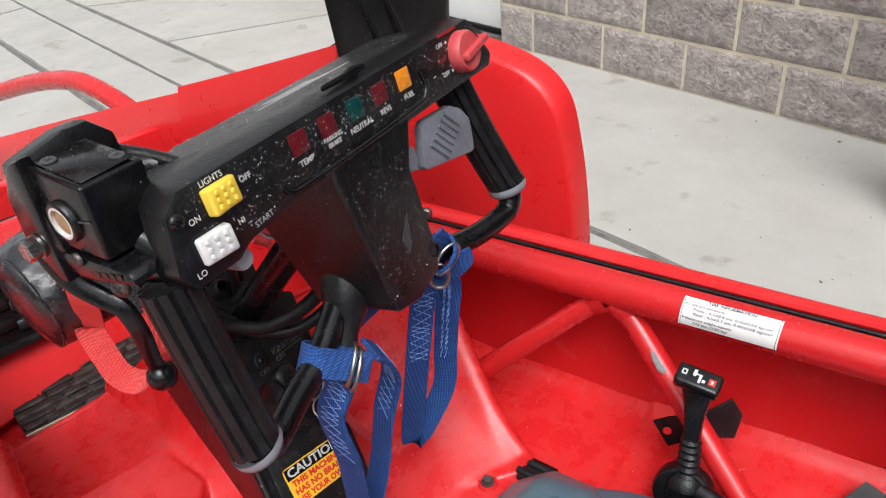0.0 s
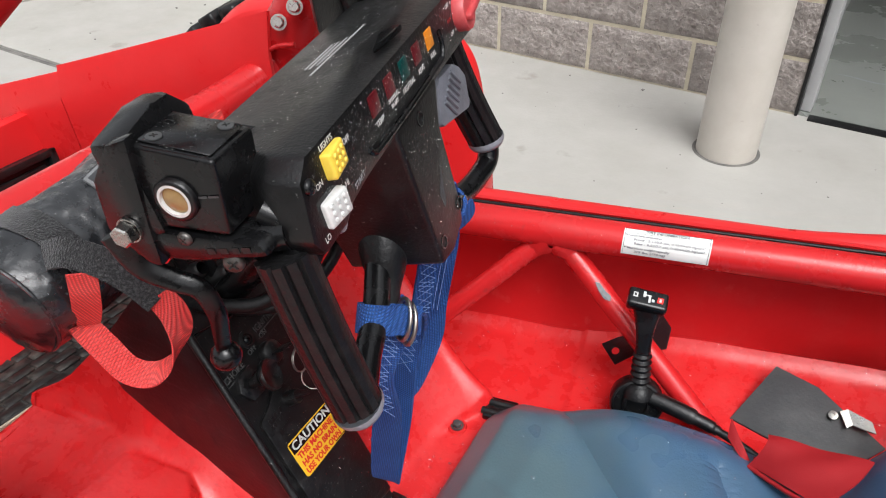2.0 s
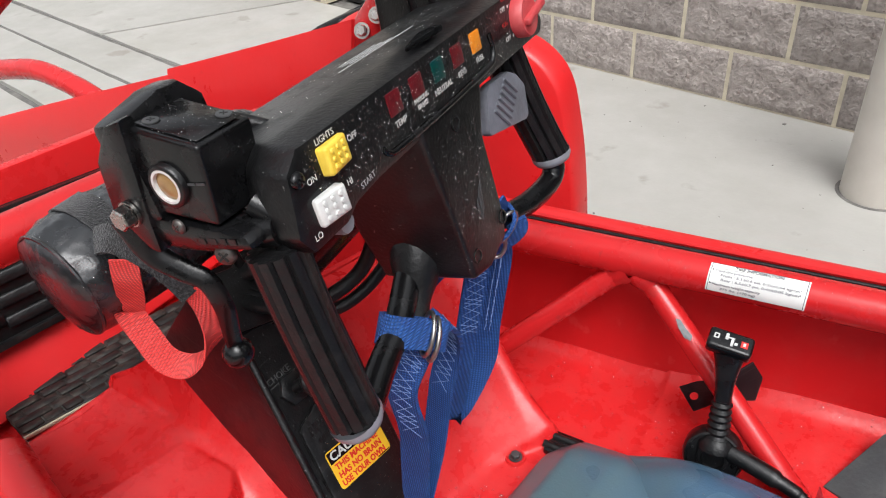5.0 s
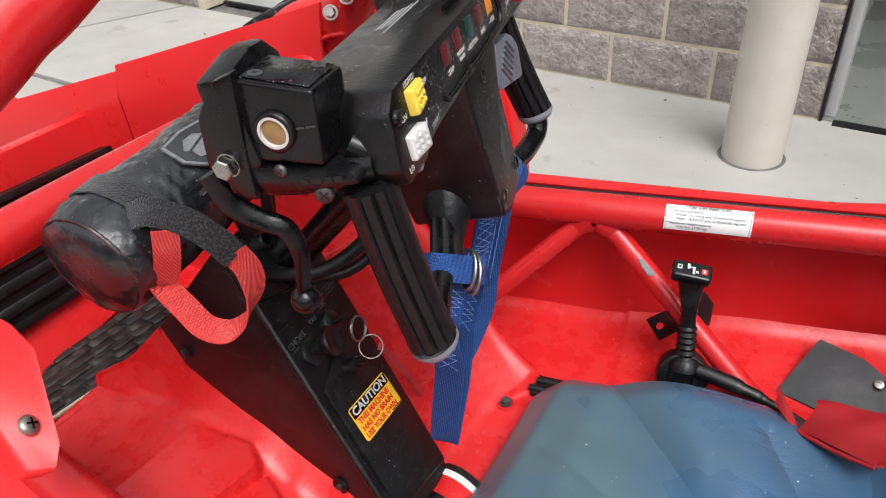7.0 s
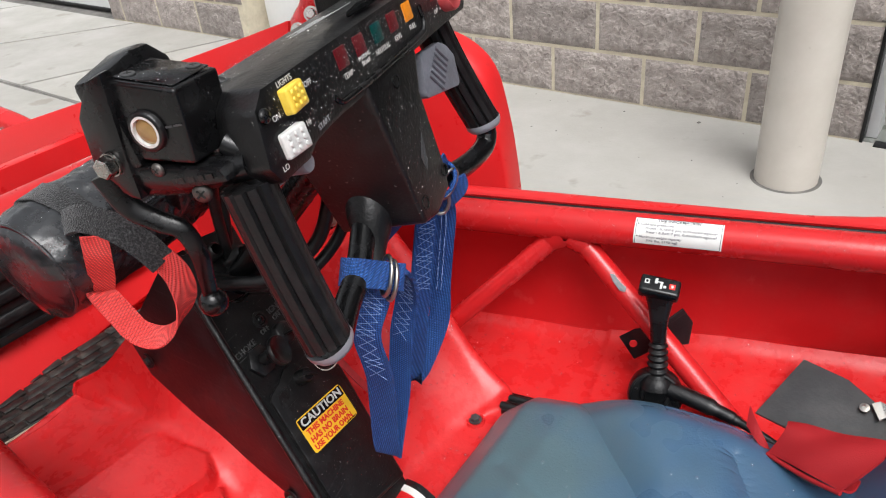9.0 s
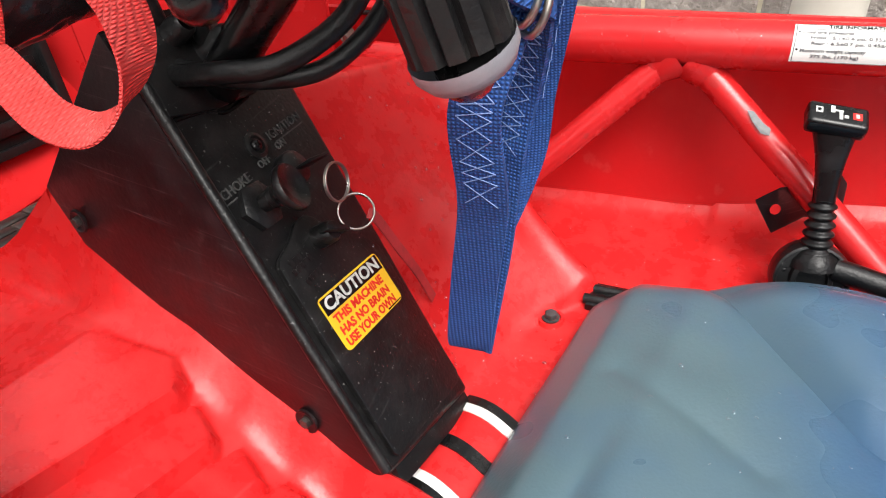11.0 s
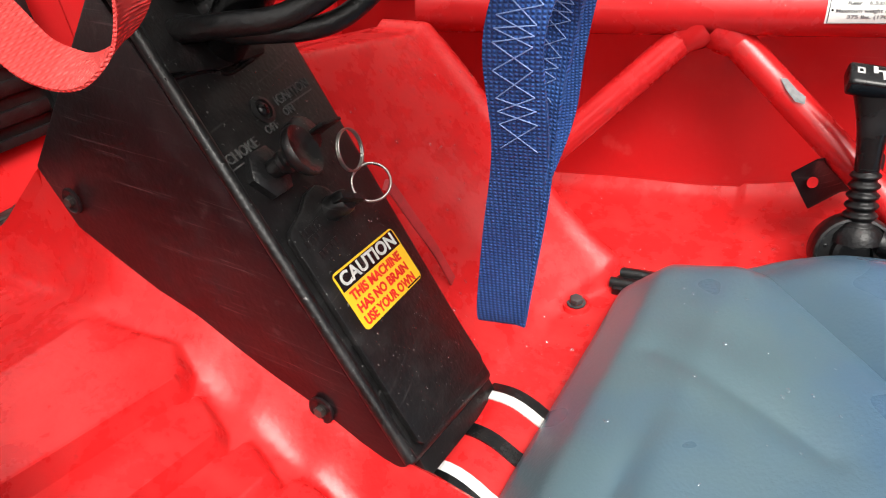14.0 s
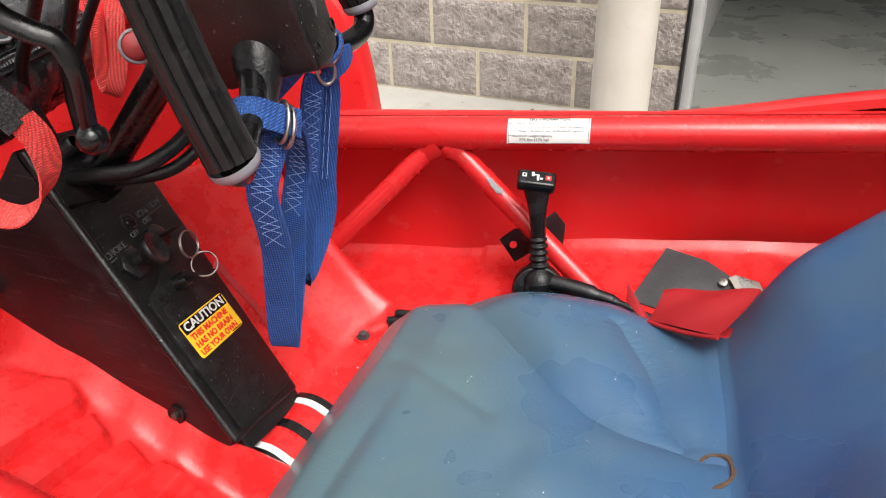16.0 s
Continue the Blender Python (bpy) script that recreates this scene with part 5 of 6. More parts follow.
# --- grey flap plate, belt
PT = [V3((0.528, 0.406, 0.606)), V3((0.486, 0.345, 0.566)), V3((0.600, 0.300, 0.566)), V3((0.648, 0.345, 0.575)), V3((0.575, 0.392, 0.600))]
fp = part("flap_plate", prism(PT, (0, 0, -0.003), 0.001), GREY_PLATE, buggy, "thin dark grey plate with a rivet")
fn = (PT[1] - PT[0]).cross(PT[2] - PT[0]).normalized()
fn = fn if fn.z > 0 else -fn
part("rivet", lathe([(0.0055, 0), (0.005, 0.0015), (0.002, 0.002), (0.0018, 0.0008), (0, 0.0008)], (0.592, 0.364, 0.5885), fn, 18), STEEL, fp)
part("foil_tag", prism([(0.598, 0.368, 0.592), (0.606, 0.372, 0.594), (0.630, 0.360, 0.594), (0.634, 0.348, 0.590), (0.622, 0.352, 0.588), (0.612, 0.356, 0.587), (0.606, 0.352, 0.585)], (0, 0, 0.0012)), STEEL, fp, "torn silver foil tag", False)


BA, BBL, BTR, BTIP = V3((0.513, 0.272, 0.633)), V3((0.499, 0.246, 0.611)), V3((0.600, 0.240, 0.664)), V3((0.559, 0.194, 0.637))


def f_belt(u, v):
    """A broad band folded over itself: the top sheet, the near fold and the sheet beneath."""
    a, b = BA.lerp(BTR, u), BBL.lerp(BTIP, u)
    if v < 0.6:
        t = v / 0.6
        return a.lerp(b, t) + V3((0.004, -0.003, 0.010)) * math.sin(t * math.pi) + V3((0, 0, 0.0015 * math.sin(u * 9 + t * 5)))
    t = (v - 0.6) / 0.4
    c = a.lerp(b, 0.55) + V3((0, 0.004, -0.016 - 0.006 * u))
    return b.lerp(c, t) + V3((0.002, -0.004, -0.003)) * math.sin(t * math.pi)


belt = part("seat_belt", sheet(f_belt, 30, 40, 0.0022), BELT_WEB, buggy, "folded red webbing seat belt", angle=60)
part("belt_hem", tube([BBL.lerp(BTIP, t) + V3((0, -0.002, -0.001 - 0.003 * math.sin(t * 3.1))) for t in (0, 0.25, 0.5, 0.75, 1)], 0.0024, 8), BELT_WEB, belt)
part("belt_sleeve", sheet(lambda u, v: BBL.lerp(BTIP, 0.10 + 0.6 * u) + V3((0.002, 0.004 - 0.001 * v, -0.004 - 0.008 * v + 0.002 * math.sin(u * 6))), 12, 5, 0.002), GREY_PLATE, belt, "dull grey sleeve under the belt")
part("belt_loop", sheet(lambda u, v: V3((0.478 + 0.024 * u, 0.275 - 0.034 * u + 0.012 * v, 0.612 - 0.010 * u + 0.016 * v * (1 - u))), 10, 6, 0.002), BELT_WEB, belt)

# --- tyre label on the rail
def on_rail(x, a):
    """Place on the rail at x, a degrees round from its near side upwards."""
    r = 0.0209
    return V3((x, 0.410 - r * math.cos(radians(a)), RAILZ(x) + r * math.sin(radians(a))))


tl = part("tyre_label", sheet(lambda u, v: on_rail(0.331 + 0.094 * u, -12 + 88 * v), 8, 12, 0.0003), PAPER, rail, "white tyre pressure sticker with black print")


def rail_text(word, x, a, size, bold=0.0, width=None):
    bm = text_mesh(word, size, Matrix.Identity(4), 0.00005, "LEFT", bold)
    k = 1.0
    if width:
        xs = [v.co.x for v in bm.verts]
        k = width / (max(xs) - min(xs))
    for v in bm.verts:
        q = on_rail(x + v.co.x * k, a + math.degrees(v.co.y / 0.0209))
        v.co = q + (q - V3((q.x, 0.410, RAILZ(q.x)))).normalized() * 0.0004
    part("wording", bm, INK_BLACK if size > 0.004 else INK_DIM, tl, "", False)


for a0, a1, x0, x1 in ((74.5, 75.5, 0.3325, 0.4235), (-11, -10, 0.3325, 0.4235), (60.5, 61.2, 0.3325, 0.4235), (-11, 75, 0.3325, 0.3330), (-11, 75, 0.4230, 0.4235)):
    part("border", sheet(lambda u, v: on_rail(lerp(x0, x1, u), lerp(a0, a1, v)) + (on_rail(x0, lerp(a0, a1, v)) - V3((x0, 0.410, RAILZ(x0)))).normalized() * 0.0003, 6, 8, 0), INK_BLACK, tl, "", False)
for a in (54.5, 15.5):
    part("bullet", lathe([(0.0009, 0), (0, 0.0003)], on_rail(0.3348, a), (0, -math.cos(radians(a)), math.sin(radians(a))), 10), INK_BLACK, tl)
rail_text("TIRE INFORMATION", 0.355, 68, 0.0048, 0.0001, 0.046)
rail_text("Cold tire pressures", 0.337, 53, 0.0036, 0.0001, 0.036)
rail_text("Front : 5.1±0.6 psi, 0.35±0.04 kg/cm²", 0.343, 41, 0.0036, 0.0001, 0.076)
rail_text("Rear : 6.5±0.7 psi, 0.45±0.05 kg/cm²", 0.344, 29, 0.0036, 0.0001, 0.075)
rail_text("Maximum weight capacity", 0.337, 14, 0.0036, 0.0001, 0.046)
rail_text("375 lbs. (170 kg)", 0.345, 2, 0.0036, 0.0001, 0.034)


# --- steering yoke: u to the driver's right, v up the panel, n towards the driver
YU = V3((-0.04, 1, 0)).normalized()
YV = V3((-0.217, 0, 0.976))
YV = (YV - YU * YU.dot(YV)).normalized()
YN = YU.cross(YV)
YO = V3((0.205, 0.11, 1.0))
YM = Matrix.Translation(YO) @ Matrix((YU, YV, YN)).transposed().to_4x4()


def Y(u, v, n=0.0):
    return YM @ V3((u, v, n))


PAN = [(-0.146, 0.028), (-0.139, 0.060), (-0.127, 0.069), (0.156, 0.072), (0.178, 0.038), (0.172, 0.029), (0.110, 0.029), (-0.040, 0.026), (-0.066, 0.0255), (-0.080, 0.0245), (-0.097, 0.0225), (-0.108, 0.017), (-0.139, 0.016)]
bm = B()
front = [bm.verts.new((u, v, 0)) for u, v in PAN]
mid = [bm.verts.new((u * 0.995, v + 0.002 * (v > 0.05), -0.022)) for u, v in PAN]
back = [bm.verts.new((u * (0.80 if u < 0 else 0.95) + 0.012 * (u < 0), v - 0.001 * (v > 0.05) - 0.003, -0.094)) for u, v in PAN]
bm.faces.new(front)
bm.faces.new(back[::-1])
k = len(PAN)
for r0, r1 in ((front, mid), (mid, back)):
    for i in range(k):
        bm.faces.new((r0[i], r1[i], r1[(i + 1) % k], r0[(i + 1) % k]))
bmesh.ops.recalc_face_normals(bm, faces=bm.faces)
bmesh.ops.bevel(bm, geom=list(bm.edges), offset=0.0034, segments=2, affect="EDGES", profile=0.6)
bm.transform(YM)
yoke = part("steering_yoke", bm, BLACK, buggy, "black moulded steering yoke with switches and warning lamps, wet")

HUB = [(-0.026, 0.032), (0.060, 0.032), (0.0455, 0.000), (0.0475, -0.066), (0.043, -0.082), (0.014, -0.0905), (-0.010, -0.086)]
bm = B()
f = [bm.verts.new((u, v, 0.001)) for u, v in HUB]
b2 = [bm.verts.new((u - 0.004 * (u < 0) - (0.016 if (u < 0 and v > 0) else 0), v, -0.075)) for u, v in HUB]
bm.faces.new(f)
bm.faces.new(b2[::-1])
for i in range(len(HUB)):
    bm.faces.new((f[i], b2[i], b2[(i + 1) % len(HUB)], f[(i + 1) % len(HUB)]))
bmesh.ops.recalc_face_normals(bm, faces=bm.faces)
bmesh.ops.bevel(bm, geom=list(bm.edges), offset=0.004, segments=3, affect="EDGES", profile=0.6)
bm.transform(YM)
hub = part("hub", bm, BLACK, yoke, "black hub pad beaded with rain")
for u, v in ((0.014, 0.020), (-0.001, -0.072), (0.043, -0.066)):
    part("screw_hole", lathe([(0.0055, 0), (0.0055, 0.0008), (0.0042, 0.0008), (0.004, -0.002), (0, -0.002)], Y(u, v, 0.001), YN, 20), INK_BLACK, hub)
wing = B()
for i in range(6):
    strapm = YM @ Matrix.Translation((0.020, -0.034 - i * 0.003, 0.0012)) @ Matrix.Rotation(radians(50), 4, "Z")
    box(wing, (-0.010 + i * 0.001, -0.0005, 0), (0.010 - i * 0.0012, 0.0005, 0.0004), strapm)
part("emblem", wing, INK_FAINT, hub, "worn grey emblem", False)


def grip(a, b, name):
    """Ribbed rubber hand grip."""
    n = 60
    sec = lambda i, f: [((0.0165 - (0.0024 if j % 5 == 0 else 0.0)) * math.cos(2 * math.pi * j / n), (0.0165 - (0.0024 if j % 5 == 0 else 0.0)) * math.sin(2 * math.pi * j / n)) for j in range(n)]
    return part(name, sweep(B(), [V3(a).lerp(V3(b), t / 12) - YN * 0.0018 * math.sin(t / 12 * math.pi) for t in range(13)], sec), RUBBER, yoke, "ribbed black rubber hand grip", angle=40)


GL0, GL1 = Y(-0.140, 0.020, -0.026), Y(-0.140, -0.096, -0.019)
GR0, GR1 = Y(0.143, 0.030, -0.024), Y(0.171, -0.076, -0.013)
gl = grip(GL0, GL1, "hand_grip")
gr = grip(GR0, GR1, "hand_grip")
for a, b, g in ((GL0, GL1, gl), (GR0, GR1, gr)):
    d = (b - a).normalized()
    part("end_cap", lathe([(0.0172, -0.001), (0.0172, 0.003), (0.015, 0.007), (0.008, 0.009), (0, 0.009)], b, d + (V3((0, 0.25, 0)) if g is gl else V3((0, -0.2, 0))), 24), GREY_PL, g, "pale grey end cap")
part("lower_bar", tube([GL1 + YV * -0.004, Y(-0.124, -0.109, -0.026), Y(-0.092, -0.103, -0.034), Y(-0.060, -0.094, -0.038), Y(-0.024, -0.076, -0.045)], 0.0098, 18), BLACK_GLOSS, yoke, "wet black steel bar")
part("lower_bar", tube([GR1 + YV * -0.003, Y(0.171, -0.091, -0.013), Y(0.158, -0.100, -0.016), Y(0.110, -0.0975, -0.022), Y(0.035, -0.078, -0.034)], 0.0098, 16), BLACK_GLOSS, yoke)
part("neck", lathe([(0, 0.040), (0.0165, 0.037), (0.0195, 0.024), (0.0185, 0.008), (0.0150, -0.006), (0.0120, -0.014), (0.0102, -0.020), (0.0100, -0.034)], Y(-0.018, -0.080, -0.043), Y(0, 0, 0) - Y(-0.55, -0.80, 0.05), 24), RUBBER, yoke)


# warning lamps
rim_path = smooth_path([Y(-0.064, 0.0385, 0.0006), Y(-0.060, 0.0345, 0.0010), Y(-0.050, 0.0330, 0.0012), Y(0.010, 0.0335, 0.0012), Y(0.070, 0.0360, 0.0012), Y(0.081, 0.0385, 0.0012), Y(0.0855, 0.0455, 0.0010), Y(0.0845, 0.0560, 0.0006)], 6)
part("lamp_surround", sweep(B(), rim_path, ring_sec(0.0021, 10)), BLACK_GLOSS, yoke, "moulded rim round the warning lamps")
lamps = ((-0.041, LAMP_RED, "TEMP", "dark red warning lamp"), (-0.015, LAMP_RED, "PARKING\nBRAKE", "dark red warning lamp"), (0.012, LAMP_GREEN, "NEUTRAL", "dark green indicator lamp"), (0.038, LAMP_RED, "REVS", "dark red warning lamp"), (0.065, LAMP_AMBER, "FUEL", "amber warning lamp"))
for u, mt, word, lab in lamps:
    bm = B()
    box(bm, (u - 0.0072, 0.0502, -0.001), (u + 0.0072, 0.0640, 0.0008), YM, 0.0012)
    lamp = part("warning_lamp", bm, mt, yoke, lab)
    size = 0.0056 if "\n" not in word else 0.0044
    wm = YM @ Matrix.Translation((u + 0.001, 0.0450 if "\n" not in word else 0.0470, 0.0005))
    part("lettering", text_mesh(word, size * 0.94, wm, 0.0001, bold=0.00002), INK_WHITE, yoke, "white lettering", False)


def rocker(u, v, mt, name, lab, tilt):
    m = YM @ Matrix.Translation((u, v, 0.0)) @ Matrix.Rotation(radians(tilt), 4, "Y")
    bm = B()
    box(bm, (-0.0108, -0.0078, -0.003), (0.0108, 0.0078, 0.0050), m, 0.0020, 3)
    sw = part(name, bm, mt, yoke, lab)
    for i in range(3):
        for j in range(3):
            part("stud", lathe([(0.0017, 0), (0.0013, 0.0009), (0, 0.0012)], m @ V3(((i - 1) * 0.0058, (j - 1) * 0.0042, 0.0050)), m.to_3x3() @ V3((0, 0, 1)), 8), mt, sw)


rocker(-0.1045, 0.0550, YELLOW_PL, "light_switch", "yellow studded rocker switch", 8)
rocker(-0.1190, 0.0338, WHITE_PL, "beam_switch", "grey-white studded rocker switch", -8)
for word, u, v, s in (("LIGHTS", -0.106, 0.0655, 0.0054), ("ON", -0.1245, 0.0505, 0.0054), ("OFF", -0.0855, 0.0565, 0.0054), ("HI", -0.0985, 0.0365, 0.0054), ("LO", -0.1335, 0.0235, 0.0054), ("OFF", 0.113, 0.0640, 0.0052), ("OFF", 0.113, 0.0430, 0.0052)):
    part("lettering", text_mesh(word, s * 0.92, YM @ Matrix.Translation((u, v, 0.0005)), 0.0001, bold=0.0), INK_WHITE, yoke, "", False)
part("lettering", text_mesh("RUN", 0.0044, YM @ Matrix.Translation((0.112, 0.0535, 0.0005)), 0.0001), INK_RED_DIM, yoke, "", False)
for v in (0.064, 0.043):
    part("mark_dot", lathe([(0.0012, 0), (0, 0.0003)], Y(0.1215, v, 0.0005), YN, 10), INK_WHITE, yoke)
bars(yoke, YM @ Matrix.Translation((0.125, 0.0705, 0.0004)), [(-0.012, -0.008, 0), (-0.007, -0.003, 0), (-0.002, 0.002, 0), (0.003, 0.007, 0), (0.008, 0.013, 0)], INK_RED_DIM, 0.0024)
part("lettering", text_mesh("START", 0.0050, YM @ Matrix.Translation((-0.084, 0.0300, 0.0005)) @ Matrix.Rotation(radians(6), 4, "Z"), 0.0001), INK_GREY, yoke, "", False)
part("start_button", lathe([(0.007, -0.01), (0.007, 0.004), (0.006, 0.006), (0, 0.006)], Y(-0.100, 0.012, -0.016), YN, 18), GREY_PL, yoke)
stop = part("stop_switch", lathe([(0.0155, 0), (0.0155, 0.007), (0.0140, 0.0095), (0, 0.0095)], Y(0.1365, 0.052, 0.0), YN, 32), KNOB_RED, yoke, "round dull red engine stop knob")
bm = B()
box(bm, (-0.013, -0.0030, 0.008), (0.021, 0.0030, 0.0140), YM @ Matrix.Translation((0.138, 0.052, 0)) @ Matrix.Rotation(radians(12), 4, "Z"), 0.0020, 3)
part("knob_bar", bm, KNOB_RED, stop)
crosshead(Y(-0.1345, 0.0555, 0.0008), YN, 0.0045, yoke, material=BLACK_GLOSS)
# worn print on the top face and small vents
tm = YM @ frame_of((0.040, 0.0729, -0.044), (1, 0, 0.0), (0, 0.9965, -0.083))
rnd = random.Random(8)
for y, x0, x1 in ((0.0030, -0.0635, 0.028), (0.0068, -0.046, 0.004), (0.0106, -0.050, -0.002), (0.0144, -0.049, -0.006)):
    x = x0
    row = []
    while x < x1:
        w = rnd.uniform(0.0012, 0.0034)
        row.append((x, min(x1, x + w), y))
        x += w + 0.0009
    bars(yoke, tm, row, INK_PALE, 0.0017)
part("scoop", prism([Y(0.000, 0.0725, -0.012), Y(0.024, 0.0735, -0.007), Y(0.040, 0.0738, -0.006), Y(0.036, 0.0735, -0.020)], YV * 0.0045, 0.0016), BLACK_GLOSS, yoke, "raised lip on the panel top")
part("stub", lathe([(0.008, 0), (0.008, 0.022), (0.006, 0.024), (0, 0.024)], Y(-0.088, 0.066, -0.070), YU * -0.6 + YV * 0.25 + YN * -0.6, 16), BLACK, yoke)
# throttle paddle
bm = prism([Y(0.0757, 0.0165, -0.006), Y(0.082, 0.0205, -0.006), Y(0.1150, 0.0185, -0.006), Y(0.1250, 0.0125, -0.005), Y(0.1330, 0.0010, -0.004), Y(0.1298, -0.0225, -0.004), Y(0.1250, -0.0245, -0.004), Y(0.0690, -0.0140, -0.006), Y(0.0670, -0.0100, -0.006)], YN * -0.008, 0.0022)
pad = part("throttle_paddle", bm, PADDLE, yoke, "grey ribbed thumb throttle paddle")
for i in range(6):
    t = i / 5
    a = V3((lerp(0.080, 0.104, t), lerp(0.0015, 0.0165, t), -0.0052))
    b = a + V3((0.9, -1.0, 0.06)) * lerp(0.0170, 0.0150, t)
    a, b = Y(*a), Y(*b)
    part("ridge", tube([a, b], 0.0014, 6), PADDLE, pad)
part("paddle_arm", prism([Y(0.069, 0.006, -0.012), Y(0.070, -0.013, -0.012), Y(0.046, -0.010, -0.022), Y(0.047, 0.000, -0.022)], YN * -0.004, 0.0012), PADDLE, pad)

# steering shaft and hoses
part("steering_shaft", tube([Y(0.014, -0.020, -0.074), (-0.015, 0.126, 0.790)], 0.0140, 20), BLACK_GLOSS, buggy, "black steering shaft")
for pts, r in (([(-0.022, 0.100, 0.812), (0.015, 0.100, 0.818), (0.05, 0.115, 0.822), (0.080, 0.150, 0.845), (0.10, 0.16, 0.90), (0.12, 0.15, 0.96)], 0.0068),
               ([(-0.020, 0.108, 0.814), (0.03, 0.108, 0.812), (0.07, 0.135, 0.815), (0.095, 0.175, 0.850), (0.105, 0.18, 0.92), (0.12, 0.16, 0.98)], 0.006),
               ([(-0.035, 0.120, 0.83), (-0.03, 0.10, 0.90), (0.03, 0.06, 0.96), (0.08, 0.02, 1.00)], 0.005),
               ([(-0.02, 0.135, 0.82), (-0.01, 0.13, 0.90), (0.05, 0.10, 0.99), (0.11, 0.07, 1.03)], 0.0055),
               ([(-0.03, 0.15, 0.82), (-0.02, 0.16, 0.90), (0.06, 0.14, 1.00), (0.12, 0.11, 1.03)], 0.0045)):
    part("hose", tube(pts, r, 14), RUBBER, buggy, "black rubber hose")
for p in ((-0.036, 0.119, 0.825), (-0.022, 0.138, 0.812)):
    part("hose_boot", lathe([(0.013, 0), (0.013, 0.004), (0.009, 0.008), (0.008, 0.022), (0.006, 0.024)], p, CN, 18), RUBBER, buggy)

# --- brake fluid box with sight glass, lever
SIDE = [(0.098, -0.075), (0.085, -0.030), (0.042, -0.039), (0.050, -0.084)]          # v, n of the face that looks left
bm = B()
L = [bm.verts.new(Y(-0.157, v, n)) for v, n in SIDE]
Rr = [bm.verts.new(Y(-0.1185, v - 0.001, n)) for v, n in SIDE]
bm.faces.new(L)
bm.faces.new(Rr[::-1])
for i in range(4):
    bm.faces.new((L[i], Rr[i], Rr[(i + 1) % 4], L[(i + 1) % 4]))
bmesh.ops.recalc_face_normals(bm, faces=bm.faces)
bmesh.ops.bevel(bm, geom=list(bm.edges), offset=0.0025, segments=3, affect="EDGES", profile=0.6)
res = part("brake_reservoir", bm, BLACK_GLOSS, yoke, "glossy black brake fluid box with round sight glass")
gc = Y(-0.1575, 0.066, -0.0605)
part("sight_rim", lathe([(0.0122, -0.002), (0.0122, 0.002), (0.0112, 0.003), (0.0096, 0.003), (0.0094, 0.001)], gc, -YU, 32), BLACK, res)
part("sight_ring", lathe([(0.0095, 0.0005), (0.0095, 0.003), (0.0080, 0.003), (0.0078, 0.0008)], gc, -YU, 32), WHITE_PL, res)
part("sight_glass", lathe([(0.0080, 0.0008), (0.005, 0.0022), (0, 0.0026)], gc, -YU, 28), BRASS, res, "amber sight glass")
topn = (Y(-0.13, 0.085, -0.030) - Y(-0.13, 0.098, -0.075)).cross(YU).normalized()
topn = topn if topn.z > 0 else -topn
for u, t in ((-0.148, 0.20), (-0.126, 0.78)):
    flat_screw(Y(u, lerp(0.098, 0.085, t), lerp(-0.075, -0.030, t)) + topn * 0.0014, topn, 0.0042, res, GREY_PLATE)
lid_m = frame_of(Y(-0.1375, 0.0913, -0.0525) + topn * 0.0003, YU, topn)
bm = B()
box(bm, (-0.0160, -0.0205, 0), (0.0160, 0.0205, 0.0010), lid_m, 0.0006, 1)
part("lid_plate", bm, BLACK_GLOSS, res, "flat black lid")
bars(res, frame_of(Y(-0.1575, 0.066, -0.041), -YN, -YU), [(-0.006, 0.000, 0), (0.001, 0.006, 0)], INK_FAINT, 0.0012)
# bracket plate behind the box
bm = prism([Y(-0.162, v, n) for v, n in ((0.103, -0.070), (0.100, -0.085), (0.081, -0.104), (0.051, -0.112), (0.029, -0.096), (0.026, -0.088), (0.050, -0.0835))], YU * 0.010, 0.003)
join(bm, prism([Y(u, v, -0.0765) for u, v in ((-0.160, 0.100), (-0.128, 0.1065), (-0.113, 0.1065), (-0.101, 0.094), (-0.101, 0.045), (-0.160, 0.045))], YN * -0.022, 0.005))
brb = part("reservoir_bracket", bm, BLACK_GLOSS, yoke, "black folded steel bracket")
part("cylinder_body", prism([Y(-0.159, v, n) for v, n in ((0.0485, -0.102), (0.0475, -0.085), (0.040, -0.040), (0.037, -0.022), (0.029, -0.020), (0.0285, -0.060), (0.033, -0.098))], YU * 0.026, 0.004), BLACK_GLOSS, brb, "black cast brake cylinder with raised marks")
bars(brb, frame_of(Y(-0.1592, 0.0345, -0.042), YN, -YU), [(-0.014, -0.009, 0), (-0.006, -0.001, 0), (0.002, 0.006, 0), (0.008, 0.013, 0)], BLACK, 0.0035)
hexbolt(Y(-0.1625, 0.052, -0.095), -YU, 0.0066, 0.009, brb, washer=1.12)
crosshead(Y(-0.1590, 0.043, -0.066), -YU, 0.0042, brb, material=SCREW_DARK)
part("master_cylinder", tube([Y(-0.146, 0.034, -0.108), Y(-0.146, 0.031, -0.065), Y(-0.138, 0.031, -0.018)], 0.0095, 18), BLACK_GLOSS, yoke, "black brake cylinder")
part("cylinder_clamp", tube([Y(-0.138, 0.046, -0.030), Y(-0.136, 0.036, -0.020), Y(-0.136, 0.020, -0.020)], 0.0075, 12), BLACK_GLOSS, yoke)
crosshead(Y(-0.1535, 0.0235, -0.0475), -YU * 0.9 + YN * 0.3, 0.0060, yoke, material=SCREW_DARK)
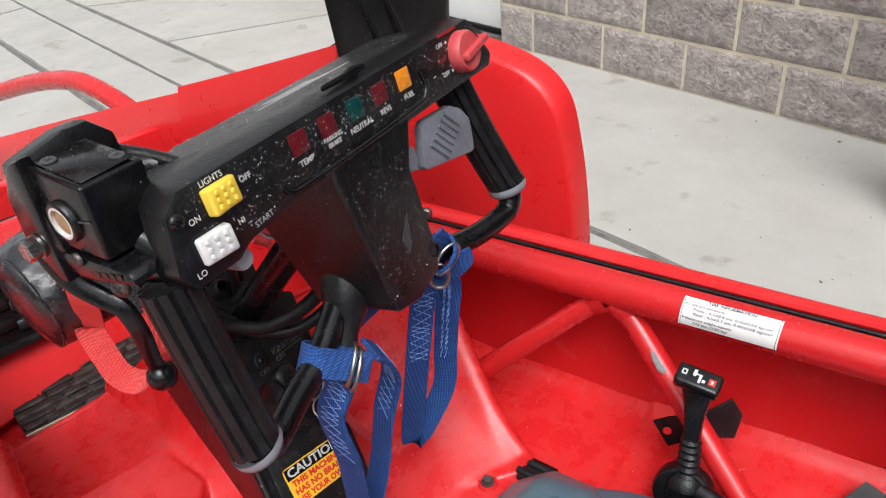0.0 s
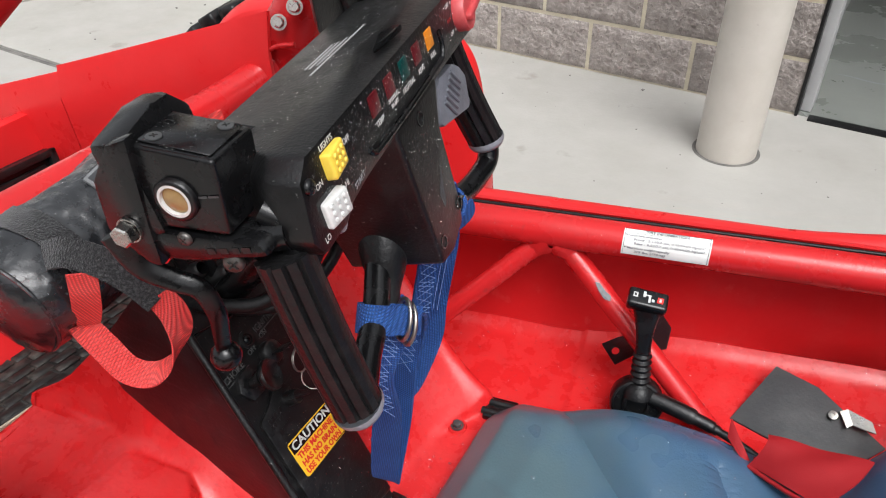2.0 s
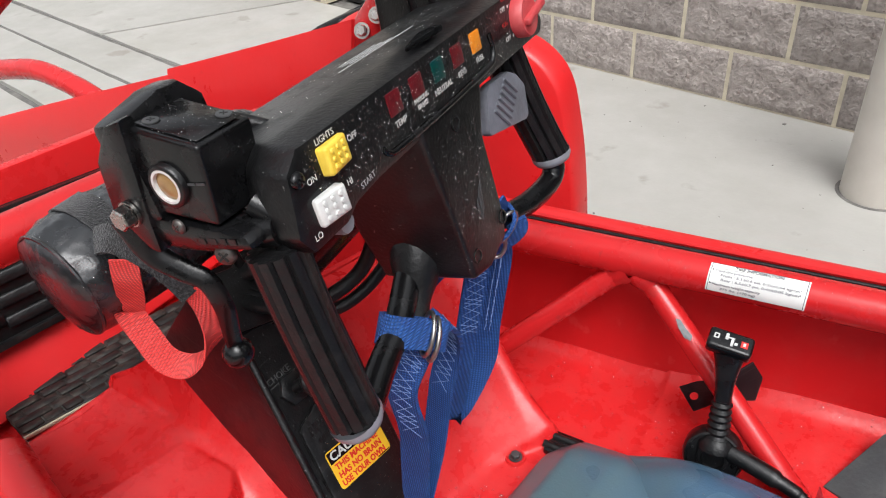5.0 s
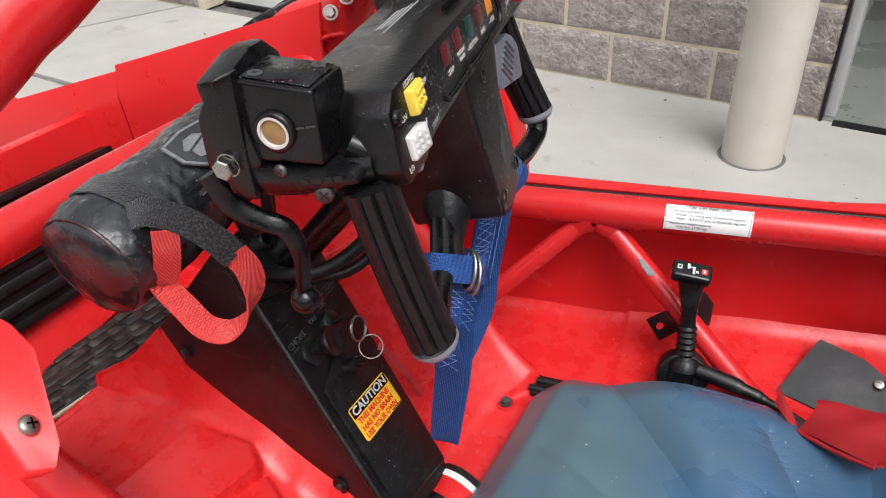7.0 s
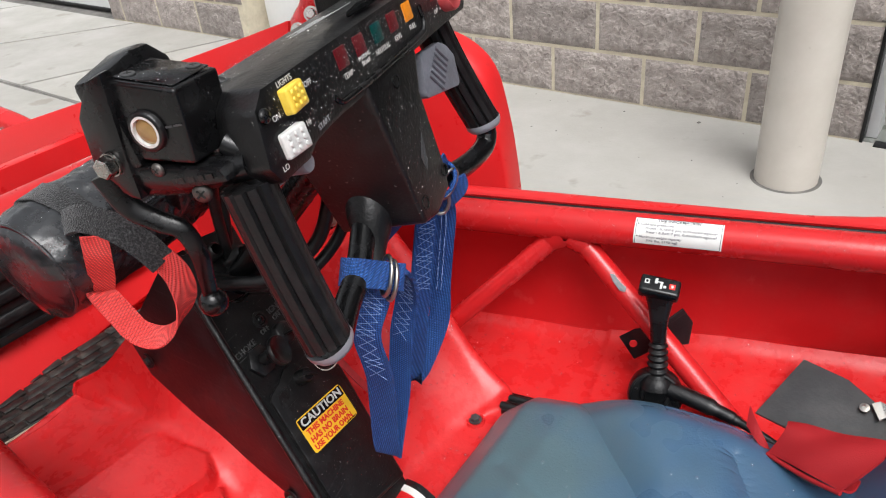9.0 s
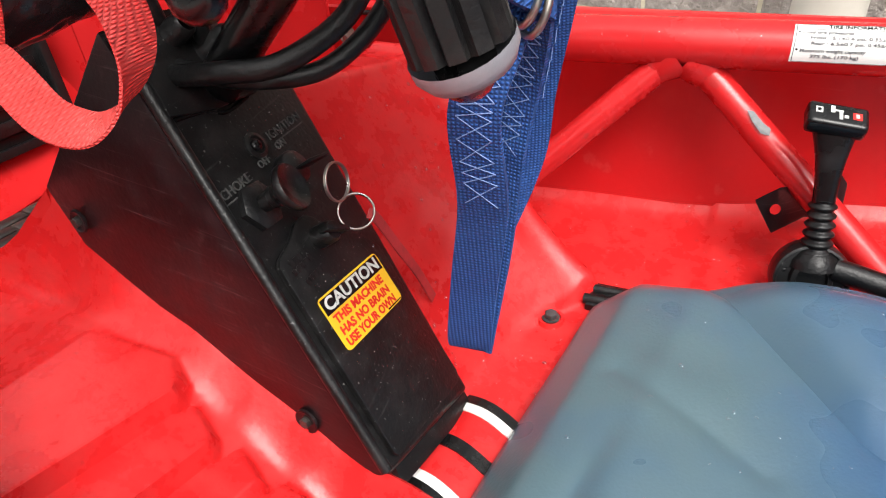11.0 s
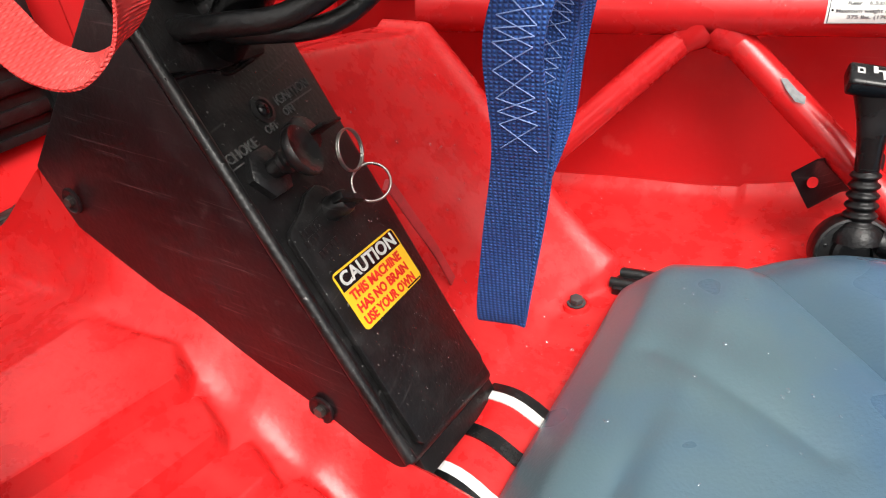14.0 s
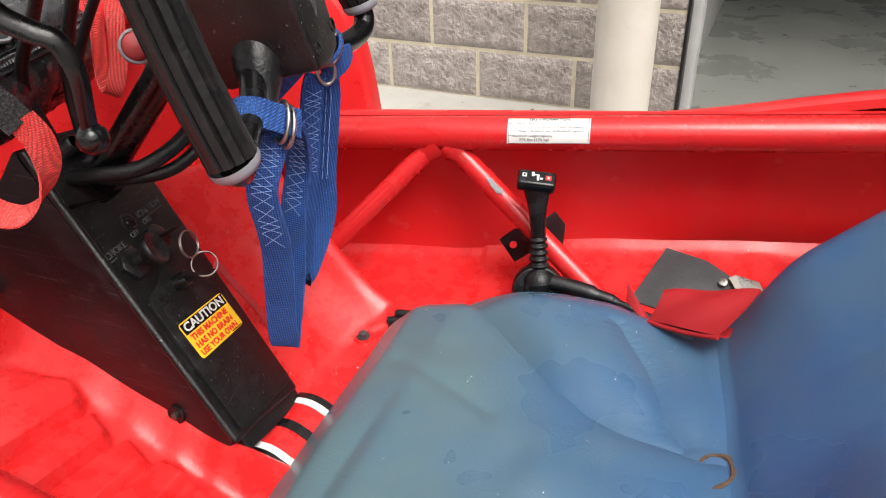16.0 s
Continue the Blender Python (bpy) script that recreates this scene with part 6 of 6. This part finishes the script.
part("brake_lever", sweep(B(), smooth_path([(0.084, -0.047, 1.016), (0.092, -0.043, 0.992), (0.106, -0.037, 0.980), (0.119, -0.032, 0.972), (0.1245, -0.030, 0.953), (0.1215, -0.028, 0.930), (0.118, -0.0255, 0.912)], 8), lambda i, f: [(math.cos(q) * (0.0030 - 0.0007 * f), math.sin(q) * (0.0080 - 0.0030 * f)) for q in [j * math.pi / 8 for j in range(16)]], False, (0.62, 0.78, 0)), BLACK_GLOSS, yoke, "curved black brake lever blade with ball end")
part("lever_ball", lathe([(0, -0.0105), (0.0055, -0.009), (0.0092, -0.005), (0.0105, 0), (0.0092, 0.005), (0.0055, 0.009), (0, 0.0105)], (0.1177, -0.0245, 0.909), (0, 0, 1), 20), BLACK_GLOSS, yoke)
part("mirror_block", prism([(0.066, 0.240, 1.015), (0.066, 0.40, 1.00), (0.05, 0.43, 1.06), (0.045, 0.42, 1.20), (0.045, 0.24, 1.20)], (-0.02, 0.03, 0), 0.008), BLACK, buggy, "black plastic cowl block")
for yy in (0.30, 0.33):
    part("cowl_rib", tube([(0.068, yy, 1.01), (0.054, yy - 0.02, 1.09), (0.049, yy - 0.03, 1.19)], 0.004, 8), BLACK, buggy)


# ---------------------------------------------------------------- bag strapped to the cross bar
bag = thing("tool_bag", (-0.077, 0.09, 0.845), "black wet leatherette tool roll strapped to the red cross bar", "bag")
b0, b1 = V3((-0.084, -0.018, 0.889)), V3((-0.070, 0.205, 0.905))
ax = (b1 - b0).normalized()
n = 96


def bag_r(t, a):
    e = min(t, 1 - t)
    r = 0.0505 * (1 - 0.10 * max(0, 1 - e / 0.10) ** 2)
    return r + 0.0022 * noise.noise((math.cos(a) * 2, math.sin(a) * 2, t * 7)) + 0.0012 * math.sin(a * 3 + t * 9) + 0.0016 * abs(noise.noise((math.cos(a) * 5, math.sin(a) * 5, t * 16))) ** 0.7 * 1.6 - 0.0012


au = (V3((0, 0, 1)) - ax * ax.z).normalized()
av = ax.cross(au)
bm = B()
rings = []
for i in range(81):
    t = i / 80
    c = b0.lerp(b1, t)
    rings.append([bm.verts.new(c + (au * math.sin(2 * math.pi * j / n) + av * math.cos(2 * math.pi * j / n)) * bag_r(t, 2 * math.pi * j / n)) for j in range(n)])
for i in range(80):
    for j in range(n):
        bm.faces.new((rings[i][j], rings[i][(j + 1) % n], rings[i + 1][(j + 1) % n], rings[i + 1][j]))
for ring, c, s in ((rings[0], b0, -1), (rings[-1], b1, 1)):
    inner = [bm.verts.new(c + (v.co - c) * 0.55 + ax * s * 0.006) for v in ring]
    mid = bm.verts.new(c + ax * s * 0.007)
    for j in range(n):
        bm.faces.new((ring[j], ring[(j + 1) % n], inner[(j + 1) % n], inner[j]))
        bm.faces.new((inner[j], inner[(j + 1) % n], mid))
part("bag_body", bm, NYLON, bag, angle=60)
part("piping", tube([b0 + (au * math.sin(q * math.pi / 12) + av * math.cos(q * math.pi / 12)) * 0.0465 + ax * 0.002 for q in range(24)], 0.0016, 6, 3, True), NYLON, bag)


def round_bag(t, w, a0, a1, lift, material, name, lab=""):
    def fn(u, v):
        a = lerp(a0, a1, u)
        tt = t + (v - 0.5) * w / (b1 - b0).length
        return b0.lerp(b1, tt) + (au * math.sin(a) + av * math.cos(a)) * (bag_r(tt, a) + lift)
    return part(name, sheet(fn, 40, 4, 0.0015), material, bag, lab)


round_bag(0.20, 0.024, 0.0, 5.0, 0.0022, VELCRO, "hook_tape", "black hook tape band")
# shield patch
em = b0.lerp(b1, 0.55)
ea = 1.06
er = (au * math.sin(ea) + av * math.cos(ea))
emm = frame_of(em + er * 0.0535, ax, er)
sh = [(-0.026, 0.017), (0.0, 0.020), (0.026, 0.017), (0.025, -0.006), (0.013, -0.020), (0, -0.025), (-0.013, -0.020), (-0.025, -0.006)]
pt = part("patch", prism([emm @ V3((x, y, -0.002)) for x, y in sh], er * 0.0028, 0.0006), PATCH_GREY, bag, "grey shield patch")
part("patch_field", prism([emm @ V3((x * 0.88, y * 0.88, 0.0)) for x, y in sh], er * 0.0012, 0.0003), NYLON, pt)
part("patch_figure", prism([emm @ V3(p) for p in ((-0.015, 0.002, 0.001), (-0.006, 0.010, 0.001), (0.006, 0.010, 0.001), (0.015, 0.003, 0.001), (0.010, -0.003, 0.001), (0.009, -0.011, 0.001), (0.0, -0.015, 0.001), (-0.009, -0.011, 0.001), (-0.010, -0.003, 0.001))], er * 0.0006), PATCH_GREY, pt)
part("patch_line", prism([emm @ V3(p) for p in ((-0.012, -0.001, 0.0017), (0.012, 0.004, 0.0017), (0.012, 0.002, 0.0017), (-0.012, -0.003, 0.0017))], er * 0.0003), NYLON, pt)
zip_at = lambda t, a, lift: b0.lerp(b1, t) + (au * math.sin(a) + av * math.cos(a)) * (bag_r(t, a) + lift)
ZA = 0.42 if av.x > 0 else math.pi - 0.42
zp = part("zip", strap([zip_at(t, ZA, 0.0012) for t in (0.40, 0.55, 0.7, 0.85, 0.985)], 0.011, 0.0012, 8, (0.5, 0, 0.85)), VELCRO, bag, "black zip")
for i in range(46):
    t = 0.41 + i * 0.0125
    part("zip_tooth", tube([zip_at(t, ZA - 0.045, 0.0022), zip_at(t, ZA + 0.045, 0.0022)], 0.0008, 5), GREY_PL, zp)
for s in (-0.13, 0.13):
    part("seam_ridge", tube([zip_at(t, ZA + s, 0.0006) for t in (0.36, 0.5, 0.7, 0.85, 0.99)], 0.0012, 6), NYLON, bag)
# red pull loop
part("loop_root", strap([(-0.014, 0.0, 0.926), (-0.017, -0.001, 0.908), (-0.026, 0.002, 0.886), (-0.036, 0.004, 0.868), (-0.050, 0.008, 0.852)], 0.0205, 0.0018, 8, (0.75, 0.62, -0.25)), RED_WEB, bag, "red webbing strap end")
part("pull_loop", twisted([(-0.050, 0.006, 0.862), (-0.033, 0.000, 0.866), (-0.015, -0.004, 0.855), (0.003, -0.006, 0.839), (0.019, 0.001, 0.833), (0.032, 0.012, 0.843), (0.0385, 0.020, 0.862), (0.0370, 0.0215, 0.884), (0.029, 0.0195, 0.901)],
     [(0.75, 0.62, -0.25), (0.75, 0.62, -0.25), (0.62, 0.75, -0.05), (0.40, 0.88, 0.20), (0.10, 0.93, 0.30), (0.05, 0.90, 0.40), (0.15, 0.85, 0.45), (0.45, 0.70, 0.50), (0.70, 0.50, 0.50)], 0.0215, 0.0018), RED_WEB, bag, "red webbing loop")
part("pull_tab", strap([(-0.052, 0.006, 0.928), (-0.032, 0.008, 0.935), (-0.004, 0.012, 0.929), (0.016, 0.016, 0.914), (0.029, 0.019, 0.897)], 0.0225, 0.0045, 8, (0.15, 0.62, 0.77)), VELCRO, bag, "fuzzy black hook tape end")
part("end_strap", strap([(0.004, 0.196, 0.962), (0.010, 0.182, 0.930), (0.012, 0.170, 0.898), (0.008, 0.160, 0.874), (-0.002, 0.163, 0.868), (-0.010, 0.172, 0.885), (-0.012, 0.186, 0.930), (-0.020, 0.190, 0.960)], 0.0155, 0.0018, 8, (0.6, 0.8, 0)), RED_WEB, bag, "red webbing loop")

# ---------------------------------------------------------------- blue wrist straps hung on the yoke
RC = Y(-0.055, -0.100, -0.028)
s1 = thing("tether_strap", RC, "blue woven tether strap with steel ring, looped over the yoke bar", "strap", "tether straps")

wrap_c = Y(-0.062, -0.0945, -0.038)
tip = V3((0.213, 0.068, 0.886))
band = V3((-0.10, 0.60, 0.79)).normalized()           # the way the band's width lies
w1 = (tip - wrap_c) - band * (tip - wrap_c).dot(band)
reach = w1.length
w1.normalize()
w2 = band.cross(w1)
loop_pts = [wrap_c + (w1 * math.cos(radians(q)) + w2 * math.sin(radians(q))) * 0.0120 for q in (70, 110, 150, 180, 210, 250, 290)]
loop_pts += [wrap_c + w1 * (reach * 0.55) - w2 * 0.0065, wrap_c + w1 * reach - w2 * 0.004, wrap_c + w1 * (reach + 0.004), wrap_c + w1 * reach + w2 * 0.004, wrap_c + w1 * (reach * 0.55) + w2 * 0.0065]
part("wrap", strap(loop_pts, 0.021, 0.0022, 6, band, True), BLUE_WEB, s1)
ring_c = wrap_c + w1 * (reach * 0.70)
r1 = band
r2 = w1.cross(r1).normalized()
for shift, drop in ((0.0, 0.0), (0.0045, 0.003)):
    part("ring", tube([ring_c + w1 * shift - r1 * drop + r1 * (math.cos(q) * 0.0150) + r2 * (math.sin(q) * 0.0105) for q in [i * math.pi / 10 for i in range(20)]], 0.0017, 10, 3, True), STEEL, s1, "steel ring")
LOOP1 = smooth_path([(0.203, 0.064, 0.890), (0.196, 0.057, 0.868), (0.188, 0.049, 0.838), (0.189, 0.055, 0.790), (0.181, 0.062, 0.735), (0.1755, 0.066, 0.690), (0.175, 0.070, 0.6765), (0.1765, 0.075, 0.690), (0.181, 0.094, 0.740), (0.184, 0.106, 0.790), (0.190, 0.116, 0.828), (0.198, 0.103, 0.862), (0.203, 0.086, 0.884)], 8)
UPX = (0.95, 0.14, 0.08)
part("loop", sweep(B(), LOOP1, lambda i, f: [(s * (1.7 if f < 0.26 or f > 0.74 else 1.0), w * (0.0108 + 0.0022 * math.sin(f * math.pi))) for s, w in ((-0.001, -1), (0.001, -1), (0.001, 1), (-0.001, 1))], False, UPX), BLUE_WEB, s1)
stitches(LOOP1, 0.0225, 0.0036, UPX, 6, 25, 1.5, s1)
stitches(LOOP1, 0.0225, 0.0036, UPX, 72, 91, 1.5, s1)
RB = Y(0.048, -0.080, -0.012)
s2b = thing("tether_strap", RB, "blue woven tether strap hanging from the hub by a ring", "strap", "tether straps")
KN = V3((0.200, 0.188, 0.904))
part("ring", tube([V3((0.2005, 0.1770, 0.8905)) + V3((0.0060 * math.cos(q), 0.0050 * math.cos(q), 0.0115 * math.sin(q))) for q in [i * math.pi / 8 for i in range(16)]], 0.0018, 8, 3, True), STEEL, s2b, "steel ring")
part("ring", tube([V3((0.2080, 0.1800, 0.9080)) + V3((0.0040 * math.cos(q), 0.0110 * math.cos(q), 0.0050 * math.cos(q) + 0.0100 * math.sin(q))) for q in [i * math.pi / 8 for i in range(16)]], 0.0018, 8, 3, True), STEEL, s2b, "steel ring")
part("knot", strap([KN + V3((-0.002, -0.009, -0.010)), KN + V3((0.009, -0.005, -0.003)), KN + V3((0.010, 0.003, 0.006)), KN + V3((0.002, 0.007, 0.012)), KN + V3((-0.009, 0.004, 0.007)), KN + V3((-0.010, -0.003, -0.005))], 0.020, 0.0030, 8, (0.40, 0.86, -0.1), True), BLUE_WEB, s2b, "folded webbing round the bar")
part("knot", strap([KN + V3((0.009, 0.008, 0.001)), KN + V3((0.010, 0.009, -0.009)), KN + V3((0.003, 0.002, -0.017)), KN + V3((-0.005, -0.007, -0.020))], 0.018, 0.0030, 8, (0.5, 0.8, -0.1)), BLUE_WEB, s2b)
LOOP2_PTS = [(0.193, 0.174, 0.888), (0.189, 0.170, 0.876), (0.183, 0.167, 0.840), (0.177, 0.164, 0.800), (0.165, 0.163, 0.735), (0.156, 0.164, 0.690), (0.1545, 0.168, 0.680), (0.160, 0.176, 0.690), (0.173, 0.200, 0.735), (0.178, 0.202, 0.780), (0.187, 0.199, 0.830), (0.193, 0.198, 0.865), (0.194, 0.190, 0.885)]
LOOP2 = smooth_path(LOOP2_PTS, 8)
UP2 = (0.62, 0.78, 0.0)
W2 = [(0.62, 0.78, 0.0)] * 7 + [(0.74, 0.67, 0.0)] + [(0.86, 0.50, 0.0)] * 3 + [(0.76, 0.65, 0.0), (0.62, 0.78, 0.0)]
part("loop", twisted(LOOP2_PTS, W2, 0.0215, 0.0024), BLUE_WEB, s2b)
stitches(LOOP2, 0.0225, 0.0036, UP2, 8, 25, 1.5, s2b)
stitches(LOOP2, 0.0225, 0.0036, UP2, 72, 90, 1.5, s2b)
part("strap_tail", strap([(0.206, 0.186, 0.928), (0.190, 0.150, 0.905), (0.180, 0.110, 0.893), (0.190, 0.080, 0.900)], 0.022, 0.002, 8, (0.3, 0.1, 0.9)), BLUE_WEB, s2b)
# ---------------------------------------------------------------- keys
KP = con((0.036, 0.139, 0.733), 0.012)
keys = thing("key_ring", KP, "two steel split rings with a faded red key tag", "keys")
bm = B()
box(bm, (-0.010, -0.0012, 0), (0.010, 0.0012, 0.020), frame_of(con((0.0360, 0.1290, 0.7410), 0.006), C_BR - C_BL, CN), 0.001)
part("key", bm, BLACK, keys)
SEE = V3((-0.43, 0.757, -0.495)).normalized()
ra, rb = V3((0.87, 0.49, 0)).normalized(), V3((-0.245, 0.43, 0.87)).normalized()
for c, r, d1, d2 in ((V3((0.0588, 0.1367, 0.731)), 0.0130, ra * 0.55 + SEE * 0.83, rb), (V3((0.0710, 0.1357, 0.7105)), 0.0122, ra, rb + SEE * 0.25)):
    d1.normalize()
    d2.normalize()
    for k in (-1, 1):
        part("split_ring", tube([c + d1.cross(d2) * 0.0007 * k + (d1 * math.cos(q) + d2 * math.sin(q)) * r for q in [i * math.pi / 9 for i in range(18)]], 0.00075, 8, 3, True), STEEL, keys)
part("key_tag", strap([(0.0745, 0.1450, 0.7040), (0.0790, 0.1470, 0.7000), (0.0880, 0.1560, 0.672), (0.0960, 0.1690, 0.640), (0.1030, 0.1800, 0.606)], 0.0078, 0.0014, 6, (0.20, 1.385, 0.555)), TAG_RED, keys, "faded red woven key tag")


# ---------------------------------------------------------------- rain
top_m = YM @ frame_of((0.0, 0.0718, -0.054), (1, 0, 0.0), (0, 0.9965, -0.083))
drops("raindrops", [(YM @ Matrix.Translation((0.02, 0.049, 0.0003)), 0.29, 0.036, 2400), (top_m, 0.27, 0.058, 2200),
                    (YM @ Matrix.Translation((0.013, 0.057, 0.0010)), 0.12, 0.013, 260), (YM @ Matrix.Translation((0.012, -0.030, 0.0013)), 0.060, 0.09, 620)], "fine raindrops beading on the steering yoke", 1, 0.0002, 0.00080)
drops("raindrops", [(frame_of(Y(-0.138, 0.0912, -0.0525) + topn * 0.0013, YU, topn), 0.034, 0.042, 260)], "fine raindrops on the brake fluid box", 2, 0.0002, 0.0007)
drops("raindrops", [(CM @ Matrix.Translation((0.0, 0.075, 0.0052)), 0.075, 0.14, 140), (CM @ Matrix.Translation((0.01, 0.20, 0.0008)), 0.06, 0.10, 90)], "fine raindrops on the console", 3, 0.0003, 0.0009)


def scatter(name, fn, count, seed, lo, hi, label):
    """Beads on a curved surface fn(u, v)."""
    rnd = random.Random(seed)
    pats = []
    for _ in range(count):
        u, v = rnd.random(), rnd.random()
        p, a, b = V3(fn(u, v)), V3(fn(u + 0.004, v)), V3(fn(u, v + 0.004))
        nn = (a - p).cross(b - p)
        if nn.length < 1e-12:
            continue
        nn.normalize()
        if nn.z < 0:
            nn = -nn
        pats.append((frame_of(p + nn * 0.0002, a - p, nn), 1e-5, 1e-5, 1))
    return drops(name, pats, label, seed + 1, lo, hi)


scatter("raindrops", lambda u, v: seat_point(0.10 + 0.5 * u, 0.05 + 0.9 * v) + V3((0, 0, 0.0118)), 190, 21, 0.0004, 0.0026, "raindrops on the blue vinyl seat")
scatter("raindrops", lambda u, v: f_floor(0.33 + 0.20 * u, 0.54 + 0.44 * v), 460, 22, 0.0004, 0.0023, "raindrops on the red floor")
scatter("raindrops", lambda u, v: f_floor(0.45 + 0.3 * u, 0.75 + 0.25 * v), 260, 23, 0.0004, 0.0022, "raindrops on the red floor")
scatter("raindrops", lambda u, v: on_rail(0.05 + 0.7 * u, 20 + 70 * v), 90, 25, 0.0004, 0.0012, "raindrops on the frame rail")
scatter("raindrops", lambda u, v: b0.lerp(b1, u) + (au * math.sin(0.3 + 1.5 * v) + av * math.cos(0.3 + 1.5 * v)) * (bag_r(u, 0.3 + 1.5 * v) + 0.0004), 140, 26, 0.0003, 0.0011, "raindrops on the black bag")

# small fasteners and a clear reflector behind the bag
hexbolt((-0.022, 0.318, 0.757), (0.9, -0.2, 0.3), 0.0065, 0.005, buggy, material=RUST)
hexbolt((0.02, 0.389, 0.784), (0.3, -0.9, 0.2), 0.0050, 0.005, buggy, material=STEEL)
RF, RX = V3((0.052, 0.142, 0.918)), (0.55, -0.75, 0.35)
rl = part("reflector", lathe([(0.011, -0.006), (0.0122, 0.001), (0.0098, 0.005), (0.005, 0.007), (0, 0.0078)], RF, RX, 28), KNOB_RED, buggy, "round pink reflector in a pale rim")
part("reflector_rim", lathe([(0.0124, -0.007), (0.0148, -0.004), (0.0144, 0.0015), (0.0124, 0.002)], RF, RX, 28), GREY_PL, rl)
part("spring_clip", tube([(0.060, 0.138, 0.903), (0.070, 0.131, 0.898), (0.076, 0.134, 0.890), (0.070, 0.142, 0.888)], 0.0032, 8), STEEL, rl, "small steel clip")
for pts in ([(-0.05, 0.33, 0.84), (-0.02, 0.29, 0.875), (0.0, 0.25, 0.90), (0.02, 0.22, 0.96)], [(-0.04, 0.30, 0.83), (0.0, 0.27, 0.86), (0.02, 0.24, 0.90), (0.05, 0.20, 0.98)]):
    part("cable", tube(pts, 0.0042, 8), RUBBER, buggy, "black wiring")
part("hose", tube([Y(-0.125, 0.088, -0.095), Y(-0.108, 0.086, -0.100), Y(-0.092, 0.074, -0.075), Y(-0.083, 0.062, -0.052)], 0.0045, 10), RUBBER, yoke, "thin black brake hose with pale print")
